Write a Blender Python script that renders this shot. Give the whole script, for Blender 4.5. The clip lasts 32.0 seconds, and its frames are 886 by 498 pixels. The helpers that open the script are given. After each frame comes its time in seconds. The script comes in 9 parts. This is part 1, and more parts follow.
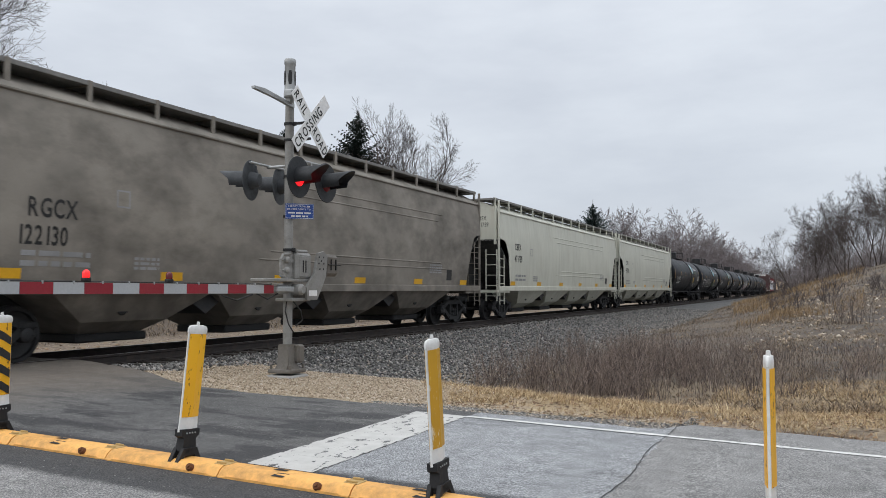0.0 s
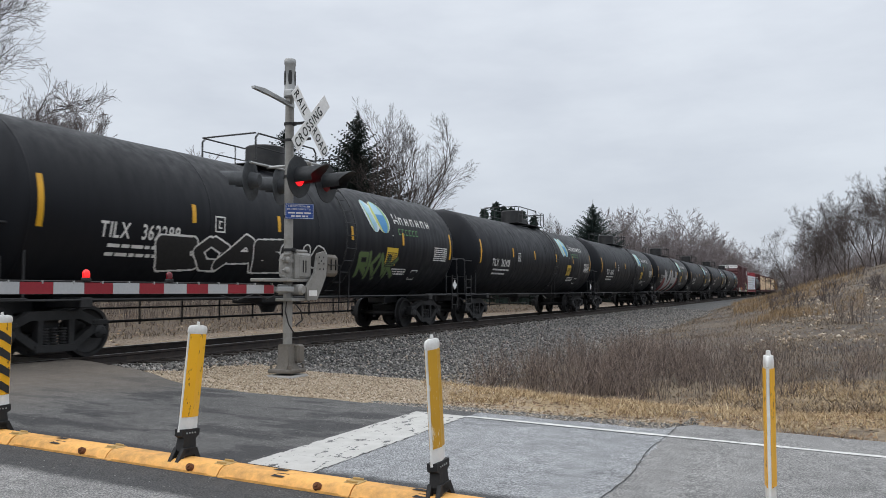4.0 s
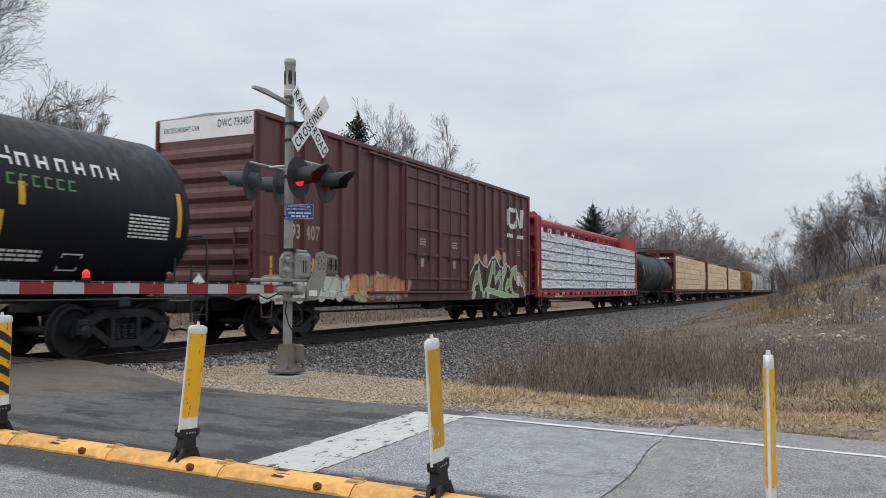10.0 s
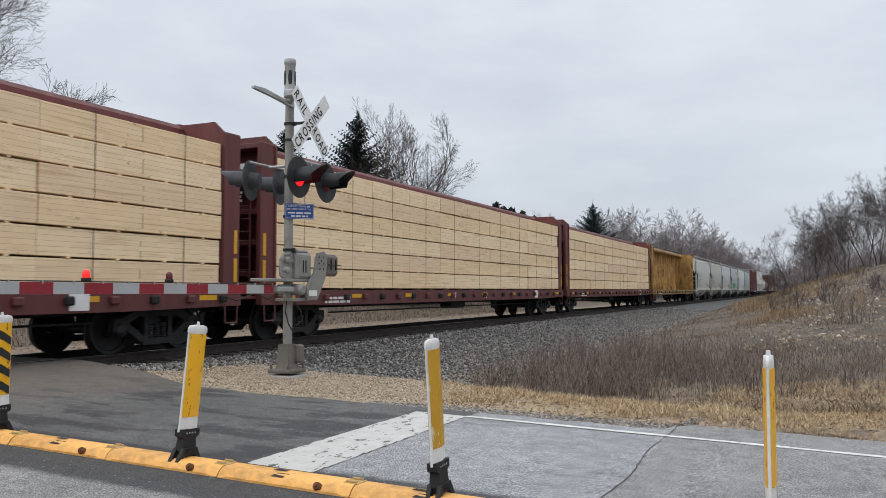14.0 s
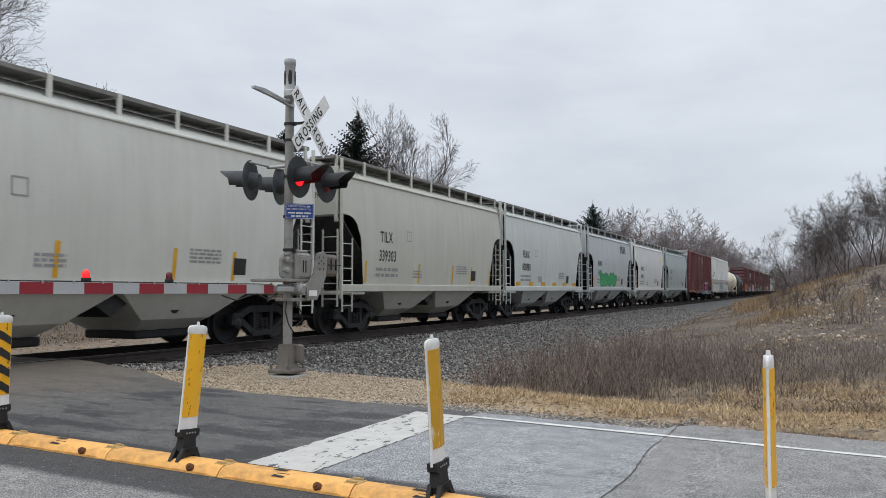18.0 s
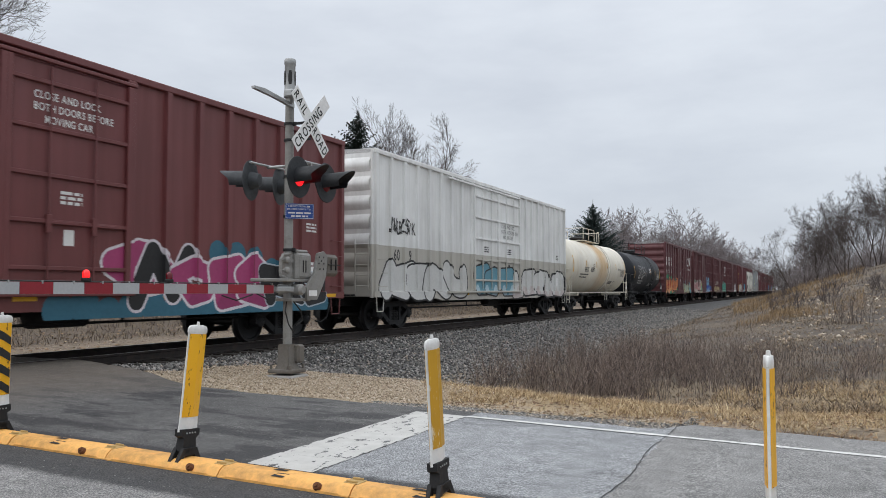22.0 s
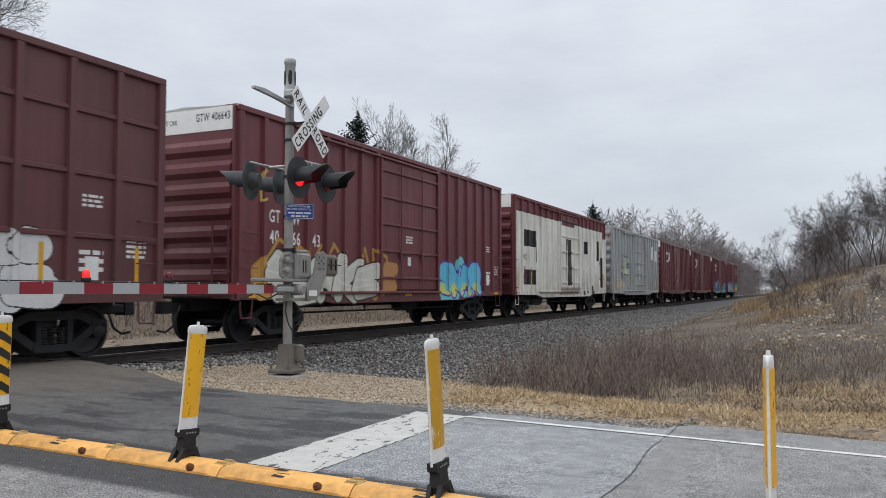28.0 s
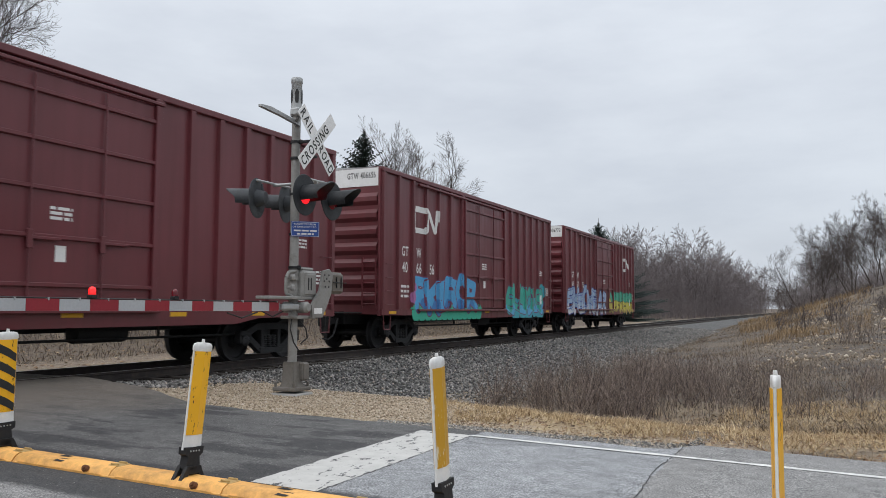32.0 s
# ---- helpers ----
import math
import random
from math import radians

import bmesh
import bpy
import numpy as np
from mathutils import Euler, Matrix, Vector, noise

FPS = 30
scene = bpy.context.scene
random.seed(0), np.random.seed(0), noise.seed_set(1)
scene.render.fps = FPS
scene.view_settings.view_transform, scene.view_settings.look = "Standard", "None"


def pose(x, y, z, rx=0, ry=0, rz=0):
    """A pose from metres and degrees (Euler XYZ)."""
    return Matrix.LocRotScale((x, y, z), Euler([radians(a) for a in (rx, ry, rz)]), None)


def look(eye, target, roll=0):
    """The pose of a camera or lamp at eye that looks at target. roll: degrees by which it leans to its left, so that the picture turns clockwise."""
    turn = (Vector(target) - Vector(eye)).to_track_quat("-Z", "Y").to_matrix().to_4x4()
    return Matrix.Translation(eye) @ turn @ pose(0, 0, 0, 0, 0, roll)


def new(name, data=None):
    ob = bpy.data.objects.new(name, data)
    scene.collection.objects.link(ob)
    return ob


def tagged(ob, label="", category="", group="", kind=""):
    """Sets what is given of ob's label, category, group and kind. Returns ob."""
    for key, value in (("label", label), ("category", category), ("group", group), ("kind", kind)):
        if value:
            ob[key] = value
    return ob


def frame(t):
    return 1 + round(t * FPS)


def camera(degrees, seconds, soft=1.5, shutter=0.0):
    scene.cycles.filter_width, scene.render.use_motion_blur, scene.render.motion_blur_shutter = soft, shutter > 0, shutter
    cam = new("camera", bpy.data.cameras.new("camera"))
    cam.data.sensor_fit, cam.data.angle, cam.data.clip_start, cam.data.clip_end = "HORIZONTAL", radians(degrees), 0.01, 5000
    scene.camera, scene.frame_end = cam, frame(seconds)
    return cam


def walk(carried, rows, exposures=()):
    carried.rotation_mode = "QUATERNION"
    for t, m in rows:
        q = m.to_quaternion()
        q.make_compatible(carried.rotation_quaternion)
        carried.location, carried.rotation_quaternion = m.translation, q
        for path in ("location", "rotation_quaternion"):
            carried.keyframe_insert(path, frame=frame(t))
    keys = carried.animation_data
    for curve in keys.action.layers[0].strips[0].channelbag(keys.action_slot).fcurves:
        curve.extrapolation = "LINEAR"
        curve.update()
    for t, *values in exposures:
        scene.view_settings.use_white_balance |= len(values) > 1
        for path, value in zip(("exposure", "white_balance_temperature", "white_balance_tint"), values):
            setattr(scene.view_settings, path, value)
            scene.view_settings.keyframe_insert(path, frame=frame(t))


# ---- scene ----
# One lens, held still until half past thirty seconds, then tilted up a little.
cam = camera(58.33, 32.0, soft=0.6, shutter=0.07)


def aim(tilt, turn, lean=0.0):
    return pose(12.53, 0, 1.19, 0, 0, turn) @ pose(0, 0, 0, tilt) @ pose(0, 0, 0, 0, 0, lean)


walk(cam, [(0.0, aim(92.934, 25.06)), (10.0, aim(92.934, 25.06)), (20.0, aim(92.934, 25.06)), (30.5, aim(92.934, 25.06)),
           (30.8, aim(93.08, 25.06)), (31.0, aim(93.3, 25.06)), (31.5, aim(93.82, 25.04, 0.12)), (32.0, aim(94.24, 25.45, 0.2))])

# ---- light: overcast sky, brighter towards the zenith ----
world = bpy.data.worlds.new("overcast_sky")
scene.world = world
world.use_nodes = True
wt = world.node_tree
bg = wt.nodes["Background"]


def put(nt, socket, value):
    if isinstance(value, bpy.types.NodeSocket):
        nt.links.new(value, socket)
    elif value is not None:
        socket.default_value = value


def col(c):
    return (c[0], c[1], c[2], 1.0) if not isinstance(c, bpy.types.NodeSocket) else c


def mix(nt, fac, a, b, mode="MIX"):
    n = nt.nodes.new("ShaderNodeMix")
    n.data_type, n.blend_type = "RGBA", mode
    put(nt, n.inputs[0], fac), put(nt, n.inputs[6], col(a)), put(nt, n.inputs[7], col(b))
    return n.outputs[2]


def calc(nt, op, a, b=None, clamp=False):
    n = nt.nodes.new("ShaderNodeMath")
    n.operation, n.use_clamp = op, clamp
    put(nt, n.inputs[0], a), put(nt, n.inputs[1], b)
    return n.outputs[0]


def rng(nt, v, a, b, c=0.0, d=1.0):
    n = nt.nodes.new("ShaderNodeMapRange")
    put(nt, n.inputs[0], v)
    n.inputs[1].default_value, n.inputs[2].default_value, n.inputs[3].default_value, n.inputs[4].default_value = a, b, c, d
    return n.outputs[0]


def noisy(nt, vec, scale, detail=4.0, rough=0.55):
    n = nt.nodes.new("ShaderNodeTexNoise")
    put(nt, n.inputs["Vector"], vec)
    n.inputs["Scale"].default_value, n.inputs["Detail"].default_value, n.inputs["Roughness"].default_value = scale, detail, rough
    return n.outputs["Fac"]


def stretch(nt, vec, scale, shift=(0, 0, 0)):
    n = nt.nodes.new("ShaderNodeMapping")
    put(nt, n.inputs["Vector"], vec)
    n.inputs["Scale"].default_value, n.inputs["Location"].default_value = scale, shift
    return n.outputs[0]


def ramp(nt, fac, stops):
    n = nt.nodes.new("ShaderNodeValToRGB")
    put(nt, n.inputs[0], fac)
    e = n.color_ramp.elements
    while len(e) < len(stops):
        e.new(0.5)
    for i, (p, c) in enumerate(stops):
        e[i].position, e[i].color = p, (c[0], c[1], c[2], 1)
    return n.outputs[0]


def split(nt, vec):
    n = nt.nodes.new("ShaderNodeSeparateXYZ")
    put(nt, n.inputs[0], vec)
    return n.outputs[0], n.outputs[1], n.outputs[2]


SUN_UP, SUN_TURN = radians(38), radians(215)
sky = wt.nodes.new("ShaderNodeTexSky")
sky.sky_type, sky.sun_disc, sky.sun_elevation, sky.sun_rotation = "NISHITA", False, SUN_UP, SUN_TURN
gen = wt.nodes.new("ShaderNodeTexCoord").outputs["Generated"]
_, _, up = split(wt, gen)
cloud = noisy(wt, stretch(wt, gen, (2.2, 2.2, 7.0)), 2.0, 5.0, 0.55)
deck = ramp(wt, up, [(0.0, (0.61, 0.65, 0.715)), (0.12, (0.67, 0.72, 0.795)), (0.35, (0.75, 0.80, 0.88)), (1.0, (1.85, 1.92, 2.02))])
deck = mix(wt, 1.0, deck, ramp(wt, cloud, [(0.28, (0.91, 0.917, 0.932)), (0.72, (1.09, 1.09, 1.08))]), "MULTIPLY")
thin = mix(wt, 1.0, sky.outputs[0], (0.06, 0.06, 0.06), "MULTIPLY")
put(wt, bg.inputs["Color"], mix(wt, 0.93, thin, deck))
bg.inputs["Strength"].default_value = 1.0

lamp = bpy.data.lights.new("veiled_sun", "SUN")
lamp.energy, lamp.angle, lamp.color = 0.7, radians(40), (1.0, 0.97, 0.93)
sun = new("veiled_sun", lamp)
sun.matrix_world = look((0, 0, 0), (-math.sin(SUN_TURN) * math.cos(SUN_UP), -math.cos(SUN_TURN) * math.cos(SUN_UP), -math.sin(SUN_UP)))
scene.view_settings.exposure = 0.0


# ---- materials ----
def material(name):
    m = bpy.data.materials.new(name)
    m.use_nodes = True
    return m, m.node_tree, m.node_tree.nodes["Principled BSDF"]


def here(nt):
    return nt.nodes.new("ShaderNodeTexCoord").outputs["Object"]


def bump(nt, bsdf, height, strength, distance=0.01):
    n = nt.nodes.new("ShaderNodeBump")
    n.inputs["Strength"].default_value, n.inputs["Distance"].default_value = strength, distance
    put(nt, n.inputs["Height"], height), put(nt, bsdf.inputs["Normal"], n.outputs[0])


def plain(name, base, rough=0.6, metal=0.0, var=0.25, scale=6.0, grime=None, grime_amt=0.3, relief=0.15):
    """Grain and stains at two scales over one base colour."""
    m, nt, b = material(name)
    v = here(nt)
    big, fine = noisy(nt, v, scale * 0.25, 3), noisy(nt, v, scale * 6, 5)
    lo, hi = [c * (1 - var) for c in base], [min(1, c * (1 + var)) for c in base]
    c = ramp(nt, big, [(0.3, lo), (0.7, hi)])
    c = mix(nt, rng(nt, fine, 0.3, 0.7, 0.0, 0.35), c, [x * 0.7 for x in base])
    if grime:
        c = mix(nt, rng(nt, noisy(nt, v, scale, 6, 0.65), 0.45, 0.7, 0, grime_amt), c, grime)
    put(nt, b.inputs["Base Color"], c)
    put(nt, b.inputs["Roughness"], rng(nt, fine, 0.2, 0.8, max(0, rough - 0.08), min(1, rough + 0.1)))
    b.inputs["Metallic"].default_value = metal
    if relief:
        bump(nt, b, fine, relief, 0.004)
    return m


def paint(name, base, dirt=(0.09, 0.07, 0.05), amt=0.35, rough=0.5, rust=0.0, var=0.12, low=0.25, band=None, gloss=0.5, run=(3.5, 3.5, 0.22)):
    """Weathered railway paint: run-down streaks, road dust on the lower edge, rust."""
    m, nt, b = material(name)
    v = here(nt)
    seed = random.random() * 40
    v2 = stretch(nt, v, (1, 1, 1), (seed, seed * 0.7, 0))
    _, _, z = split(nt, v)
    big = noisy(nt, v2, 0.6, 3)
    streak = noisy(nt, stretch(nt, v2, run), 1.4, 6, 0.62)
    fine = noisy(nt, v2, 45, 4)
    c = ramp(nt, big, [(0.3, [x * (1 - var) for x in base]), (0.7, [min(1, x * (1 + var)) for x in base])])
    if band:
        c = mix(nt, calc(nt, "LESS_THAN", z, band[0]), c, band[1])
    c = mix(nt, rng(nt, streak, 0.42, 0.75, 0, amt), c, dirt)
    c = mix(nt, calc(nt, "MULTIPLY", rng(nt, z, 2.2, 0.9, 0, 1), rng(nt, noisy(nt, v2, 2.2, 5), 0.35, 0.65, 0, low)), c, [x * 1.6 for x in dirt])
    if rust:
        spots = calc(nt, "MULTIPLY", rng(nt, noisy(nt, stretch(nt, v2, (1.6, 1.6, 0.5)), 1.7, 7, 0.7), 0.54, 0.66), rng(nt, streak, 0.4, 0.6))
        c = mix(nt, calc(nt, "MULTIPLY", spots, rust), c, (0.24, 0.09, 0.03))
    c = mix(nt, rng(nt, fine, 0.4, 0.8, 0, 0.22), c, [x * 0.55 for x in base])
    put(nt, b.inputs["Base Color"], c)
    put(nt, b.inputs["Roughness"], rng(nt, streak, 0.3, 0.7, rough - 0.08, rough + 0.16))
    b.inputs["Specular IOR Level"].default_value = gloss
    bump(nt, b, noisy(nt, v2, 1.6, 3), 0.07, 0.02)
    return m


def glow(name, base, power):
    m, nt, b = material(name)
    b.inputs["Base Color"].default_value = (0.25, 0.005, 0.008, 1)
    b.inputs["Emission Color"].default_value = (*base, 1)
    b.inputs["Emission Strength"].default_value = power
    b.inputs["Roughness"].default_value = 0.2
    return m


def speckled(name, stops, scale=9.0, rough=0.9, relief=0.5):
    m, nt, b = material(name)
    info = nt.nodes.new("ShaderNodeNewGeometry").outputs["Random Per Island"]
    c = ramp(nt, info, stops)
    v = here(nt)
    c = mix(nt, rng(nt, noisy(nt, v, scale * 5, 4), 0.3, 0.7, 0, 0.4), c, [x * 0.5 for x in stops[0][1]])
    put(nt, b.inputs["Base Color"], c)
    b.inputs["Roughness"].default_value = rough
    return m


BLACK = plain("black_enamel", (0.012, 0.013, 0.015), 0.5, grime=(0.06, 0.055, 0.05), grime_amt=0.25)
IRON = plain("dusty_cast_iron", (0.012, 0.0125, 0.0135), 0.8, grime=(0.022, 0.022, 0.023), grime_amt=0.5)
STEEL = plain("worn_wheel_steel", (0.013, 0.0135, 0.015), 0.6, 0.15, grime=(0.030, 0.027, 0.026), grime_amt=0.5)
RAILTOP = plain("polished_rail_head", (0.32, 0.31, 0.30), 0.3, 0.9, var=0.15)
RAILSIDE = plain("rusty_rail_web", (0.032, 0.026, 0.024), 0.85, grime=(0.07, 0.048, 0.036), grime_amt=0.5)
TIE = plain("creosoted_timber", (0.055, 0.045, 0.038), 0.9, var=0.4)
GALV = plain("galvanised_steel", (0.40, 0.41, 0.41), 0.5, 0.35, var=0.15, grime=(0.26, 0.26, 0.25), grime_amt=0.4)
ALU = plain("grey_aluminium_paint", (0.275, 0.27, 0.255), 0.6, 0.1, var=0.2, grime=(0.12, 0.11, 0.095), grime_amt=0.55)
HOOD = plain("flat_black_hood", (0.012, 0.014, 0.017), 0.6, grime=(0.035, 0.038, 0.042), grime_amt=0.5)
HOODGREY = plain("weathered_dark_grey_hood", (0.042, 0.047, 0.053), 0.65, grime=(0.08, 0.087, 0.095), grime_amt=0.5)
WHITE = plain("white_sheeting", (0.80, 0.80, 0.79), 0.45, var=0.06, grime=(0.5, 0.49, 0.46), grime_amt=0.3)
GREYSTRIPE = plain("dull_white_stripe", (0.42, 0.43, 0.44), 0.5, var=0.08, grime=(0.36, 0.36, 0.36), grime_amt=0.4)
REDSTRIPE = plain("red_stripe", (0.27, 0.010, 0.022), 0.5, var=0.12, grime=(0.2, 0.02, 0.02), grime_amt=0.4)
INK = plain("black_lettering", (0.015, 0.015, 0.015), 0.6, var=0.1, relief=0)
CHALK = plain("white_lettering", (0.72, 0.72, 0.70), 0.6, var=0.08, relief=0)
FADED = plain("faded_grey_lettering", (0.28, 0.28, 0.28), 0.6, var=0.2, relief=0)
GOLD = plain("dull_yellow_lettering", (0.25, 0.19, 0.06), 0.6, var=0.1, relief=0)
REFLECT = plain("yellow_reflective_strip", (0.68, 0.36, 0.012), 0.4, var=0.15, relief=0)
BLUE = plain("blue_sign_sheeting", (0.012, 0.06, 0.28), 0.4, var=0.1, relief=0)
GREENINK = plain("green_lettering", (0.10, 0.24, 0.09), 0.6, var=0.1, relief=0)
SKYBLUE = plain("light_blue_mark", (0.10, 0.30, 0.55), 0.6, var=0.15, relief=0)
LIME = plain("lime_green_mark", (0.36, 0.52, 0.16), 0.6, var=0.15, relief=0)
PLACARD = plain("yellow_placard", (0.66, 0.44, 0.03), 0.5, var=0.1, relief=0)
CONCRETE = plain("weathered_concrete", (0.36, 0.35, 0.33), 0.9, var=0.2, grime=(0.2, 0.19, 0.17), grime_amt=0.5)
RUBBER = plain("black_rubber", (0.012, 0.012, 0.013), 0.7)
POSTWHITE = plain("white_plastic", (0.76, 0.76, 0.74), 0.45, var=0.08, grime=(0.4, 0.38, 0.34), grime_amt=0.5)
KERB = plain("yellow_kerb_paint", (0.83, 0.43, 0.115), 0.62, var=0.10, scale=7, grime=(0.26, 0.14, 0.05), grime_amt=0.6, relief=0.3)
def scuffed(name, base, mark, stretch_, low, high):
    """Reflective sheeting with scrapes of one colour."""
    m, nt, b = material(name)
    v = here(nt)
    info = nt.nodes.new("ShaderNodeObjectInfo").outputs["Random"]
    sh = nt.nodes.new("ShaderNodeCombineXYZ")
    put(nt, sh.inputs[1], calc(nt, "MULTIPLY", info, 9.0))
    add = nt.nodes.new("ShaderNodeVectorMath")
    put(nt, add.inputs[0], v), put(nt, add.inputs[1], sh.outputs[0])
    worn = noisy(nt, stretch(nt, add.outputs[0], stretch_), 5.0, 5, 0.7)
    c = ramp(nt, noisy(nt, v, 3.0, 3), [(0.3, [x * 0.9 for x in base]), (0.7, base)])
    c = mix(nt, rng(nt, worn, low, high), c, mark)
    put(nt, b.inputs["Base Color"], c)
    b.inputs["Roughness"].default_value = 0.42
    return m


POSTYELLOW = scuffed("amber_reflective_panel", (0.86, 0.44, 0.008), (0.12, 0.06, 0.012), (4.0, 4.0, 1.8), 0.60, 0.625)
POSTOCHRE = scuffed("scuffed_amber_panel", (0.56, 0.30, 0.012), (0.66, 0.60, 0.45), (7.0, 7.0, 0.9), 0.60, 0.63)
RUST = plain("rust", (0.13, 0.05, 0.02), 0.9, var=0.4)
LINE = plain("road_line_paint", (0.66, 0.655, 0.63), 0.8, var=0.12, scale=10, grime=(0.25, 0.25, 0.245), grime_amt=0.6)
LIT = glow("lit_red_lens", (1.0, 0.012, 0.02), 1.3)
LITSMALL = glow("lit_arm_lens", (1.0, 0.02, 0.02), 1.1)
DARKLENS = plain("unlit_red_lens", (0.14, 0.006, 0.012), 0.2, relief=0)
DARKGLASS = plain("dark_window_glass", (0.02, 0.022, 0.026), 0.12, relief=0)
# near-black with grime mottling: paints in the deep shade below hopper ends
UNDERSHADE = plain("shade_dark_steel", (0.03, 0.031, 0.032), 0.85, var=0.35, grime=(0.075, 0.07, 0.062), grime_amt=0.45)
GRATING = plain("dull_grey_grating", (0.20, 0.195, 0.185), 0.7, var=0.25, scale=14, grime=(0.12, 0.11, 0.095), grime_amt=0.5)
PEDESTAL = plain("rain_stained_cast_grey", (0.155, 0.142, 0.125), 0.75, var=0.25, grime=(0.075, 0.06, 0.045), grime_amt=0.6)
BARK = plain("grey_brown_bark", (0.085, 0.07, 0.06), 0.95, var=0.3)
TWIG = plain("bare_twigs", (0.115, 0.09, 0.08), 0.95, var=0.3)
# twig colour paled to put distance haze into the far woods
HAZYTWIG = plain("haze_pale_twigs", (0.20, 0.172, 0.172), 0.95, var=0.3)
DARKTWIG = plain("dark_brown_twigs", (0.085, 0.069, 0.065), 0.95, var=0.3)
NEEDLE = plain("spruce_needles", (0.020, 0.034, 0.028), 0.9, var=0.4)
BLUENEEDLE = plain("blue_spruce_needles", (0.05, 0.075, 0.07), 0.9, var=0.4)


# ---- mesh tools ----
class Geo:
    """Vertices and faces gathered for one mesh."""

    def __init__(self):
        self.v, self.f = [], []

    def add(self, verts, faces):
        o = len(self.v)
        self.v.extend(verts)
        self.f.extend(tuple(i + o for i in f) for f in faces)
        return self

    def box(self, x0, x1, y0, y1, z0, z1, b=0.0):
        if b <= 0:
            v = [(x, y, z) for x in (x0, x1) for y in (y0, y1) for z in (z0, z1)]
            return self.add(v, [(0, 1, 3, 2), (4, 6, 7, 5), (0, 4, 5, 1), (2, 3, 7, 6), (0, 2, 6, 4), (1, 5, 7, 3)])
        b = min(b, (x1 - x0) * 0.45, (y1 - y0) * 0.45, (z1 - z0) * 0.45)
        v, idx = [], {}
        for i, x in enumerate((x0, x1)):
            for j, y in enumerate((y0, y1)):
                for k, z in enumerate((z0, z1)):
                    ix, iy, iz = x + (b if i == 0 else -b), y + (b if j == 0 else -b), z + (b if k == 0 else -b)
                    idx[i, j, k] = len(v)
                    v += [(x, iy, iz), (ix, y, iz), (ix, iy, z)]
        f = []
        for i in (0, 1):
            f.append([idx[i, j, k] for j, k in ((0, 0), (1, 0), (1, 1), (0, 1))])
            f.append([idx[j, i, k] + 1 for j, k in ((0, 0), (1, 0), (1, 1), (0, 1))])
            f.append([idx[j, k, i] + 2 for j, k in ((0, 0), (1, 0), (1, 1), (0, 1))])
            for j in (0, 1):
                f.append((idx[i, j, 0], idx[i, j, 1], idx[i, j, 1] + 1, idx[i, j, 0] + 1))
                f.append((idx[i, 0, j], idx[i, 1, j], idx[i, 1, j] + 2, idx[i, 0, j] + 2))
                f.append((idx[0, i, j] + 1, idx[1, i, j] + 1, idx[1, i, j] + 2, idx[0, i, j] + 2))
                for k in (0, 1):
                    f.append((idx[i, j, k], idx[i, j, k] + 1, idx[i, j, k] + 2))
        return self.add(v, f)

    def cyl(self, p, q, r, r2=None, n=10, caps=True):
        p, q = Vector(p), Vector(q)
        r2 = r if r2 is None else r2
        d = (q - p).normalized()
        s = d.orthogonal().normalized()
        t = d.cross(s)
        v = [tuple(c + (s * math.cos(a) + t * math.sin(a)) * rr) for c, rr in ((p, r), (q, r2)) for a in [2 * math.pi * i / n for i in range(n)]]
        f = [(i, (i + 1) % n, n + (i + 1) % n, n + i) for i in range(n)]
        if caps:
            f += [tuple(range(n)), tuple(range(n, 2 * n))]
        return self.add(v, f)

    def tube(self, pts, r, n=6):
        for a, b in zip(pts, pts[1:]):
            self.cyl(a, b, r, n=n)
        return self

    def lathe(self, prof, at, axis="y", n=28, caps=True):
        """Rings of radius r at h along an axis through at."""
        v = []
        for h, r in prof:
            for i in range(n):
                a = 2 * math.pi * i / n
                c, s = r * math.cos(a), r * math.sin(a)
                v.append({"y": (at[0] + c, at[1] + h, at[2] + s), "x": (at[0] + h, at[1] + c, at[2] + s), "z": (at[0] + c, at[1] + s, at[2] + h)}[axis])
        f = [(k * n + i, k * n + (i + 1) % n, (k + 1) * n + (i + 1) % n, (k + 1) * n + i) for k in range(len(prof) - 1) for i in range(n)]
        if caps:
            f += [tuple(range(n)), tuple(range((len(prof) - 1) * n, len(prof) * n))]
        return self.add(v, f)

    def slab(self, poly, a, b, axis="x"):
        """A polygon of two coordinates, pushed from a to b along an axis."""
        n = len(poly)
        place = {"x": lambda u, w, h: (h, u, w), "y": lambda u, w, h: (u, h, w), "z": lambda u, w, h: (u, w, h)}[axis]
        v = [place(u, w, h) for h in (a, b) for u, w in poly]
        return self.add(v, [tuple(range(n)), tuple(range(n, 2 * n))] + [(i, (i + 1) % n, n + (i + 1) % n, n + i) for i in range(n)])

    def beam(self, p, q, w, x0, x1):
        """A bar from p to q in the y-z plane, w wide, between x0 and x1."""
        d = Vector((q[0] - p[0], q[1] - p[1])).normalized() * (w / 2)
        s = (-d[1], d[0])
        return self.slab([(p[0] + s[0], p[1] + s[1]), (q[0] + s[0], q[1] + s[1]), (q[0] - s[0], q[1] - s[1]), (p[0] - s[0], p[1] - s[1])], x0, x1)

    def mesh(self, name, mat, smooth=35, fix=True):
        me = bpy.data.meshes.new(name)
        me.from_pydata(self.v, [], self.f)
        if fix:
            bm = bmesh.new()
            bm.from_mesh(me)
            bmesh.ops.recalc_face_normals(bm, faces=bm.faces)
            bm.to_mesh(me)
            bm.free()
        if smooth:
            me.shade_smooth()
            me.set_sharp_from_angle(angle=radians(smooth))
        me.materials.append(mat)
        return me


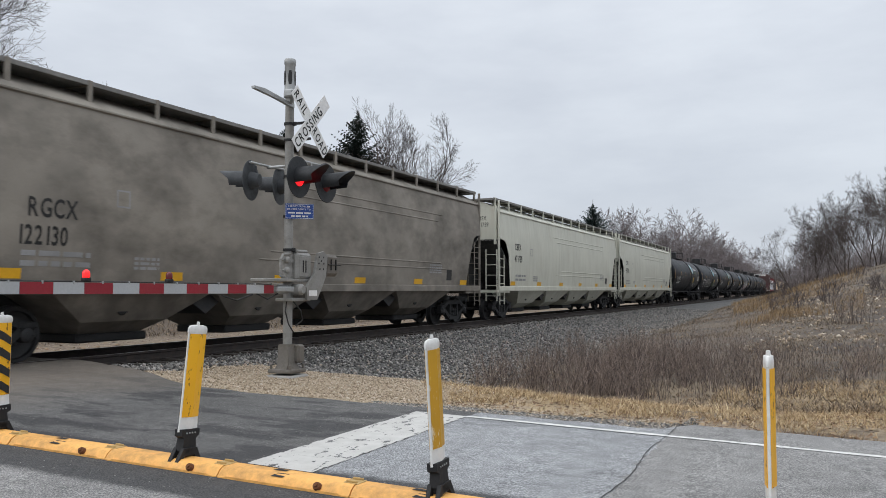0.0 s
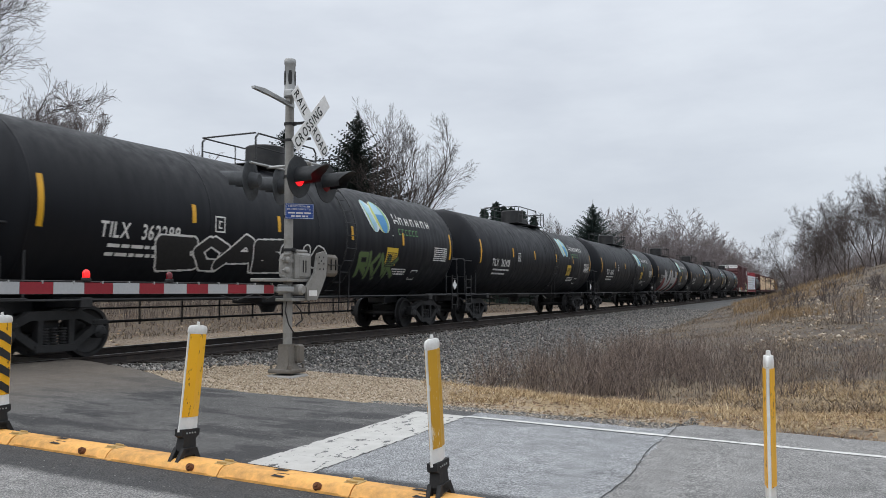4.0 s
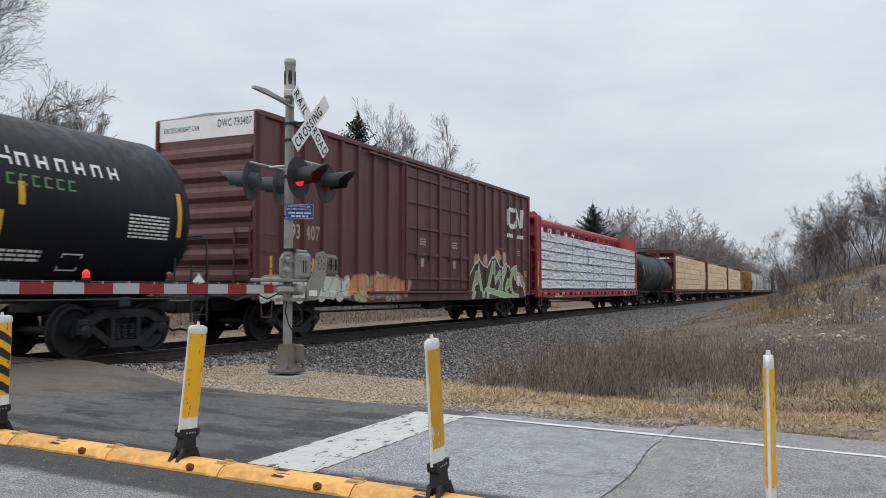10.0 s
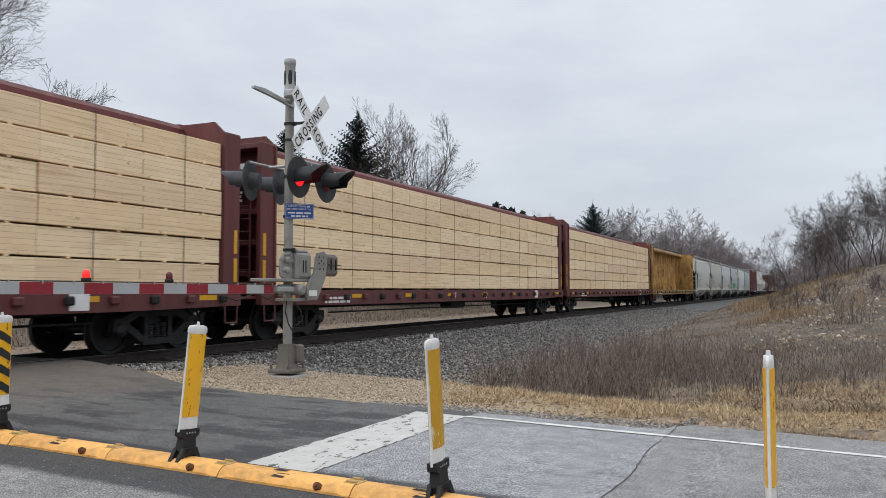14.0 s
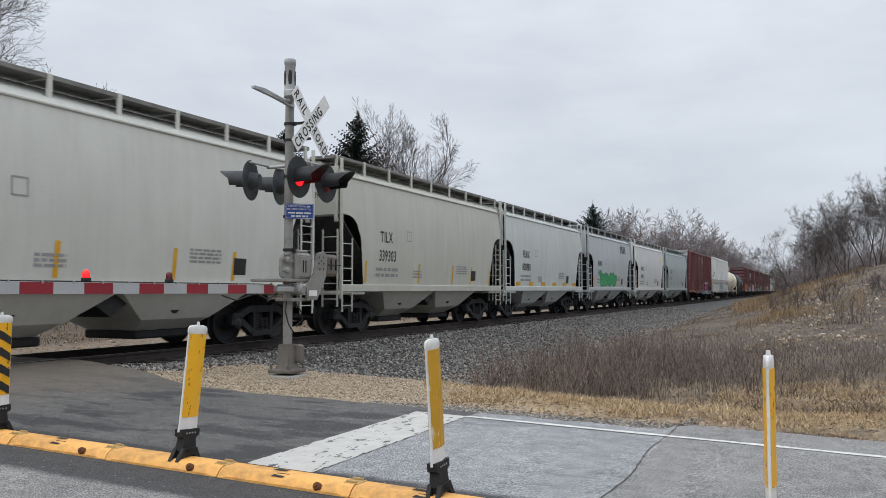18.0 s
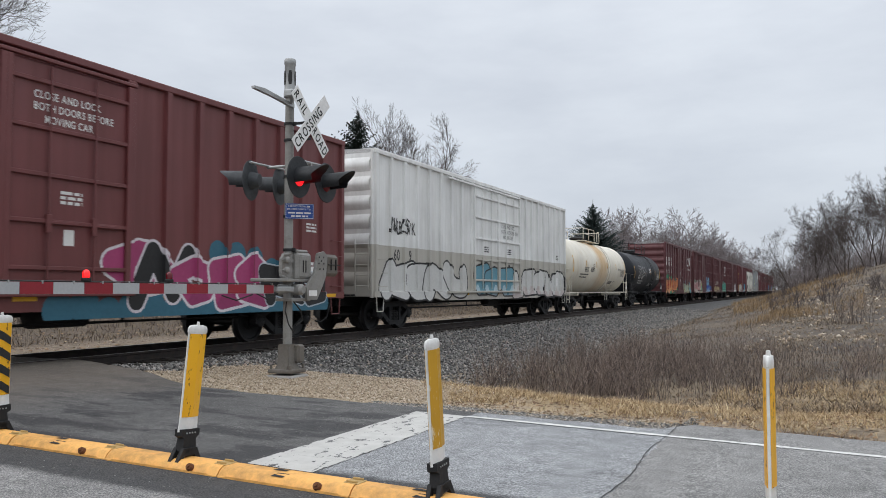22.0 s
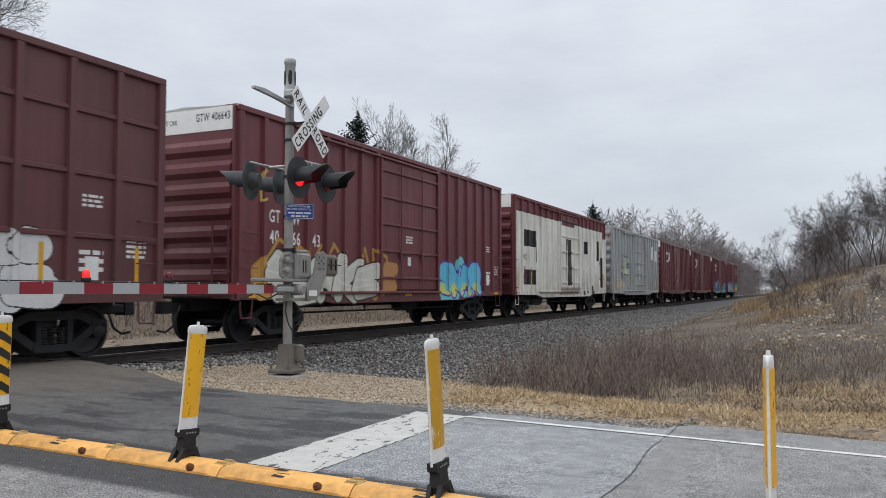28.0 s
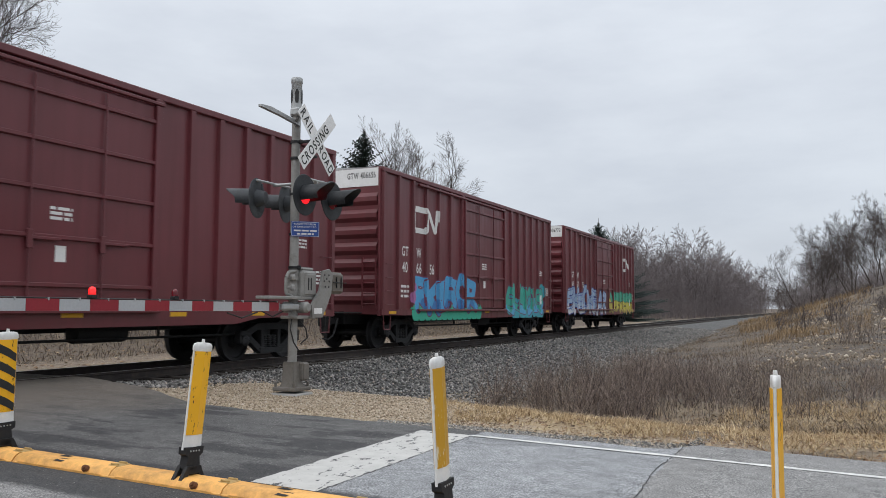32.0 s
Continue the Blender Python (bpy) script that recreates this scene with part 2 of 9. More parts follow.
def part(name, geo, mat, parent, label="", at=None, smooth=35):
    """Links a mesh as one part under a thing or a part."""
    me = geo.mesh(name, mat, smooth) if isinstance(geo, Geo) else geo
    ob = new(name, me)
    ob.parent = parent
    if at is not None:
        ob.matrix_basis = at if isinstance(at, Matrix) else Matrix.Translation(at)
    if label:
        ob["label"] = label
    if name in ("data_stencil", "small_print", "door_stencil", "sprayed_tag"):
        ob["kind"] = "stuff"
    return ob


def thing(name, label, category, m=None, group="", kind=""):
    ob = new(name)
    ob.empty_display_size = 0.2
    if m is not None:
        ob.matrix_basis = m
    return tagged(ob, label, category, group, kind)


def tris_mesh(name, verts, faces, mat):
    """A large mesh of triangles from arrays."""
    me = bpy.data.meshes.new(name)
    me.vertices.add(len(verts))
    me.vertices.foreach_set("co", np.asarray(verts, np.float32).ravel())
    n = len(faces)
    me.loops.add(n * 3)
    me.loops.foreach_set("vertex_index", np.asarray(faces, np.int32).ravel())
    me.polygons.add(n)
    me.polygons.foreach_set("loop_start", np.arange(0, n * 3, 3, dtype=np.int32))
    me.update(calc_edges=True)
    me.materials.append(mat)
    return me


# letters of the built-in font, turned into faces once
GLYPH = {}


def cut_letters():
    made = []
    for ch in "ABCDEFGHIJKLMNOPQRSTUVWXYZ0123456789.-#":
        cu = bpy.data.curves.new("glyph", "FONT")
        cu.body, cu.size, cu.resolution_u, cu.offset = ch, 1.0, 3, 0.016
        made.append((ch, new("glyph", cu)))
    dg = bpy.context.evaluated_depsgraph_get()
    for ch, ob in made:
        me = bpy.data.meshes.new_from_object(ob.evaluated_get(dg))
        v = [tuple(p.co) for p in me.vertices]
        w = max([p[0] for p in v] or [0.3])
        GLYPH[ch] = (v, [tuple(p.vertices) for p in me.polygons], w)
        bpy.data.meshes.remove(me)
        cu = ob.data
        bpy.data.objects.remove(ob)
        bpy.data.curves.remove(cu)


cut_letters()


def text(geo, s, u, w, size, place, wide=1.0, gap=0.09):
    """Writes s from (u, w) on; place turns the writing's two coordinates into a point. size: the capitals' height."""
    k = size / 0.70
    for ch in s:
        if ch == " ":
            u += 0.32 * k * wide
            continue
        v, f, adv = GLYPH[ch]
        geo.add([place(u + p[0] * k * wide, w + p[1] * k) for p in v], f)
        u += (adv + gap) * k * wide
    return u


def bars(geo, u, w, width, size, place, rows=1, step=1.6):
    """Writing too small to read: broken bars."""
    for r in range(rows):
        a = u
        while a < u + width:
            b = min(a + size * random.choice((2.0, 3.0, 4.5)), u + width)
            w0 = w - r * size * step
            geo.add([place(a, w0), place(b, w0), place(b, w0 + size), place(a, w0 + size)], [(0, 1, 2, 3)])
            a = b + size * 0.7
    return geo


def smooth(a, b, t):
    t = min(1.0, max(0.0, (t - a) / (b - a)))
    return t * t * (3 - 2 * t)


def lerp(pts, t):
    for (a, u), (b, w) in zip(pts, pts[1:]):
        if t <= b:
            return u + (w - u) * max(0.0, (t - a) / (b - a))
    return pts[-1][1]


# ---- ground ----
def road_z(x):
    return -0.0217 * (x - 1.0) if x > 1.0 else (0.0 if x > -1.0 else 0.02 * (x + 1.0))


def road_edge(x):
    """Where the pavement ends on the side of the gate mast."""
    return lerp([(-40, 8.2), (-5, 8.2), (-3, 9.3), (-1.4, 9.7), (1.4, 9.7), (3.3, 9.1), (4.75, 8.3), (6, 8.15), (9.0, 8.28), (11.2, 8.3), (11.25, 8.75), (60, 8.9)], x)


def land(x, y):
    bump_ = noise.noise(Vector((x * 0.35, y * 0.35, 3.1))) * 0.07 + noise.noise(Vector((x * 1.3, y * 1.3, 7.7))) * 0.03
    if x >= 0:
        trough = 1 - 0.65 * smooth(35, 95, y)
        z = lerp([(0, -0.24), (1.9, -0.24), (2.4, -0.34), (4.2, -0.62), (6.2, -0.85), (8.5, -0.8), (13, -0.45), (30, -0.1), (80, 0.5)], x)
        z = -0.24 + (z + 0.24) * trough
        z += smooth(20, 62, y) * max(0.0, 0.85 + 0.20 * (min(x, 40) - 8) + 0.08 * max(0.0, min(x, 24) - 9.5)) * smooth(3.6, 7.5, x)
        z += smooth(6, 20, x) * bump_ * 3 * smooth(14, 30, y)
    else:
        z = lerp([(-300, 2.5), (-60, 1.0), (-30, 0.25), (-16, -0.15), (-9, -0.42), (-4.2, -0.55), (-2.5, -0.34), (-1.9, -0.24), (0, -0.24)], x)
        z += smooth(95, 45, y) * smooth(-9, -48, x) * 4.6
    side = smooth(13.5, 9.5, y) * smooth(-9, -4, y) if x > 0 else smooth(12, 9, y) * smooth(-9, -4, y)
    pad = 1.0 if y < road_edge(x) else smooth(lerp([(-40, 13.0), (2.2, 13.0), (2.6, 14.6), (6.5, 14.6), (11.5, 13.0), (99, 13.0)], x), lerp([(-40, 8.9), (2.2, 8.9), (2.6, 10.4), (6.5, 10.4), (11.5, 8.9), (99, 8.9)], x), y)
    if y < -9:
        pad = 0.0
    level = road_z(x) - (0.16 if y < road_edge(x) - 0.25 and y > -5 else 0.045)
    if abs(x) < 2.0 and y > 9.4:
        pad = 0.0
    z = z + (level - z) * max(0.0, min(1.0, pad)) * (1.0 if abs(x) < 70 else 0.0)
    if abs(x) > 2.2:
        z += bump_ * (0.35 if y < 9 else 1.0)
    return z


def spread(stops):
    out = []
    for (a, b, step) in stops:
        n = max(1, round((b - a) / step))
        out += [a + (b - a) * i / n for i in range(n)]
    return out + [stops[-1][1]]


def ground_material():
    m, nt, b = material("dry_winter_ground")
    v = here(nt)
    x, y, z = split(nt, v)
    n1, n2, n3 = noisy(nt, v, 0.5, 4), noisy(nt, v, 5, 5, 0.65), noisy(nt, v, 55, 3)
    straw = ramp(nt, n2, [(0.3, (0.20, 0.145, 0.08)), (0.5, (0.38, 0.285, 0.165)), (0.7, (0.50, 0.40, 0.24))])
    soil = ramp(nt, n2, [(0.3, (0.11, 0.085, 0.065)), (0.7, (0.24, 0.19, 0.14))])
    c = mix(nt, rng(nt, n1, 0.42, 0.62), straw, soil)
    # hillside: weathered straw over brown soil with pale stones
    far_hill = calc(nt, "MULTIPLY", rng(nt, calc(nt, "ADD", y, rng(nt, n2, 0.2, 0.8, -1.2, 1.2)), 13.0, 17.0), rng(nt, x, 5.0, 6.2))
    hill = mix(nt, rng(nt, calc(nt, "ADD", calc(nt, "MULTIPLY", n2, 0.5), calc(nt, "MULTIPLY", n1, 0.5)), 0.43, 0.56), (0.15, 0.117, 0.086), (0.085, 0.071, 0.061))
    hill = mix(nt, calc(nt, "MULTIPLY", rng(nt, noisy(nt, v, 6, 2), 0.66, 0.70), rng(nt, y, 20, 26)), hill, (0.27, 0.255, 0.235))
    c = mix(nt, far_hill, c, hill)
    litter = ramp(nt, n2, [(0.3, (0.06, 0.044, 0.034)), (0.55, (0.12, 0.09, 0.064)), (0.75, (0.21, 0.155, 0.105))])
    c = mix(nt, rng(nt, x, -2.0, -3.5), c, litter)
    # pale gravel by the mast and along the far side of the track
    pebble = ramp(nt, n3, [(0.3, (0.18, 0.135, 0.09)), (0.5, (0.40, 0.315, 0.225)), (0.7, (0.60, 0.505, 0.39))])
    edge = calc(nt, "ADD", y, rng(nt, n2, 0.2, 0.8, -0.9, 0.9))
    pad = calc(nt, "MULTIPLY", calc(nt, "MULTIPLY", rng(nt, x, 2.3, 2.8), rng(nt, calc(nt, "ADD", x, rng(nt, n1, 0.2, 0.8, -1, 1)), 9.3, 8.2)), rng(nt, edge, 13.2, 12.4))
    soil_rim = calc(nt, "MULTIPLY", rng(nt, calc(nt, "ADD", y, rng(nt, n2, 0.2, 0.8, -0.25, 0.25)), 9.25, 9.0), rng(nt, x, 11.0, 11.4))
    c = mix(nt, soil_rim, c, (0.085, 0.062, 0.05))
    shoulder = calc(nt, "MULTIPLY", rng(nt, edge, 9.6, 8.9), rng(nt, x, 12.5, 11.5))
    c = mix(nt, calc(nt, "MAXIMUM", pad, shoulder), c, pebble)
    strip = calc(nt, "MULTIPLY", rng(nt, calc(nt, "ADD", x, rng(nt, n2, 0.2, 0.8, -1.2, 1.2)), -8.5, -7.0), rng(nt, x, -3.0, -3.6))
    c = mix(nt, calc(nt, "MULTIPLY", strip, 0.35), c, pebble)
    # grey crushed stone under and beside the track, darkened to hold the stones' own shade
    stone = ramp(nt, n3, [(0.3, (0.03, 0.03, 0.03)), (0.55, (0.10, 0.098, 0.095)), (0.75, (0.20, 0.197, 0.19))])
    bed = calc(nt, "MULTIPLY", rng(nt, calc(nt, "ADD", x, rng(nt, n2, 0.2, 0.8, -0.5, 0.5)), 5.6, 5.0), rng(nt, x, -3.9, -3.5))
    bed = calc(nt, "MULTIPLY", bed, calc(nt, "MAXIMUM", rng(nt, edge, 12.2, 12.9), rng(nt, x, 3.0, 2.4)))
    c = mix(nt, bed, c, stone)
    put(nt, b.inputs["Base Color"], c)
    b.inputs["Roughness"].default_value = 0.95
    bump(nt, b, calc(nt, "ADD", n3, n2), 0.7, 0.03)
    return m


def build_ground():
    xs = spread([(-2500, -300, 300), (-300, -60, 20), (-60, -12, 2.5), (-12, -2.6, 0.5), (-2.6, 15, 0.22), (15, 30, 0.7), (30, 80, 4), (80, 300, 22), (300, 2500, 300)])
    ys = spread([(-2500, -200, 250), (-200, -20, 15), (-20, 6, 1.2), (6, 22, 0.22), (22, 60, 0.6), (60, 140, 2.5), (140, 500, 15), (500, 3000, 250)])
    v = [(x, y, land(x, y)) for y in ys for x in xs]
    n = len(xs)
    f = [(j * n + i, j * n + i + 1, (j + 1) * n + i + 1, (j + 1) * n + i) for j in range(len(ys) - 1) for i in range(n - 1)]
    me = bpy.data.meshes.new("ground")
    me.from_pydata(v, [], f)
    me.shade_smooth()
    me.materials.append(ground_material())
    tagged(new("ground", me), "dry straw-coloured winter ground with gravel beside the track", "ground", kind="structure")


build_ground()


def asphalt_material():
    m, nt, b = material("worn_asphalt")
    v = here(nt)
    x, y, z = split(nt, v)
    big, med, fine = noisy(nt, v, 0.7, 4), noisy(nt, v, 6, 5, 0.65), noisy(nt, v, 75, 3, 0.75)
    old = ramp(nt, big, [(0.3, (0.074, 0.073, 0.073)), (0.7, (0.12, 0.118, 0.116))])
    newer = ramp(nt, big, [(0.3, (0.25, 0.26, 0.272)), (0.7, (0.32, 0.33, 0.345))])
    right = ramp(nt, big, [(0.3, (0.20, 0.198, 0.196)), (0.7, (0.265, 0.262, 0.258))])
    xe = calc(nt, "ADD", x, rng(nt, med, 0.2, 0.8, -0.06, 0.06))
    c = mix(nt, calc(nt, "GREATER_THAN", xe, 9.1), old, newer)
    c = mix(nt, calc(nt, "GREATER_THAN", xe, 11.2), c, right)
    own = calc(nt, "LESS_THAN", y, 4.6)
    c = mix(nt, own, c, right)
    # brownish wear where the road climbs to the rails
    c = mix(nt, calc(nt, "MULTIPLY", rng(nt, calc(nt, "ADD", x, rng(nt, big, 0.2, 0.8, -0.6, 0.6)), 5.4, 3.0, 0, 0.85), rng(nt, med, 0.3, 0.7, 0.6, 1)), c, (0.20, 0.165, 0.13))
    # tar and old skid stains, drawn out along the lane
    tar = noisy(nt, stretch(nt, v, (0.7, 1.9, 1), (3, 1, 0)), 1.1, 5, 0.6)
    c = mix(nt, calc(nt, "MULTIPLY", rng(nt, tar, 0.50, 0.57, 0, 0.9), calc(nt, "MULTIPLY", calc(nt, "MULTIPLY", rng(nt, x, 8.6, 8.4), rng(nt, y, 4.2, 4.8)), rng(nt, x, 3.4, 5.2, 0.15, 1))), c, (0.028, 0.028, 0.03))
    c = mix(nt, calc(nt, "MULTIPLY", rng(nt, tar, 0.6, 0.68, 0, 0.35), calc(nt, "GREATER_THAN", x, 9.1)), c, (0.075, 0.078, 0.083))
    # sealant along both sides of the divider
    ye = calc(nt, "ADD", calc(nt, "ABSOLUTE", calc(nt, "SUBTRACT", y, 4.60)), rng(nt, med, 0.2, 0.8, -0.07, 0.07))
    c = mix(nt, rng(nt, ye, 0.58, 0.48, 0, 0.9), c, (0.026, 0.027, 0.03))
    c = mix(nt, rng(nt, med, 0.35, 0.65, 0, 0.3), c, (0.05, 0.05, 0.05))
    c = mix(nt, 1.0, c, ramp(nt, fine, [(0.36, (0.34, 0.34, 0.34)), (0.5, (0.95, 0.95, 0.95)), (0.64, (2.0, 1.95, 1.88))]), "MULTIPLY")
    chip = nt.nodes.new("ShaderNodeTexVoronoi")
    put(nt, chip.inputs["Vector"], v)
    chip.inputs["Scale"].default_value = 42
    c = mix(nt, calc(nt, "MULTIPLY", calc(nt, "LESS_THAN", chip.outputs["Distance"], 0.22), calc(nt, "GREATER_THAN", split(nt, chip.outputs["Color"])[0], 0.95)), c, (0.36, 0.35, 0.33))
    put(nt, b.inputs["Base Color"], c)
    put(nt, b.inputs["Roughness"], rng(nt, med, 0.3, 0.7, 0.72, 0.92))
    bump(nt, b, fine, 0.9, 0.008)
    return m


ASPHALT = asphalt_material()


def road_sheet(name, x0, x1, step, label):
    xs = spread([(x0, x1, step)])
    g = Geo()
    rows = []
    for x in xs:
        e = road_edge(x)
        row = [(x, -4.6, road_z(x) - 0.3), (x, -4.5, road_z(x))]
        for k in range(1, 14):
            y = -4.5 + (e + 4.5) * k / 14
            row.append((x, y, road_z(x) + 0.002 * noise.noise(Vector((x, y, 1.0)))))
        jag = 0.06 * noise.noise(Vector((x * 4.0, 2.0, 5.0))) + 0.03 * noise.noise(Vector((x * 11.0, 2.0, 5.0)))
        row += [(x, e + jag, road_z(x) - 0.004), (x, e + 0.07 + jag, road_z(x) - 0.3)]
        rows.append(row)
    n = len(rows[0])
    g.add([p for r in rows for p in r], [(j * n + i, j * n + i + 1, (j + 1) * n + i + 1, (j + 1) * n + i) for j in range(len(rows) - 1) for i in range(n - 1)])
    for r in (rows[0], rows[-1]):
        g.add(r, [tuple(range(n))])
    return tagged(new(name, g.mesh(name, ASPHALT, 30)), label, "road", kind="structure")


road_sheet("road", 0.86, 60, 0.25, "patched grey asphalt road climbing to the rail crossing")
road_sheet("road", -60, -0.86, 1.0, "asphalt road beyond the rails")
road_sheet("road", -0.66, 0.66, 0.33, "asphalt between the rails of the crossing")


def road_paint():
    g = Geo()
    for i in range(26):
        y0, y1 = 5.02 + i * 0.112, 5.02 + (i + 1) * 0.112
        j = [random.uniform(-0.012, 0.012) for _ in range(4)]
        g.add([(8.49 + j[0], y0, road_z(8.49) + 0.005), (9.10 + j[1], y0, road_z(9.1) + 0.005), (9.10 + j[2], y1, road_z(9.1) + 0.005), (8.49 + j[3], y1, road_z(8.49) + 0.005)], [(0, 1, 2, 3)])
    m, nt, b = material("chipped_stop_line_paint")
    v = here(nt)
    chips = noisy(nt, stretch(nt, v, (2.2, 1.1, 1)), 5.0, 6, 0.72)
    c = mix(nt, rng(nt, noisy(nt, v, 8, 5), 0.3, 0.7, 0, 0.5), (0.52, 0.51, 0.485), (0.37, 0.365, 0.345))
    c = mix(nt, rng(nt, chips, 0.58, 0.595), c, (0.075, 0.075, 0.077))
    put(nt, b.inputs["Base Color"], c)
    b.inputs["Roughness"].default_value = 0.8
    bump(nt, b, noisy(nt, v, 150, 2), 0.3, 0.004)
    tagged(new("stop_line", g.mesh("stop_line", m, 0)), "wide chipped white stop line on the asphalt", "road marking", kind="structure")
    g = Geo()
    x = 9.1
    while x < 40:
        x2 = x + 0.4
        w = 0.044 + random.uniform(-0.006, 0.006)
        g.add([(x, 7.93 - w, road_z(x) + 0.005), (x2, 7.93 - w, road_z(x2) + 0.005), (x2, 7.93 + w, road_z(x2) + 0.005), (x, 7.93 + w, road_z(x) + 0.005)], [(0, 1, 2, 3)])
        x = x2
    tagged(new("edge_line", g.mesh("edge_line", LINE, 0)), "thin white line along the pavement edge", "road marking", kind="structure")
    g = Geo()
    for i in range(120):
        ya, yb = -1.0 + i * 0.08, -1.0 + (i + 1) * 0.08
        a, c2 = [11.2 + 0.05 * noise.noise(Vector((0, q * 0.9, 0))) + 0.018 * noise.noise(Vector((0, q * 9.0, 3))) for q in (ya, yb)]
        if yb < 8.6:
            g.add([(a - 0.004, ya, road_z(a) + 0.0045), (a + 0.004, ya, road_z(a) + 0.0045), (c2 + 0.004, yb, road_z(c2) + 0.0045), (c2 - 0.004, yb, road_z(c2) + 0.0045)], [(0, 1, 2, 3)])
    tagged(new("pavement_joint", g.mesh("pavement_joint", RUBBER, 0)), "dark crack along a joint in the asphalt", "road crack", kind="structure")


road_paint()


def track():
    rail = [(-0.07, -0.18), (0.07, -0.18), (0.07, -0.165), (0.012, -0.14), (0.010, -0.05), (0.036, -0.038), (0.037, -0.006), (0.03, 0.0), (-0.03, 0.0), (-0.037, -0.006), (-0.036, -0.038), (-0.010, -0.05), (-0.012, -0.14), (-0.07, -0.165)]
    root = thing("railway_track", "single railway track with rusty rails on grey crushed stone", "railway track", kind="structure")
    for x in (-0.755, 0.755):
        g = Geo()
        for a, b in ((-120, 60), (60, 400), (400, 900)):
            g.slab([(x + u, w) for u, w in rail], a, b, "y")
        r = part("rail", g, RAILSIDE, root, "rusty steel rail", smooth=25)
        part("rail_head", Geo().box(x - 0.028, x + 0.028, -120, 900, -0.004, 0.003, 0.001), RAILTOP, r, "polished running surface", smooth=0)
    me = Geo().box(-1.3, 1.3, -0.115, 0.115, -0.34, -0.172, 0.015).mesh("sleeper", TIE, 0)
    plate = Geo().box(-0.18, 0.18, -0.09, 0.09, -0.174, -0.158, 0.004).mesh("tie_plate", RAILSIDE, 0)
    y = 9.9
    k = 0
    while y < 75:
        s = part("sleeper", me, TIE, root, at=(random.uniform(-0.03, 0.03), y + random.uniform(-0.03, 0.03), random.uniform(-0.012, 0.004)))
        if y < 40:
            part("tie_plate", plate, RAILSIDE, s, at=(0.755, 0, 0))
        y += 0.53
        k += 1
    far = Geo()
    while y < 330:
        far.box(-1.3, 1.3, y - 0.115, y + 0.115, -0.34, -0.175)
        y += 0.53
    y = -60.0
    while y < -5:
        far.box(-1.3, 1.3, y - 0.115, y + 0.115, -0.34, -0.175)
        y += 0.53
    ob = part("sleeper", far, TIE, root, smooth=0)
    ob["kind"] = "stuff"


track()


def pebbles(name, pts, smin, smax, mat, label, cat):
    """Many small broken stones in one mesh."""
    base = np.array([(1, 0, 0.0), (0.2, 0.95, 0.1), (-0.9, 0.3, -0.1), (-0.3, -0.95, 0.0), (0.1, 0.1, 0.75), (-0.1, -0.1, -0.7)])
    tri = np.array([(0, 1, 4), (1, 2, 4), (2, 3, 4), (3, 0, 4), (1, 0, 5), (2, 1, 5), (3, 2, 5), (0, 3, 5)])
    rs = np.random.RandomState(5)
    n = len(pts)
    v = base[None] + rs.uniform(-0.3, 0.3, (n, 6, 3))
    v = v * rs.uniform(smin, smax, (n, 1, 1)) * rs.uniform(0.6, 1.2, (n, 1, 3))
    a = rs.uniform(0, 6.28, n)
    c, s = np.cos(a)[:, None], np.sin(a)[:, None]
    v = np.stack([v[:, :, 0] * c - v[:, :, 1] * s, v[:, :, 0] * s + v[:, :, 1] * c, v[:, :, 2]], -1) + np.array(pts)[:, None]
    f = tri[None] + (np.arange(n) * 6)[:, None, None]
    me = tris_mesh(name, v.reshape(-1, 3), f.reshape(-1, 3), mat)
    return tagged(new(name, me), label, cat, kind="stuff")


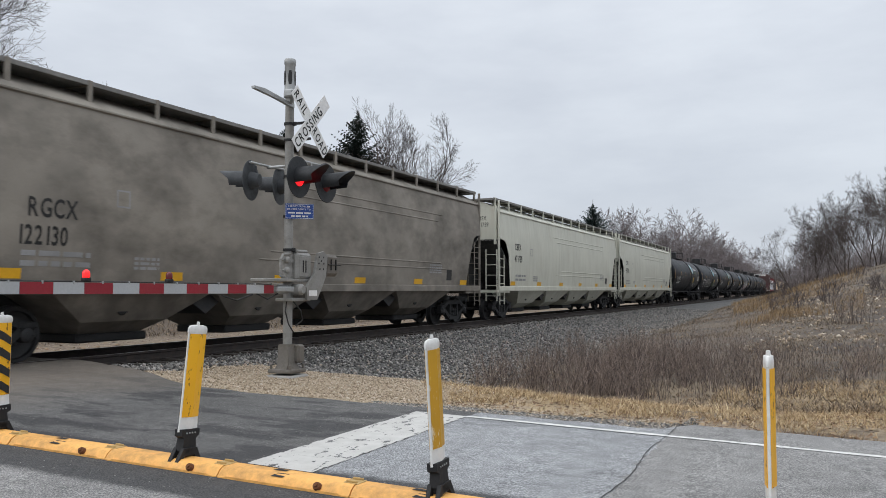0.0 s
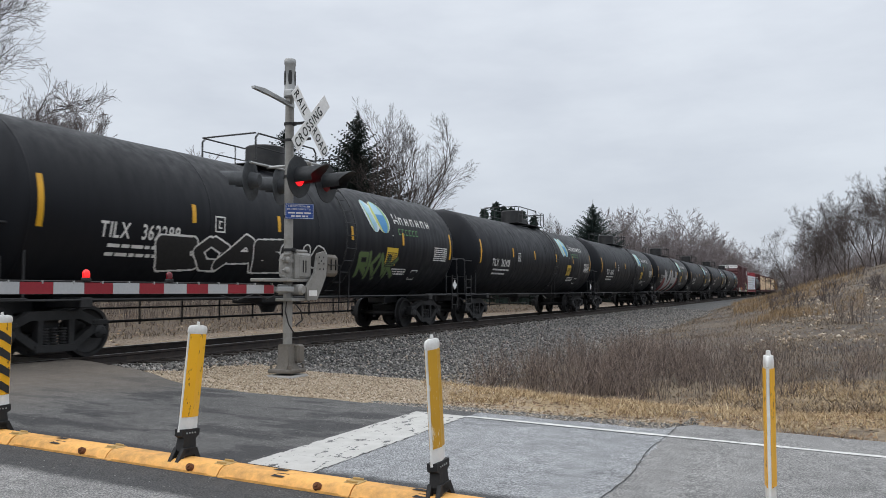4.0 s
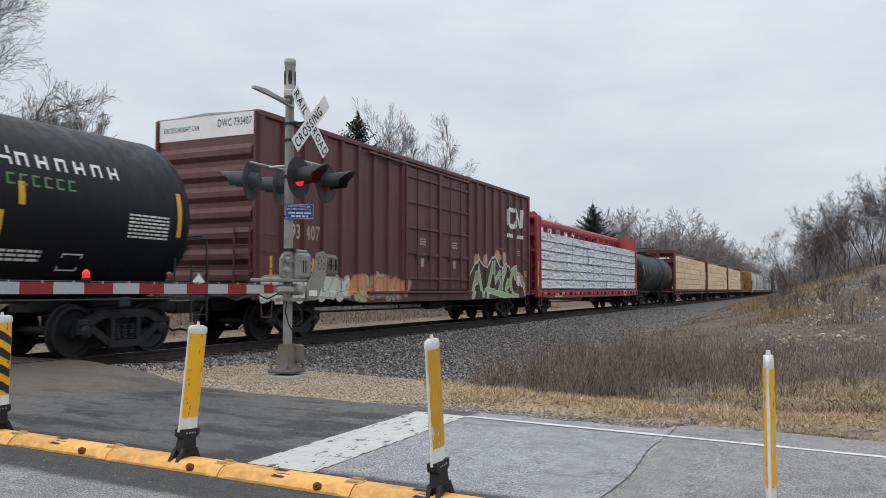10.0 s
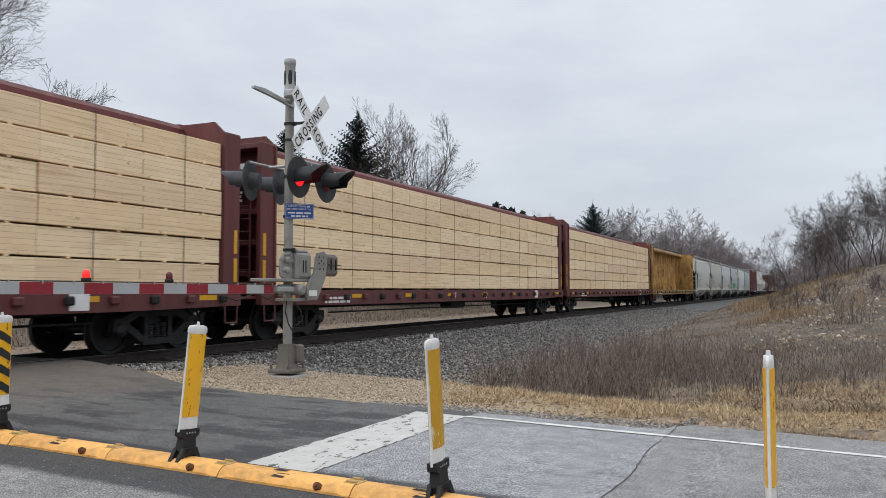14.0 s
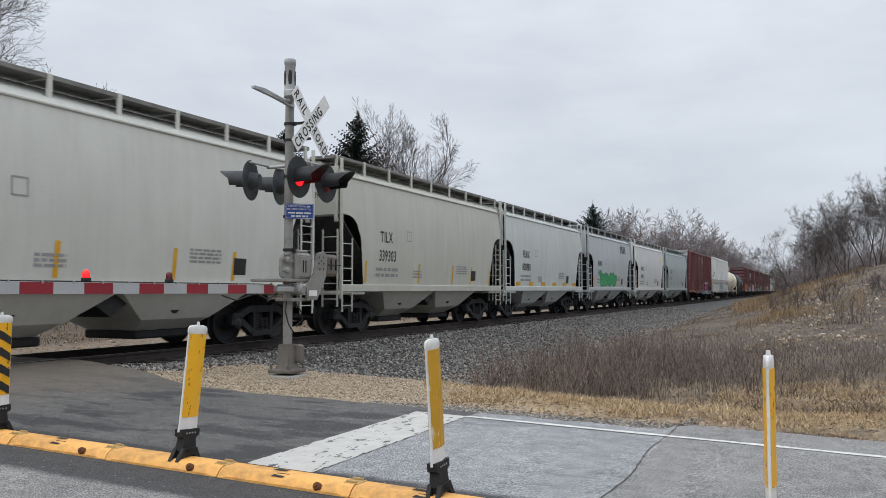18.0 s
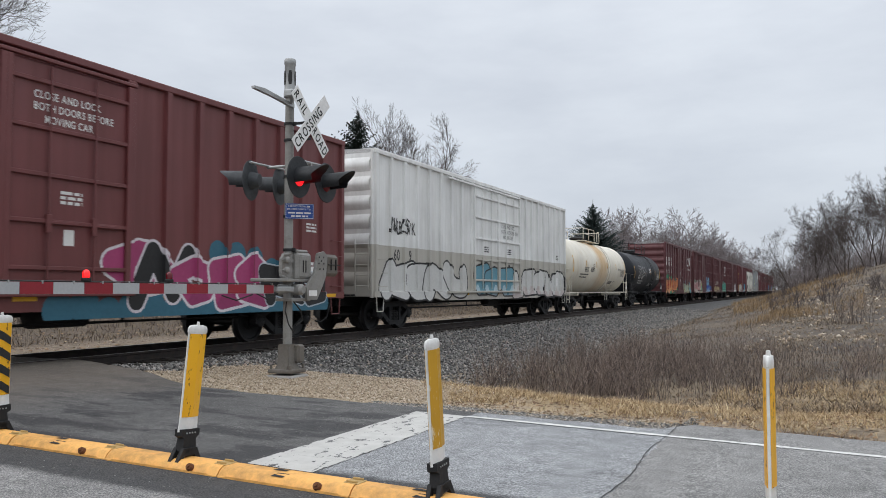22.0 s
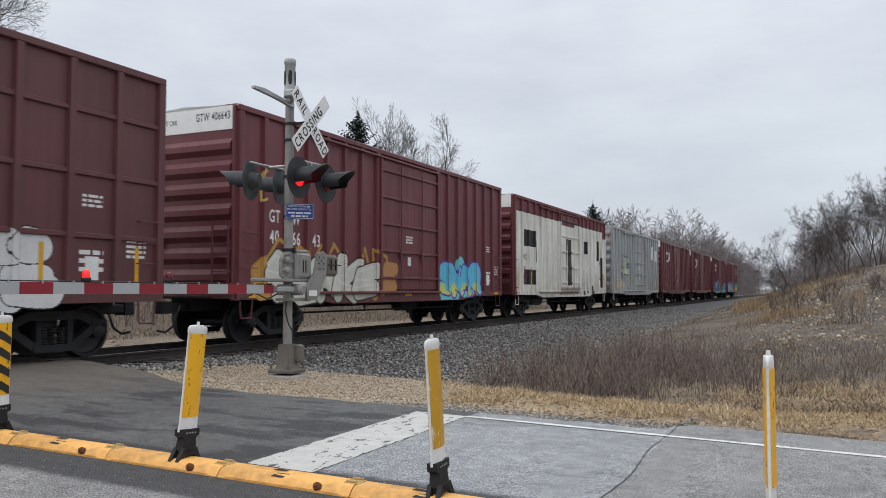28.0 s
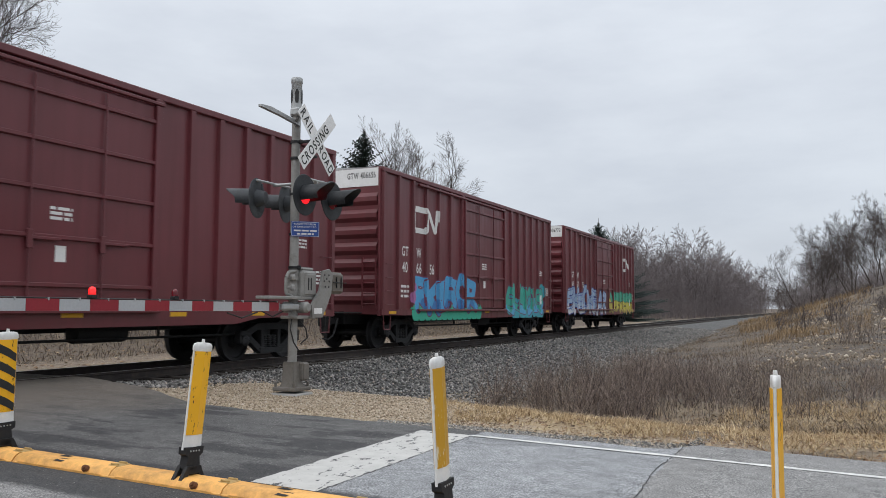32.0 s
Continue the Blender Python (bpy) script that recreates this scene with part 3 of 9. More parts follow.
def stones():
    grey = speckled("crushed_stone", [(0.0, (0.05, 0.05, 0.05)), (0.35, (0.135, 0.127, 0.118)), (0.7, (0.28, 0.265, 0.245)), (0.92, (0.46, 0.44, 0.41)), (1.0, (0.46, 0.36, 0.29))])
    tan = speckled("tan_gravel", [(0.0, (0.19, 0.14, 0.09)), (0.4, (0.41, 0.325, 0.23)), (0.8, (0.55, 0.455, 0.34)), (1.0, (0.70, 0.63, 0.53))])
    pts = []
    while len(pts) < 52000:
        y = 9.6 + 56 * random.random() ** 1.6
        x = random.uniform(0.85, 6.6)
        if y < 12.6 and x > 2.9 + random.uniform(-0.4, 0.6):
            continue
        if x > 5.4 and random.random() > (6.6 - x):
            continue
        pts.append((x, y, land(x, y) + random.uniform(-0.01, 0.03)))
    for _ in range(6000):
        x, y = random.uniform(-3.6, 0.6), random.uniform(9.8, 40)
        pts.append((x, y, land(x, y) + random.uniform(-0.01, 0.03)))
    pebbles("ballast", pts, 0.020, 0.050, grey, "angular grey crushed stone beside the rails", "ballast")
    pts = []
    while len(pts) < 22000:
        x, y = random.uniform(2.4, 11.3), random.uniform(8.2, 13.2)
        if y < road_edge(x) - 0.02 or (x > 8.6 and y > road_edge(x) + 0.75 + 0.25 * noise.noise(Vector((x * 2, 0, 0)))) or random.random() < max(0, (y - 12.0) * 0.8):
            continue
        pts.append((x, y, land(x, y) + 0.004))
    for _ in range(7000):
        x, y = random.uniform(-8.2, -3.2), random.uniform(6, 45)
        pts.append((x, y, land(x, y) + 0.006))
    apron = []
    while len(apron) < 9000:
        x = random.uniform(7.6, 11.35)
        y = road_edge(x) + random.uniform(-0.10, 0.62) * (0.55 + 0.45 * (x - 7.6) / 3.7)
        apron.append((x, y, land(x, y) + 0.006))
    pebbles("apron_gravel", apron, 0.007, 0.020, grey, "grey broken stone along the pavement edge", "gravel")
    pebbles("gravel", pts, 0.008, 0.022, tan, "fine tan gravel round the signal mast", "gravel")
    pts = []
    for _ in range(800):
        x, y = random.uniform(10.5, 19), random.uniform(24, 46)
        pts.append((x, y, land(x, y) + 0.02))
    pebbles("hillside_stones", pts, 0.03, 0.10, tan, "pale stones scattered over the hillside", "stones")


stones()


# ---- lane divider and its posts ----
def divider():
    root = thing("lane_divider", "yellow rubber lane divider of bolted lengths with scuffs", "lane divider", pose(0, 4.72, 0))
    L = 1.12
    prof = [(-0.150, 0.0), (-0.150, 0.025), (-0.138, 0.03), (-0.115, 0.064), (-0.075, 0.085), (0.060, 0.085), (0.092, 0.068), (0.115, 0.025), (0.115, 0.0)]
    g = Geo()
    rings = [(0.006, 0.97), (0.02, 1.0), (L - 0.02, 1.0), (L - 0.006, 0.97)]
    n = len(prof)
    g.add([(h, u * k, w * k - 0.012) for h, k in rings for u, w in prof], [(r * n + i, r * n + (i + 1) % n, (r + 1) * n + (i + 1) % n, (r + 1) * n + i) for r in range(3) for i in range(n)] + [tuple(range(n)), tuple(range(3 * n, 4 * n))])
    g.box(0.08, L - 0.08, -0.150, -0.146, 0.012, 0.022)
    me = g.mesh("kerb_length", KERB, 30)
    bolt = Geo().cyl((0, -0.128, 0.05), (0, -0.150, 0.066), 0.032, 0.026, 9).cyl((0, -0.14, 0.058), (0, -0.162, 0.074), 0.016, 0.014, 6).mesh("bolt", RUST, 30)
    clip = Geo().box(-0.10, 0.02, -0.06, 0.06, 0.09, 0.098, 0.003).box(-0.085, 0.0, -0.05, -0.035, 0.096, 0.112, 0.004).box(-0.085, 0.0, 0.035, 0.05, 0.096, 0.112, 0.004).mesh("joint_clip", plain("scuffed_yellow_clip", (0.5, 0.33, 0.12), 0.6, grime=(0.12, 0.08, 0.05), grime_amt=0.6), 0)
    scuff = Geo().add([(0, -0.11, 0.081), (0.10, -0.11, 0.081), (0.13, -0.05, 0.0955), (0.03, -0.06, 0.0955)], [(0, 1, 2, 3)]).add([(-0.06, 0.0, 0.0965), (0.05, 0.0, 0.0965), (0.06, 0.035, 0.0965), (-0.04, 0.045, 0.0965)], [(0, 1, 2, 3)]).mesh("scuff", RUBBER, 0)
    x0 = 9.70 - 8 * L
    for i in range(13):
        x = x0 + i * L
        k = part("kerb_length", me, KERB, root, at=pose(x, 0, road_z(x + L / 2) + 0.008, 0, 1.24, random.uniform(-0.3, 0.3)))
        part("bolt", bolt, RUST, k, "rusted bolt", at=(0.86, 0, -0.012))
        part("joint_clip", clip, KERB, k, at=(L, 0, -0.02))
        if i in (2, 4, 5, 7, 8, 10):
            part("scuff", scuff, RUBBER, k, "black tyre scuff", at=(0.45, 0, -0.0195))
    return root


divider()


def marker_post(x, lean_x, lean_y, face, label, striped=False):
    root = thing("delineator_post", label, "delineator post", pose(x, 4.74, road_z(x) + 0.080, lean_x, lean_y), group="posts on the lane divider")
    g = Geo()
    # black hinged foot
    g.slab([(-0.13, -0.045), (-0.085, -0.045), (-0.05, 0.01), (0.05, 0.01), (0.085, -0.045), (0.13, -0.045), (0.072, 0.06), (-0.072, 0.06)], -0.05, -0.02).slab([(-0.13, -0.045), (-0.085, -0.045), (-0.05, 0.01), (0.05, 0.01), (0.085, -0.045), (0.13, -0.045), (0.072, 0.06), (-0.072, 0.06)], 0.02, 0.05).box(-0.05, 0.05, -0.06, 0.06, -0.004, 0.06, 0.01)
    g.slab([(-0.075, 0.04), (-0.06, 0.13), (-0.095, 0.15), (-0.095, 0.20), (0.095, 0.20), (0.095, 0.15), (0.06, 0.13), (0.075, 0.04)], -0.036, 0.036)
    foot = part("foot", g, RUBBER, root, "black rubber hinged foot")
    g = Geo()
    for k in range(4):
        g.cyl((0.036, -0.045 + k * 0.03, 0.172), (0.041, -0.045 + k * 0.03, 0.172), 0.007, n=6)
    part("rivet", g, GALV, foot, "steel rivets", smooth=0)
    # white paddle with rounded edges and a domed cap
    w, t = 0.098, 0.028
    prof = [(-w, -0.006), (-w * 0.96, -0.009), (0, -t), (w * 0.96, -0.009), (w, -0.006), (w, 0.006), (w * 0.96, 0.009), (0, t), (-w * 0.96, 0.009), (-w, 0.006)]
    rings = [(0.18, 1.04), (0.25, 0.97), (0.93, 0.97), (0.935, 1.05), (0.965, 1.05), (0.985, 0.9), (0.993, 0.55)]
    n = len(prof)
    g = Geo().add([(b * (1.0 if s > 0.95 else 0.95), a * s, h) for h, s in rings for a, b in prof], [(r * n + i, r * n + (i + 1) % n, (r + 1) * n + (i + 1) % n, (r + 1) * n + i) for r in range(len(rings) - 1) for i in range(n)] + [tuple(range(n)), tuple(range((len(rings) - 1) * n, len(rings) * n))])
    g.cyl((0, 0, 0.985), (0, 0, 1.02), 0.014, 0.011, 8)
    part("paddle", g, POSTWHITE, root, "white plastic paddle", smooth=50)
    for s in (1, -1):
        g = Geo().slab([(s * 0.0125, -0.089), (s * 0.0315, 0.0), (s * 0.0125, 0.089), (s * 0.0085, 0.089), (s * 0.026, 0.0), (s * 0.0085, -0.089)], 0.29, 0.925, "z")
        pn = part("reflective_panel", g, face, root, "amber reflective sheeting", smooth=0)
        if striped:
            for k in range(4):
                z = 0.38 + k * 0.145
                part("stripe", Geo().add([(s * 0.0175, -0.083, z), (s * 0.0175, -0.083, z + 0.075), (s * 0.0345, 0.0, z + 0.03), (s * 0.0175, 0.083, z - 0.02), (s * 0.0175, 0.083, z - 0.09), (s * 0.0345, 0.0, z - 0.045)], [(0, 1, 2, 5), (5, 2, 3, 4)]), INK, pn, "black slanting stripe", smooth=0)
    return root


marker_post(5.98, 0.0, 1.0, POSTYELLOW, "white delineator post with amber panel and black slanting stripes", True)
marker_post(8.13, -4.0, 2.8, POSTYELLOW, "leaning white delineator post with scratched amber panel")
marker_post(10.29, 2.6, -2.2, POSTOCHRE, "white delineator post with badly scuffed amber panel")
marker_post(12.29, -0.5, 0.0, POSTYELLOW, "upright white delineator post with amber panel")


# ---- crossing signal with its gate ----
def signal():
    root = thing("crossing_signal", "grey crossing signal mast with lowered striped gate and red lamps", "crossing signal", pose(5.1, 10.19, -0.09))
    # foot: flange, pedestal with ribs, junction box
    g = Geo().box(-0.215, 0.215, -0.215, 0.215, 0.0, 0.06, 0.015)
    for sx in (-1, 1):
        for sy in (-1, 1):
            g.cyl((sx * 0.175, sy * 0.175, 0.05), (sx * 0.175, sy * 0.175, 0.13), 0.022, n=7)
    g.slab([(-0.16, 0.06), (-0.115, 0.13), (-0.10, 0.40), (-0.085, 0.44), (0.085, 0.44), (0.10, 0.40), (0.115, 0.13), (0.16, 0.06)], -0.10, 0.10)
    g.slab([(-0.16, 0.06), (-0.115, 0.13), (-0.10, 0.40), (-0.085, 0.44), (0.085, 0.44), (0.10, 0.40), (0.115, 0.13), (0.16, 0.06)], -0.10, 0.10, "y")
    base = part("pedestal", g, PEDESTAL, root, "cast pedestal with bolted flange")
    part("junction_box", Geo().box(0.08, 0.18, 0.04, 0.19, 0.15, 0.43, 0.02).box(0.175, 0.192, 0.05, 0.18, 0.17, 0.41, 0.006), PEDESTAL, base)
    part("footing", Geo().box(-0.24, 0.24, -0.24, 0.24, -0.3, -0.03, 0.02), CONCRETE, base, "concrete footing")
    mast = part("mast", Geo().lathe([(0.4, 0.076), (0.42, 0.072), (4.36, 0.068)], (0, 0, 0), "z", 18), ALU, root, "grey steel pipe mast", smooth=60)
    g = Geo().lathe([(4.30, 0.095), (4.36, 0.098), (4.42, 0.086), (4.82, 0.084), (4.83, 0.092), (4.90, 0.092), (4.915, 0.08)], (0, 0, 0), "z", 18)
    bell = part("bell_housing", g, GALV, root, "bell housing at the mast top", smooth=50)
    for a in range(5):
        an = a * 72 + 20
        g = Geo().slab([(-0.022, 4.50), (0.022, 4.50), (0.03, 4.56), (0.03, 4.66), (0.018, 4.72), (-0.018, 4.72), (-0.03, 4.66), (-0.03, 4.56)], 0.078, 0.088)
        part("slot", g, INK, bell, "dark sound slot", at=pose(0, 0, 0, 0, 0, an))
    # short bracket arm with a flat blade near the top
    g = Geo().tube([(0, 0, 4.18), (0.25, -0.28, 4.24)], 0.03, 8).box(0.18, 0.34, -0.42, -0.22, 4.20, 4.32, 0.02)
    part("lamp_bracket", g, GALV, root)
    part("side_blade", Geo().slab([(-0.98, 4.225), (-0.98, 4.26), (-0.75, 4.275), (0.0, 4.19), (0.0, 4.13), (-0.5, 4.19)], -0.03, 0.03), GALV, root, "flat bracket blade", at=pose(0.06, 0.0, 0))
    for z in (3.88, 3.62, 3.05, 2.42, 1.9):
        part("band_clamp", Geo().lathe([(z - 0.02, 0.078), (z - 0.02, 0.088), (z + 0.02, 0.088), (z + 0.02, 0.078)], (0, 0, 0), "z", 14, False).box(0.06, 0.13, -0.02, 0.02, z - 0.03, z + 0.03, 0.008), STEEL, root)
    # crossbuck of two lettered blades
    for z in (3.88, 3.62):
        part("sign_bracket", Geo().box(0.07, 0.40, -0.018, 0.018, z - 0.02, z + 0.02, 0.005), STEEL, root)
    for tag, ang, x, words in (("RAILROAD", -45, 0.395, ("RAIL", "ROAD")), ("CROSSING", 45, 0.41, ("CROSSING",))):
        m = pose(x, 0, 3.87, ang, 0, 0)
        bl = part("crossbuck_blade", Geo().box(-0.003, 0.003, -0.61, 0.61, -0.115, 0.115, 0.002), WHITE, root, "white lettered crossbuck blade", at=m, smooth=0)
        put_at = lambda u, w: (0.006, u, w)
        if len(words) == 2:
            g = Geo()
            text(g, words[0], -0.575, -0.074, 0.148, put_at, 0.76, 0.15)
            part("lettering", g, INK, bl, "black lettering", smooth=0)
            g = Geo()
            text(g, words[1], 0.105, -0.074, 0.148, put_at, 0.72, 0.13)
        else:
            g = Geo()
            text(g, words[0], -0.575, -0.074, 0.148, put_at, 0.78, 0.15)
        part("lettering", g, INK, bl, "black lettering", smooth=0)
    # lamp arms: two pairs facing the road, two facing away
    arm = part("lamp_arm", Geo().tube([(-0.42, 0, 3.22), (0.42, 0, 3.22)], 0.024, 8).tube([(0.40, -0.40, 3.24), (0.40, 0.45, 3.24)], 0.02, 8).tube([(-0.40, -0.45, 3.24), (-0.40, 0.40, 3.24)], 0.02, 8), GALV, root)
    k = 0
    for s, dx in ((1, 0.45), (-1, -0.45)):
        for y in (-0.37, 0.37):
            lamp_ob = part("flasher", Geo().lathe([(-0.16, 0.05), (-0.15, 0.10), (-0.03, 0.135), (0.0, 0.14)], (0, 0, 0), "x", 18).tube([(-0.08, 0, 0.1), (-0.08, 0, 0.22)], 0.02, 7), HOOD if s > 0 else HOODGREY, root, "round red warning lamp", at=pose(dx, y, 2.97, 0, 0, 2 if s > 0 else 195), smooth=50)
            lean = pose(0, 0, 0, 0, 4, 0)
            part("backplate", Geo().lathe([(0.0, 0.02), (-0.012, 0.28), (-0.004, 0.315), (0.006, 0.31), (0.004, 0.02)], (0, 0, 0), "x", 30), HOOD if s > 0 else HOODGREY, lamp_ob, "round dark backplate", smooth=50)
            g, n = Geo(), 22
            v, f = [], []
            for h in (0.0, 0.50):
                for r in (0.150, 0.142):
                    for i in range(n + 1):
                        a = radians(-38 + 256 * i / n)
                        cut = h if h == 0 else h - 0.20 * (1 - max(0.0, math.sin(a))) ** 1.0
                        v.append((cut + 0.004, r * math.cos(a), r * math.sin(a) + h * 0.03))
            row = n + 1
            for i in range(n):
                f += [(i, i + 1, 2 * row + i + 1, 2 * row + i), (row + i, row + i + 1, 3 * row + i + 1, 3 * row + i), (2 * row + i, 2 * row + i + 1, 3 * row + i + 1, 3 * row + i)]
            f += [(0, row, 3 * row, 2 * row), (n, row + n, 3 * row + n, 2 * row + n)]
            part("hood", Geo().add(v, f), HOOD if s > 0 else HOODGREY, lamp_ob, "long black hood", smooth=60)
            lens = Geo().lathe([(0.004, 0.14), (0.018, 0.125), (0.030, 0.08), (0.034, 0.02)], (0, 0, 0), "x", 22)
            part("lens", lens, LIT if k == 0 else DARKLENS, lamp_ob, "glowing red lens" if k == 0 else "dark red lens", smooth=60)
            k += 1
    # blue notice
    m = pose(0.05, -0.09, 2.49, 0, 0, -46)
    sg = part("notice", Geo().box(0.0, 0.004, -0.04, 0.40, -0.11, 0.13, 0.002), BLUE, root, "blue emergency notice with white border", at=m, smooth=0)
    put_at = lambda u, w: (0.007, u, w)
    g = Geo()
    text(g, "REPORT PROBLEM", 0.0, 0.075, 0.026, put_at, 0.92, 0.14)
    text(g, "OR EMERGENCY TO", -0.015, 0.03, 0.026, put_at, 0.92, 0.14)
    bars(g, 0.0, -0.028, 0.36, 0.024, put_at)
    bars(g, 0.05, -0.08, 0.26, 0.026, put_at)
    for a, b, c, d in ((-0.033, 0.393, 0.116, 0.121), (-0.033, 0.393, -0.101, -0.096), (-0.033, -0.028, -0.101, 0.121), (0.388, 0.393, -0.101, 0.121)):
        g.add([put_at(a, c), put_at(b, c), put_at(b, d), put_at(a, d)], [(0, 1, 2, 3)])
    part("lettering", g, CHALK, sg, "white lettering and border", smooth=0)
    # gate mechanism
    g = Geo().box(-0.18, 0.16, 0.02, 0.42, 1.42, 1.86, 0.04).box(-0.14, 0.12, 0.06, 0.38, 1.85, 1.91, 0.025)
    g.box(0.155, 0.175, 0.06, 0.36, 1.48, 1.80, 0.006)
    mech = part("gate_mechanism", g, ALU, root, "grey gate mechanism housing")
    part("cover_rod", Geo().tube([(0.05, -0.10, 1.45), (0.05, -0.25, 1.49), (0.05, -0.27, 1.56), (0.05, -0.26, 1.74), (0.05, -0.20, 1.82), (0.05, -0.02, 1.84)], 0.024, 8), ALU, mech)
    for kz in (1.58, 1.74):
        part("knob", Geo().lathe([(0.0, 0.045), (0.05, 0.05), (0.07, 0.03)], (0.06, -0.15, kz), "x", 12).cyl((0.0, -0.15, kz), (0.06, -0.15, kz), 0.02, n=8), ALU, mech)
    part("band", Geo().lathe([(1.70, 0.078), (1.70, 0.092), (1.76, 0.092), (1.76, 0.078)], (0, 0, 0), "z", 14, False), ALU, mech)
    for k in range(2):
        part("vent_slot", Geo().box(0.174, 0.182, 0.14 + k * 0.07, 0.165 + k * 0.07, 1.55, 1.74, 0.003), IRON, mech)
    part("shelf_plate", Geo().box(-0.10, 0.16, -0.80, 0.36, 1.40, 1.45, 0.01), ALU, root)
    part("shelf_plate", Geo().box(-0.14, 0.18, -0.14, 0.36, 1.10, 1.15, 0.01), ALU, root)
    # counterweight arms
    g = Geo().slab([(0.18, 1.12), (0.45, 1.12), (0.58, 1.30), (0.70, 1.50), (0.74, 1.82), (0.64, 1.90), (0.46, 1.86), (0.38, 1.55), (0.16, 1.32)], 0.20, 0.24)
    cw = part("counterweight_arm", g, ALU, root, "curved counterweight arm")
    for y, z in ((0.50, 1.80), (0.62, 1.80), (0.49, 1.70), (0.63, 1.70), (0.56, 1.74), (0.52, 1.61), (0.62, 1.61)):
        part("bolt_hole", Geo().lathe([(0.238, 0.016), (0.244, 0.016)], (0, y, z), "x", 9), INK, cw)
    part("plate_label", Geo().box(0.241, 0.244, 0.22, 0.44, 1.18, 1.27), WHITE, cw, "white data label", smooth=0)
    g = Geo().box(0.05, 0.22, 0.72, 1.12, 1.50, 1.86, 0.05)
    wt_ = part("counterweight", g, PEDESTAL, root, "dark iron counterweight block")
    part("grab", Geo().box(0.215, 0.24, 0.78, 1.16, 1.68, 1.695, 0.003).box(0.215, 0.24, 0.86, 0.875, 1.60, 1.78, 0.003).box(0.215, 0.24, 1.0, 1.015, 1.60, 1.78, 0.003), INK, wt_)
    part("pivot", Geo().lathe([(-0.22, 0.06), (-0.2, 0.09), (0.22, 0.09), (0.26, 0.06)], (0, 0.05, 1.28), "x", 14), ALU, root)
    # arm: tapered board in red and dull white
    y0 = -0.30
    g = Geo().box(0.02, 0.14, -0.45, 0.0, 1.24, 1.33, 0.02).box(-0.02, 0.04, -0.28, 0.1, 1.22, 1.36, 0.02)
    part("arm_socket", g, GALV, root)
    edges = [10.19 - 9.72] + [10.19 - (9.49 - 0.3975 * i) for i in range(0, 13)]
    arm = part("gate_arm", Geo().slab([(-edges[0] + 0.02, 1.222), (-edges[0] + 0.02, 1.350), (-edges[-1], 1.360), (-edges[-1], 1.236)], 0.058, 0.078), GALV, root, "long gate arm board", smooth=0)
    for i, (a, b) in enumerate(zip(edges, edges[1:])):
        part("stripe", Geo().slab([(-a - 0.003, 1.224 + 0.0024 * a), (-a - 0.003, 1.350 + 0.0024 * a), (-b, 1.350 + 0.0024 * b), (-b, 1.224 + 0.0024 * b)], 0.0795, 0.084), REDSTRIPE if i % 2 == 0 else GREYSTRIPE, arm, "red stripe" if i % 2 == 0 else "dull white stripe", smooth=0)
    part("conduit", Geo().tube([(0.07, -0.5, 1.362), (0.07, -5.2, 1.374)], 0.008, 5), INK, arm)
    for i in range(12):
        part("clip", Geo().box(0.055, 0.09, -0.52 - i * 0.39, -0.505 - i * 0.39, 1.345, 1.378), GALV, arm, smooth=0)
    for i, y in enumerate((6.34, 7.60)):
        yy = y - 10.19
        lm = part("arm_lamp", Geo().box(0.03, 0.11, yy - 0.045, yy + 0.045, 1.37, 1.415, 0.01), RUBBER, root, "small red lamp on the gate arm")
        part("lens", Geo().lathe([(0.0, 0.040), (0.05, 0.042), (0.075, 0.034), (0.09, 0.012)], (0.07, yy, 1.415), "z", 14), LITSMALL if i == 0 else DARKLENS, lm, "glowing red lens" if i == 0 else "dark red lens", smooth=60)
    # cables
    for pts in ([(0.07, -0.35, 1.22), (0.07, -0.6, 1.14), (0.07, -0.85, 1.22)], [(0.05, -0.1, 1.1), (0.10, -0.2, 0.95), (0.12, -0.14, 0.75), (0.10, 0.02, 0.62)], [(0.06, 0.06, 1.1), (0.14, 0.15, 0.95), (0.12, 0.22, 0.80), (0.08, 0.1, 0.72)], [(0.07, -0.95, 1.21), (0.07, -1.3, 1.13), (0.07, -1.6, 1.2)]):
        part("cable", Geo().tube(pts, 0.011, 6), INK, root, smooth=60)


signal()


# ---- the train: y runs along each car, +x is the side towards the road ----
SPEED = 20.2
TRAIN, AXLES = [], []
SURF, SPRAY = {}, {}
K0, W1 = (0.012, 0.012, 0.013), (0.74, 0.74, 0.72)


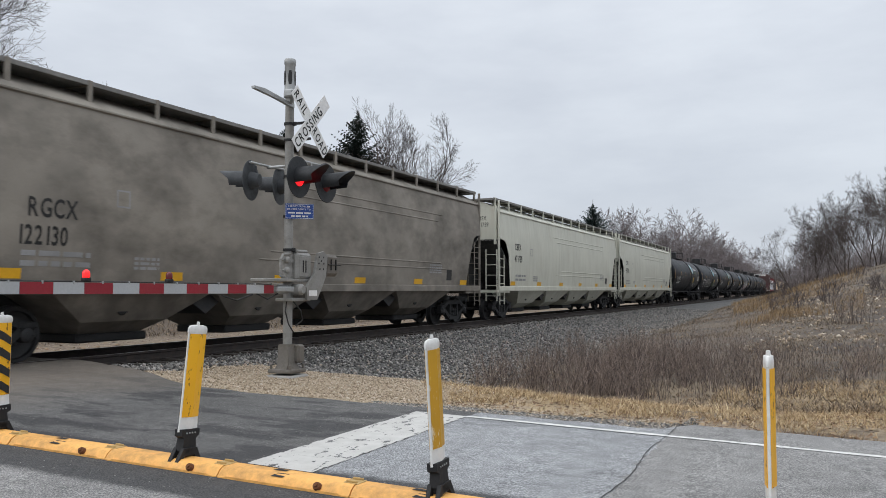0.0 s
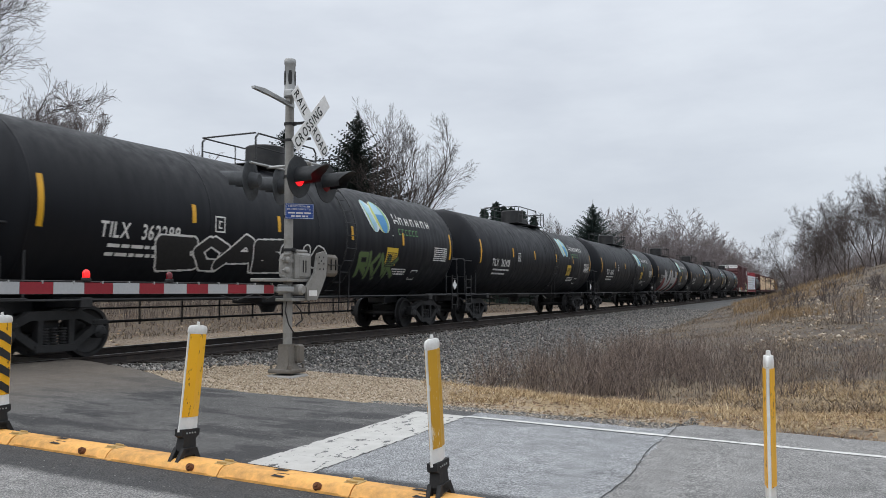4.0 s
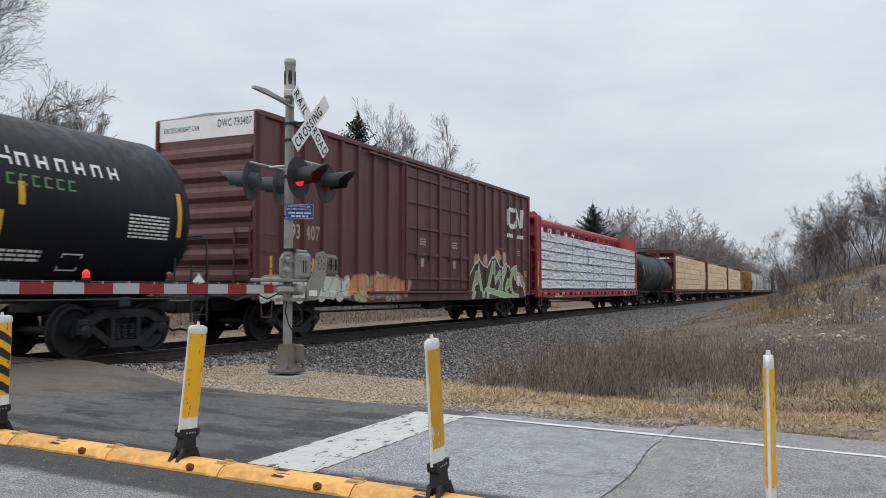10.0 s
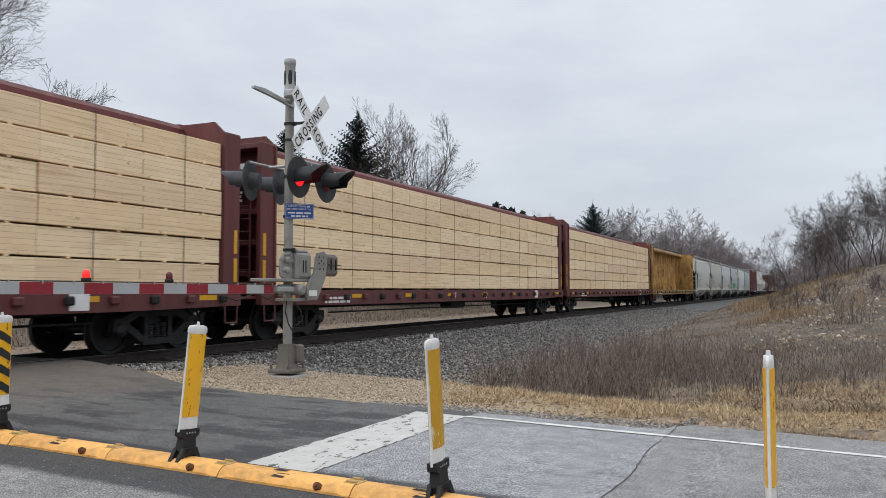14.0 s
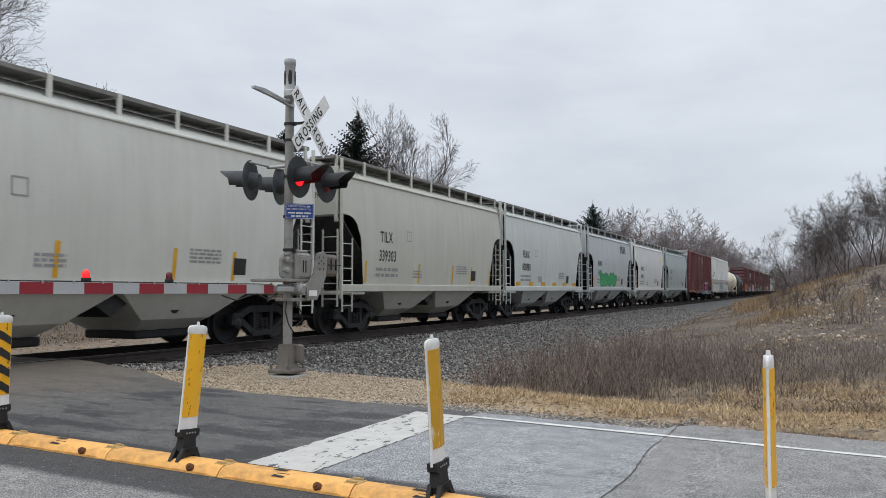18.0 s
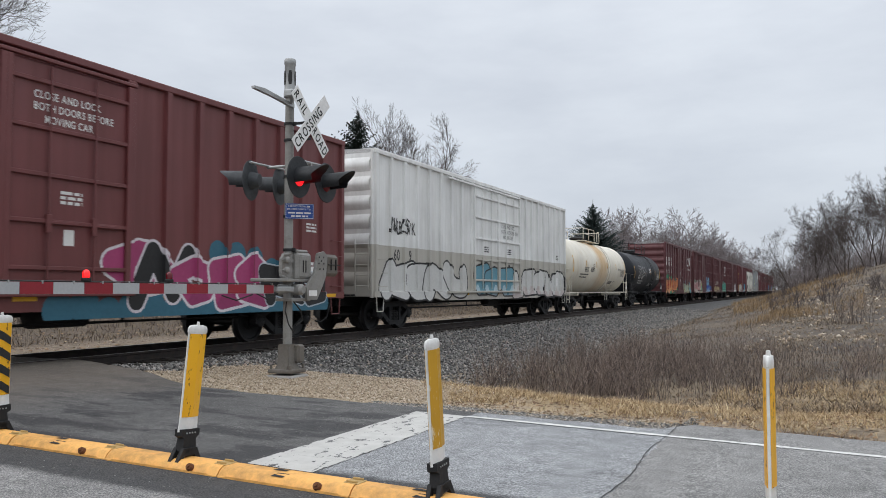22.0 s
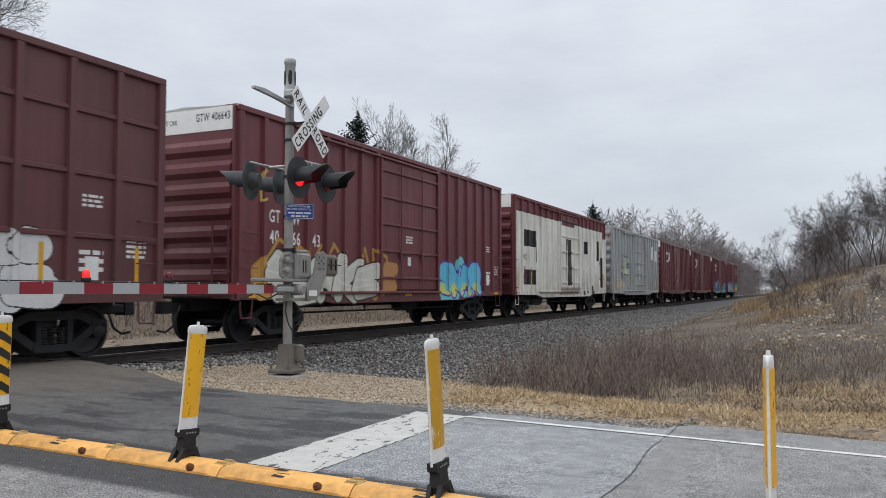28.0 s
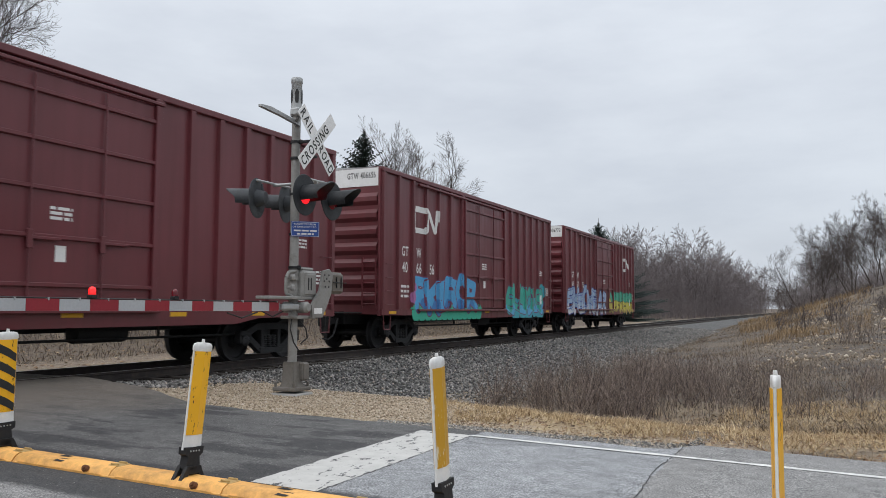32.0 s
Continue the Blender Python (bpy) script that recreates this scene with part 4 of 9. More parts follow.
class Stencil:
    """A fine grid on a car's side, on which coats of paint are laid one over another."""

    def __init__(self, y0, y1, z0, z1, cell):
        self.cell = cell
        self.y = np.arange(y0, y1 + cell, cell)
        self.z = np.arange(z0, z1 + cell, cell)
        self.Y, self.Z = np.meshgrid((self.y[:-1] + self.y[1:]) / 2, (self.z[:-1] + self.z[1:]) / 2)
        self.idx = np.full(self.Y.shape, -1)
        self.tones = []

    def tone(self, c):
        if c not in self.tones:
            self.tones.append(c)
        return self.tones.index(c)

    def away(self, pts):
        """The distance of each cell from a bent line."""
        best = np.full(self.Y.shape, 1e9)
        for (a, b), (c, d) in zip(pts, pts[1:]):
            u, w = c - a, d - b
            k = np.clip(((self.Y - a) * u + (self.Z - b) * w) / (u * u + w * w + 1e-9), 0, 1)
            best = np.minimum(best, np.hypot(self.Y - a - k * u, self.Z - b - k * w))
        return best

    def line(self, pts, width, c):
        self.idx[self.away(pts) < width / 2] = self.tone(c)

    def blobs(self, discs, c):
        for y, z, r in discs:
            self.idx[np.hypot(self.Y - y, self.Z - z) < r] = self.tone(c)

    def block(self, y0, y1, z0, z1, c):
        self.idx[(self.Y > y0) & (self.Y < y1) & (self.Z > z0) & (self.Z < z1)] = self.tone(c)


def rounded(pts, n=5):
    """A smooth curve through points."""
    p = [pts[0]] + list(pts) + [pts[-1]]
    out = []
    for a, b, c, d in zip(p, p[1:], p[2:], p[3:]):
        for i in range(n):
            t = i / n
            out.append(tuple(0.5 * (2 * b[k] + (c[k] - a[k]) * t + (2 * a[k] - 5 * b[k] + 4 * c[k] - d[k]) * t * t + (3 * b[k] - a[k] - 3 * c[k] + d[k]) * t ** 3) for k in (0, 1)))
    return out + [pts[-1]]


# bent strokes from which the swollen sprayed shapes are made
STROKES = [
    [[(0.0, 0.0), (0.4, 1.0), (0.55, 0.9), (0.95, 0.0)], [(0.25, 0.35), (0.7, 0.4)]],
    [[(0.9, 0.95), (0.1, 0.8), (0.15, 0.05), (0.95, 0.15)], [(0.15, 0.5), (0.75, 0.45)]],
    [[(0.9, 0.8), (0.4, 1.0), (0.05, 0.7), (0.85, 0.4), (0.6, 0.02), (0.0, 0.15)]],
    [[(0.1, 0.0), (0.05, 1.0), (0.8, 0.9), (0.75, 0.5), (0.2, 0.5), (0.95, 0.0)]],
    [[(0.5, 1.0), (0.05, 0.6), (0.3, 0.05), (0.85, 0.2), (0.9, 0.75), (0.5, 1.0)]],
    [[(0.05, 0.0), (0.15, 1.0), (0.75, 0.1), (0.9, 1.0)]],
    [[(0.1, 0.0), (0.1, 1.0)], [(0.95, 1.0), (0.2, 0.5), (0.95, 0.0)]],
    [[(0.05, 1.0), (0.2, 0.1), (0.8, 0.1), (0.9, 0.95)]],
]


def lettered(y0, y1, z0, z1, count, fills, rim, seed, fat=0.42, edge=0.05, soft=False, cloud=None, shine=None, upper=None):
    """A sprayed piece of fat interlocking strokes with a rim, over an optional cloud of colour."""
    def draw(put_):
        rs = np.random.RandomState(seed)
        w, hh = (y1 - y0) / count, z1 - z0
        if cloud:
            discs = []
            for k in range(count * 4):
                discs.append((y0 + (y1 - y0) * (k + rs.uniform(0, 1)) / (count * 4), z0 + hh * rs.uniform(0.05, 0.85), hh * rs.uniform(0.18, 0.36)))
            put_.blobs(discs, cloud)
        last = -1
        for j in range(count):
            kind = rs.randint(len(STROKES))
            if kind == last:
                kind = (kind + 3) % len(STROKES)
            last = kind
            lift, grow, skew = rs.uniform(-0.06, 0.06) * hh, rs.uniform(0.9, 1.12), rs.uniform(-0.25, 0.25)
            t = fat * 0.82 * w / 2 * rs.uniform(0.85, 1.15)
            lines = []
            for st in STROKES[kind]:
                pts = [(u + rs.normal(0, 0.07), v + rs.normal(0, 0.06)) for u, v in st]
                pts = [(y0 + w * (j - 0.04 + 1.08 * u + skew * (v - 0.5)), z0 + lift + (t + edge) + (hh - 2 * (t + edge)) * v * grow) for u, v in pts]
                lines.append(rounded(pts) if soft else pts)
            d = np.minimum.reduce([put_.away(p) for p in lines])
            put_.idx[d < t + edge] = put_.tone(rim)
            if fills:
                wave = z0 + hh * (0.5 + 0.16 * np.sin(put_.Y * 7.0 + seed))
                for i, c in enumerate(fills):
                    part_ = (d < t) & (put_.Z < wave + hh * 0.5 * (len(fills) - 1 - 2 * i) / len(fills) + (9 if i == 0 else 0))
                    put_.idx[part_] = put_.tone(c)
            if shine and fills:
                d2 = np.minimum.reduce([put_.away([(a - t * 0.45, b + t * 0.45) for a, b in p]) for p in lines])
                put_.idx[(d2 < 0.022) & (d < t)] = put_.tone(shine)
        if upper:
            put_.blobs([(y0 + (y1 - y0) * rs.uniform(0, 1), z1 + hh * rs.uniform(-0.1, 0.08), rs.uniform(0.05, 0.16)) for _ in range(6)], upper)
    return draw


def spray_paint(c):
    key = tuple(c)
    if key not in SPRAY:
        SPRAY[key] = plain("sprayed_paint", c, 0.55, var=0.10, scale=3.0, grime=[q * 0.6 for q in c], grime_amt=0.3, relief=0)
    return SPRAY[key]


def sprayed(root, area, coats, cell=0.014, name="sprayed_tag", label="sprayed tag in one colour"):
    """Lays paint on a car's side, following its posts; each colour is one part."""
    st = Stencil(*area, cell)
    for c in coats:
        c(st)
    surf = SURF[root.name]
    geos = [([], []) for _ in st.tones]
    known, xa = None, []
    for r in range(st.idx.shape[0]):
        z0, z1 = st.z[r], st.z[r + 1]
        row = st.idx[r]
        if row.max() < 0:
            continue
        probe = [surf(y, z0 + 0.5 * cell) for y in st.y[::40]]
        if probe != known:
            known, xa = probe, [surf(y, z0 + 0.5 * cell) for y in st.y]
        flat = abs(surf(st.y[0], z0) - surf(st.y[0], z1)) > 1e-6
        xl, xh = (([surf(y, z0) for y in st.y], [surf(y, z1) for y in st.y]) if flat else (xa, xa))
        i, n = 0, len(row)
        while i < n:
            if row[i] < 0:
                i += 1
                continue
            j = i + 1
            while j < n and row[j] == row[i] and abs(xa[j + 1] - xa[j]) < 1e-6 and abs(xa[j] - xa[j - 1]) < 1e-6:
                j += 1
            v, f = geos[row[i]]
            o = len(v)
            v += [(xl[i], st.y[i], z0), (xl[j], st.y[j], z0), (xh[j], st.y[j], z1), (xh[i], st.y[i], z1)]
            f.append((o, o + 1, o + 2, o + 3))
            i = j
    for (v, f), c in zip(geos, st.tones):
        if f:
            me = bpy.data.meshes.new(name)
            me.from_pydata(v, [], f)
            me.materials.append(spray_paint(c))
            part(name, me, None, root, label)


def emblem(root, y0, z0, k=1.0, web=True):
    """The railway's mark as one bent white ribbon."""
    ribbon = [(0.88, 0.76), (0.16, 0.76), (0.09, 0.69), (0.09, 0.17), (0.16, 0.09), (0.80, 0.09), (0.90, 0.17), (1.02, 0.66), (1.13, 0.70), (1.52, 0.16), (1.62, 0.16), (1.70, 0.78)]

    def draw(put_):
        put_.line([(y0 + a * k, z0 + b * k) for a, b in ribbon], 0.17 * k, W1)
        if web:
            for a, b in ((0.0, 0.20), (0.25, 0.45), (0.50, 0.70), (1.0, 1.18), (1.22, 1.38), (1.45, 1.75)):
                put_.block(y0 + a * k, y0 + b * k, z0 - 0.38 * k, z0 - 0.22 * k, W1)
    sprayed(root, (y0 - 0.05, y0 + 1.85 * k, z0 - 0.45 * k, z0 + 0.95 * k), [draw], 0.015, "railway_mark", "white railway mark as a bent ribbon")




def truck_meshes():
    g = Geo().box(-0.95, 0.95, -0.2, 0.2, 0.45, 0.72, 0.04).cyl((0, 0, 0.7), (0, 0, 0.82), 0.2, n=14).box(-0.7, 0.7, -0.75, -0.68, 0.38, 0.46, 0.01).box(-0.7, 0.7, 0.68, 0.75, 0.38, 0.46, 0.01)
    bolster = g.mesh("truck", IRON, 30)
    g = Geo()
    a, b = 0.95, 1.10
    g.beam((-0.5, 0.76), (0.5, 0.76), 0.15, a, b)
    for s in (-1, 1):
        g.beam((s * 0.46, 0.77), (s * 0.86, 0.60), 0.14, a, b)
        g.box(a - 0.02, b + 0.02, min(s * 0.72, s * 1.07), max(s * 0.72, s * 1.07), 0.565, 0.67, 0.02)
        g.beam((s * 1.04, 0.60), (s * 1.04, 0.42), 0.07, a, b)
        g.beam((s * 0.745, 0.60), (s * 0.72, 0.44), 0.08, a, b)
        g.beam((s * 0.74, 0.50), (s * 0.36, 0.24), 0.13, a, b)
        g.beam((s * 0.30, 0.26), (s * 0.30, 0.72), 0.10, a, b)
    g.beam((-0.40, 0.22), (0.40, 0.22), 0.12, a - 0.02, b + 0.02)
    frame_ = g.mesh("side_frame", IRON, 30)
    coil = []
    for k in range(6):
        coil += [(k * 0.047, 0.055), (k * 0.047 + 0.012, 0.076), (k * 0.047 + 0.030, 0.076), (k * 0.047 + 0.040, 0.055)]
    spring = Geo().lathe(coil, (1.02, 0, 0.285), "z", 9).mesh("coil_spring", STEEL, 40)
    g = Geo().cyl((-1.12, 0, 0), (1.12, 0, 0), 0.085, n=12)
    for s in (-1, 1):
        g.lathe([(s * h, r) for h, r in [(0.66, 0.31), (0.66, 0.487), (0.69, 0.487), (0.705, 0.460), (0.815, 0.452), (0.815, 0.395), (0.77, 0.375), (0.735, 0.30), (0.74, 0.17), (0.82, 0.14), (0.82, 0.09)]], (0, 0, 0), "x", 32, False)
        g.lathe([(s * h, r) for h, r in [(0.93, 0.11), (0.94, 0.125), (1.11, 0.125), (1.13, 0.10), (1.15, 0.05)]], (0, 0, 0), "x", 12)
        for k in range(3):
            an = k * 2.094
            g.cyl((s * 1.13, 0.065 * math.cos(an), 0.065 * math.sin(an)), (s * 1.16, 0.065 * math.cos(an), 0.065 * math.sin(an)), 0.015, n=6)
    wheel = g.mesh("wheelset", STEEL, 40)
    g = Geo().box(-0.13, 0.13, -0.42, 0.55, 0.72, 0.90, 0.03).slab([(-0.14, -0.42), (-0.17, -0.62), (-0.05, -0.72), (0.10, -0.66), (0.06, -0.56), (0.14, -0.42)], 0.68, 0.94, "z")
    coup = g.mesh("coupler", IRON, 30)
    g = Geo().tube([(0.28, -0.30, 0.86), (0.30, -0.42, 0.70), (0.28, -0.52, 0.42), (0.20, -0.66, 0.30), (0.08, -0.78, 0.34)], 0.025, 7)
    hose = g.mesh("air_hose", RUBBER, 50)
    return bolster, frame_, spring, wheel, coup, hose


BOLSTER, SIDEFRAME, SPRING, WHEELSET, COUPLER, HOSE = truck_meshes()


def new_car(name, n, f, label, category):
    root = thing(name, label, category, pose(0, (n + f) / 2, 0), group="cars of the freight train")
    TRAIN.append((root, (n + f) / 2))
    return root, (f - n) / 2


def running_gear(root, y_truck, y_end):
    mid = root.matrix_basis.translation.y
    for s in (-1, 1):
        t = part("truck", BOLSTER, IRON, root, "dusty cast-steel truck", at=(0, s * y_truck, 0))
        part("side_frame", SIDEFRAME, IRON, t)
        part("side_frame", SIDEFRAME, IRON, t, at=pose(0, 0, 0, 0, 0, 180))
        for k in (-0.17, 0.0, 0.17):
            part("coil_spring", SPRING, STEEL, t, at=(0, k, 0))
        for k in (-0.89, 0.89):
            w = part("wheelset", WHEELSET, STEEL, t, at=(0, k, 0.457))
            AXLES.append((w, k, mid + s * y_truck + k))
        m = pose(0, s * y_end, 0, 0, 0, 0 if s < 0 else 180)
        part("coupler", COUPLER, IRON, root, at=m)
        part("air_hose", HOSE, RUBBER, root, at=m)


def rungs(x, y0, y1, z0, z1, count, r=0.013, across="y"):
    """A ladder with two stiles."""
    g = Geo()
    for k in range(count):
        z = z0 + (z1 - z0) * (k + 0.5) / count
        g.cyl((x, y0, z), (x, y1, z), r, n=6) if across == "y" else g.cyl((y0, x, z), (y1, x, z), r, n=6)
    for y in (y0, y1):
        (g.box(x - 0.012, x + 0.012, y - 0.022, y + 0.022, z0, z1) if across == "y" else g.box(y - 0.022, y + 0.022, x - 0.012, x + 0.012, z0, z1))
    return g


def grabs(x, y0, y1, zs, r=0.011):
    g = Geo()
    for z in zs:
        g.tube([(x - 0.07, y0, z), (x, y0, z), (x, y1, z), (x - 0.07, y1, z)], r, 5)
    return g


def reflectors(root, x, ys, z0, z1, width, mat=None):
    for y in ys:
        part("reflector_strip", Geo().box(x, x + 0.003, y - width / 2, y + width / 2, z0, z1), mat or REFLECT, root, "yellow reflective strip", smooth=0)


def boxcar(n, f, top, mat, label, door, post_step=0.85, cross=(), band=None, end_text="", marks=(), ink=None, door_style="plug", small=3, end_mat=None, strips="sill", half=1.47):
    root, h = new_car("boxcar", n, f, label, "boxcar")
    ink = ink or CHALK
    low = 1.10
    for s in (1, -1):
        x0, x1 = sorted((s * (half - 0.04), s * half))
        wall = part("side_wall", Geo().box(x0, x1, -h + 0.02, h - 0.02, low, top - 0.1), mat, root, smooth=0)
        a, b = sorted((s * (half - 0.06), s * (half + 0.075)))
        part("roof_rail", Geo().box(a, b, -h, h, top - 0.16, top - 0.03, 0.015), mat, root)
        g = Geo().slab([(-h, low - 0.12), (-h * 0.62, low - 0.14), (-h * 0.52, low - 0.26), (h * 0.52, low - 0.26), (h * 0.62, low - 0.14), (h, low - 0.12), (h, low + 0.04), (-h, low + 0.04)], *sorted((s * (half - 0.06), s * (half + 0.06))))
        part("side_sill", g, mat, root)
    near = Geo().slab([(-0.08, half - 0.002), (-0.06, half + 0.075), (0.06, half + 0.075), (0.08, half - 0.002)], low + 0.04, top - 0.16, "z")
    near = Geo().add([(v[1], v[0], v[2]) for v in near.v], near.f)
    back = near.mesh("side_post", mat, 0)
    d0, d1 = door
    ys = []
    for a, b in ((-h + 0.10, d0 - 0.08), (d1 + 0.08, h - 0.10)):
        c = max(1, round((b - a) / post_step))
        ys += [a + (b - a) * i / c for i in range(c + 1)]
    for y in ys:
        part("side_post", Geo().add([(v[0], v[1] + y, v[2]) for v in near.v], near.f), mat, root, smooth=0)
    for y in ys[::2]:
        part("side_post", back, mat, root, at=pose(0, y, 0, 0, 0, 180))
    for z in cross:
        for a, b in ((-h + 0.1, d0 - 0.08), (d1 + 0.08, h - 0.1)):
            part("belt_rail", Geo().box(half, half + 0.045, a, b, z - 0.045, z + 0.045, 0.012), mat, root)
    # door with locking bars and its tracks
    z0, z1 = low + 0.08, top - 0.30
    g = Geo().box(half, half + 0.075, d0, d1, z0, z1, 0.02)
    dr = part("door", g, mat, root, "closed plug door" if door_style == "plug" else "closed sliding doors")
    leaves = 2 if (d1 - d0) > 4.2 else 1
    w = (d1 - d0) / leaves
    for i in range(leaves):
        a, b = d0 + w * i, d0 + w * (i + 1)
        for z in np.linspace(z0 + 0.35, z1 - 0.3, 5):
            part("door_rib", Geo().box(half + 0.07, half + 0.125, a + 0.08, b - 0.08, z - 0.035, z + 0.035, 0.01), mat, dr)
        for y in (a + 0.05, b - 0.05):
            part("door_stile", Geo().box(half + 0.07, half + 0.145, y - 0.055, y + 0.055, z0, z1, 0.012), mat, dr)
        for y in (a + w * 0.32, a + w * 0.68):
            part("lock_bar", Geo().cyl((half + 0.125, y, z0 + 0.05), (half + 0.125, y, z1 - 0.05), 0.018, n=7), mat, dr)
            part("lock_handle", Geo().box(half + 0.11, half + 0.15, y - 0.02, y + 0.55, z0 + 1.05, z0 + 1.10, 0.008).box(half + 0.1, half + 0.15, y - 0.05, y + 0.05, z0 + 0.9, z0 + 1.2, 0.01), mat, dr)
        g = Geo()
        bars(g, a + w * 0.42, z0 + 1.55, 0.42, 0.05, lambda u, q: (half + 0.079, u, q), 3)
        g.add([(half + 0.079, a + w * 0.45, z0 + 0.72), (half + 0.079, a + w * 0.45 + 0.20, z0 + 0.72), (half + 0.079, a + w * 0.45 + 0.20, z0 + 0.98), (half + 0.079, a + w * 0.45, z0 + 0.98)], [(0, 1, 2, 3)])
        part("door_stencil", g, ink, dr, "small stencilled notes", smooth=0)
    part("door_track", Geo().box(half + 0.06, half + 0.16, d0 - w * 0.9, d1 + 0.1, low - 0.02, low + 0.05, 0.01), mat, root)
    part("door_track", Geo().box(half + 0.06, half + 0.14, d0 - w * 0.9, d1 + 0.1, top - 0.28, top - 0.22, 0.01), mat, root)
    for y in (d0 - 0.02, d1 + 0.02):
        part("door_post", Geo().box(half, half + 0.09, y - 0.09, y + 0.09, low, top - 0.15, 0.015), mat, root)
    # ends pressed into ribs
    em = end_mat or mat
    for s in (-1, 1):
        e = part("end_wall", Geo().box(-half, half, min(s * h, s * (h - 0.05)), max(s * h, s * (h - 0.05)), low - 0.1, top - 0.02), em, root, smooth=0)
        zt = top - 0.62 if band else top - 0.12
        k = 7
        for i in range(k):
            z = low + 0.12 + (zt - low - 0.2) * (i + 0.5) / k
            dz = (zt - low) / k * 0.36
            g = Geo().slab([(s * h, z - dz), (s * (h + 0.085), z - dz * 0.35), (s * (h + 0.085), z + dz * 0.35), (s * h, z + dz)], -half + 0.10, half - 0.10)
            part("end_rib", g, em, e)
        for x in (-half, half):
            a, b = sorted((x, x * 0.955))
            part("corner_post", Geo().box(a, b, min(s * (h - 0.06), s * (h + 0.075)), max(s * (h - 0.06), s * (h + 0.075)), low - 0.14, top - 0.06, 0.012), em, e)
    if band:
        bd = part("end_band", Geo().box(-half + 0.08, half - 0.07, -h - 0.012, -h - 0.004, top - 0.56, top - 0.05), band, root, "white band across the end", smooth=0)
        g = Geo()
        if end_text:
            text(g, "EXCESS HEIGHT CAR", -1.25, top - 0.36, 0.115, lambda u, q: (u, -h - 0.015, q), 0.62)
            text(g, end_text, 0.35, top - 0.33, 0.17, lambda u, q: (u, -h - 0.015, q), 0.62)
            part("lettering", g, INK, bd, "black end lettering", smooth=0)
    # roof
    g = Geo().slab([(-half - 0.05, top - 0.05), (0, top + 0.03), (half + 0.05, top - 0.05), (half - 0.1, top - 0.14), (-half + 0.1, top - 0.14)], -h, h, "y")
    part("roof", g, GALV, root, "pressed steel roof")
    # ladders and grab irons
    for z in (1.28, 1.66, 2.04, 2.42):
        for y in (-h + 0.16, h - 0.62):
            part("grab_iron", grabs(half + 0.10, y, y + 0.46, [z]), mat, root)
    part("end_ladder", rungs(-h - 0.12, 0.95, 1.38, 1.15, 2.6, 5, across="x"), em, root)
    part("end_platform", Geo().box(-0.9, 0.9, -h - 0.32, -h - 0.02, 1.02, 1.06, 0.01).box(-0.95, -0.55, -h - 0.12, -h - 0.07, 1.9, 2.5, 0.02), IRON, root)
    part("stirrup_step", Geo().tube([(half + 0.02, -h + 0.14, 1.0), (half + 0.02, -h + 0.18, 0.58), (half + 0.02, -h + 0.52, 0.58), (half + 0.02, -h + 0.56, 1.0)], 0.016, 6), mat, root)
    part("stirrup_step", Geo().tube([(half + 0.02, h - 0.56, 1.0), (half + 0.02, h - 0.52, 0.58), (half + 0.02, h - 0.18, 0.58), (half + 0.02, h - 0.14, 1.0)], 0.016, 6), mat, root)
    # underframe
    part("centre_sill", Geo().box(-0.3, 0.3, -h, h, 0.72, 1.1, 0.02), IRON, root)
    part("floor", Geo().box(-half + 0.05, half - 0.05, -h + 0.05, h - 0.05, 1.0, 1.12), IRON, root, smooth=0)
    part("air_reservoir", Geo().lathe([(-0.6, 0.02), (-0.55, 0.18), (0.55, 0.18), (0.6, 0.02)], (0.75, 1.2, 0.72), "y", 12), IRON, root)
    part("brake_rod", Geo().tube([(0.9, -h + 3, 0.62), (0.9, h - 3, 0.60)], 0.025, 6).tube([(0.9, -1.5, 0.6), (0.9, -1.5, 0.95)], 0.03, 6).tube([(0.9, 2.5, 0.6), (0.9, 2.5, 0.95)], 0.03, 6), IRON, root)
    # lettering between the posts
    clear = [(a + b) / 2 for a, b in zip(ys, ys[1:]) if b - a < 1.6]
    for s, panel, z, size in marks:
        c = clear[panel] if panel >= 0 else clear[len(clear) + panel]
        wide = 0.74
        k = size / 0.70 * wide
        total = sum(0.32 if ch == " " else GLYPH[ch][2] + 0.09 for ch in s) * k
        g = Geo()
        text(g, s, c - total / 2, z, size, lambda u, q: (half + 0.004, u, q), wide)
        part("lettering", g, ink, root, "stencilled reporting marks", smooth=0)
    place = lambda u, q: (half + 0.004, u, q)
    for panel in (1, 2, -2)[:small]:
        part("data_stencil", bars(Geo(), clear[panel] - 0.26, 1.78, 0.5, 0.075, place, 3, 1.9), ink, root, "small stencilled data", smooth=0)
    part("data_stencil", bars(Geo(), clear[-1] - 0.24, 2.02, 0.45, 0.05, place, 4, 1.8), ink, root, "small stencilled data", smooth=0)
    part("data_stencil", bars(Geo(), clear[-2] - 0.22, 2.75, 0.42, 0.045, place, 3, 1.8), ink, root, "small stencilled data", smooth=0)
    if strips == "sill":
        reflectors(root, half + 0.061, np.linspace(-h + 0.6, h - 0.6, 7), low - 0.09, low - 0.01, 0.42)
    else:
        reflectors(root, half + 0.004, [clear[i] for i in (0, 2, -3, -1)], 1.2, 1.95, 0.09)
    part("inspection_label", Geo().box(half + 0.003, half + 0.006, clear[-2] - 0.14, clear[-2] + 0.14, 1.35, 1.75).box(half + 0.006, half + 0.008, clear[-2] - 0.11, clear[-2] - 0.01, 1.38, 1.72), WHITE, root, "framed inspection label", smooth=0)
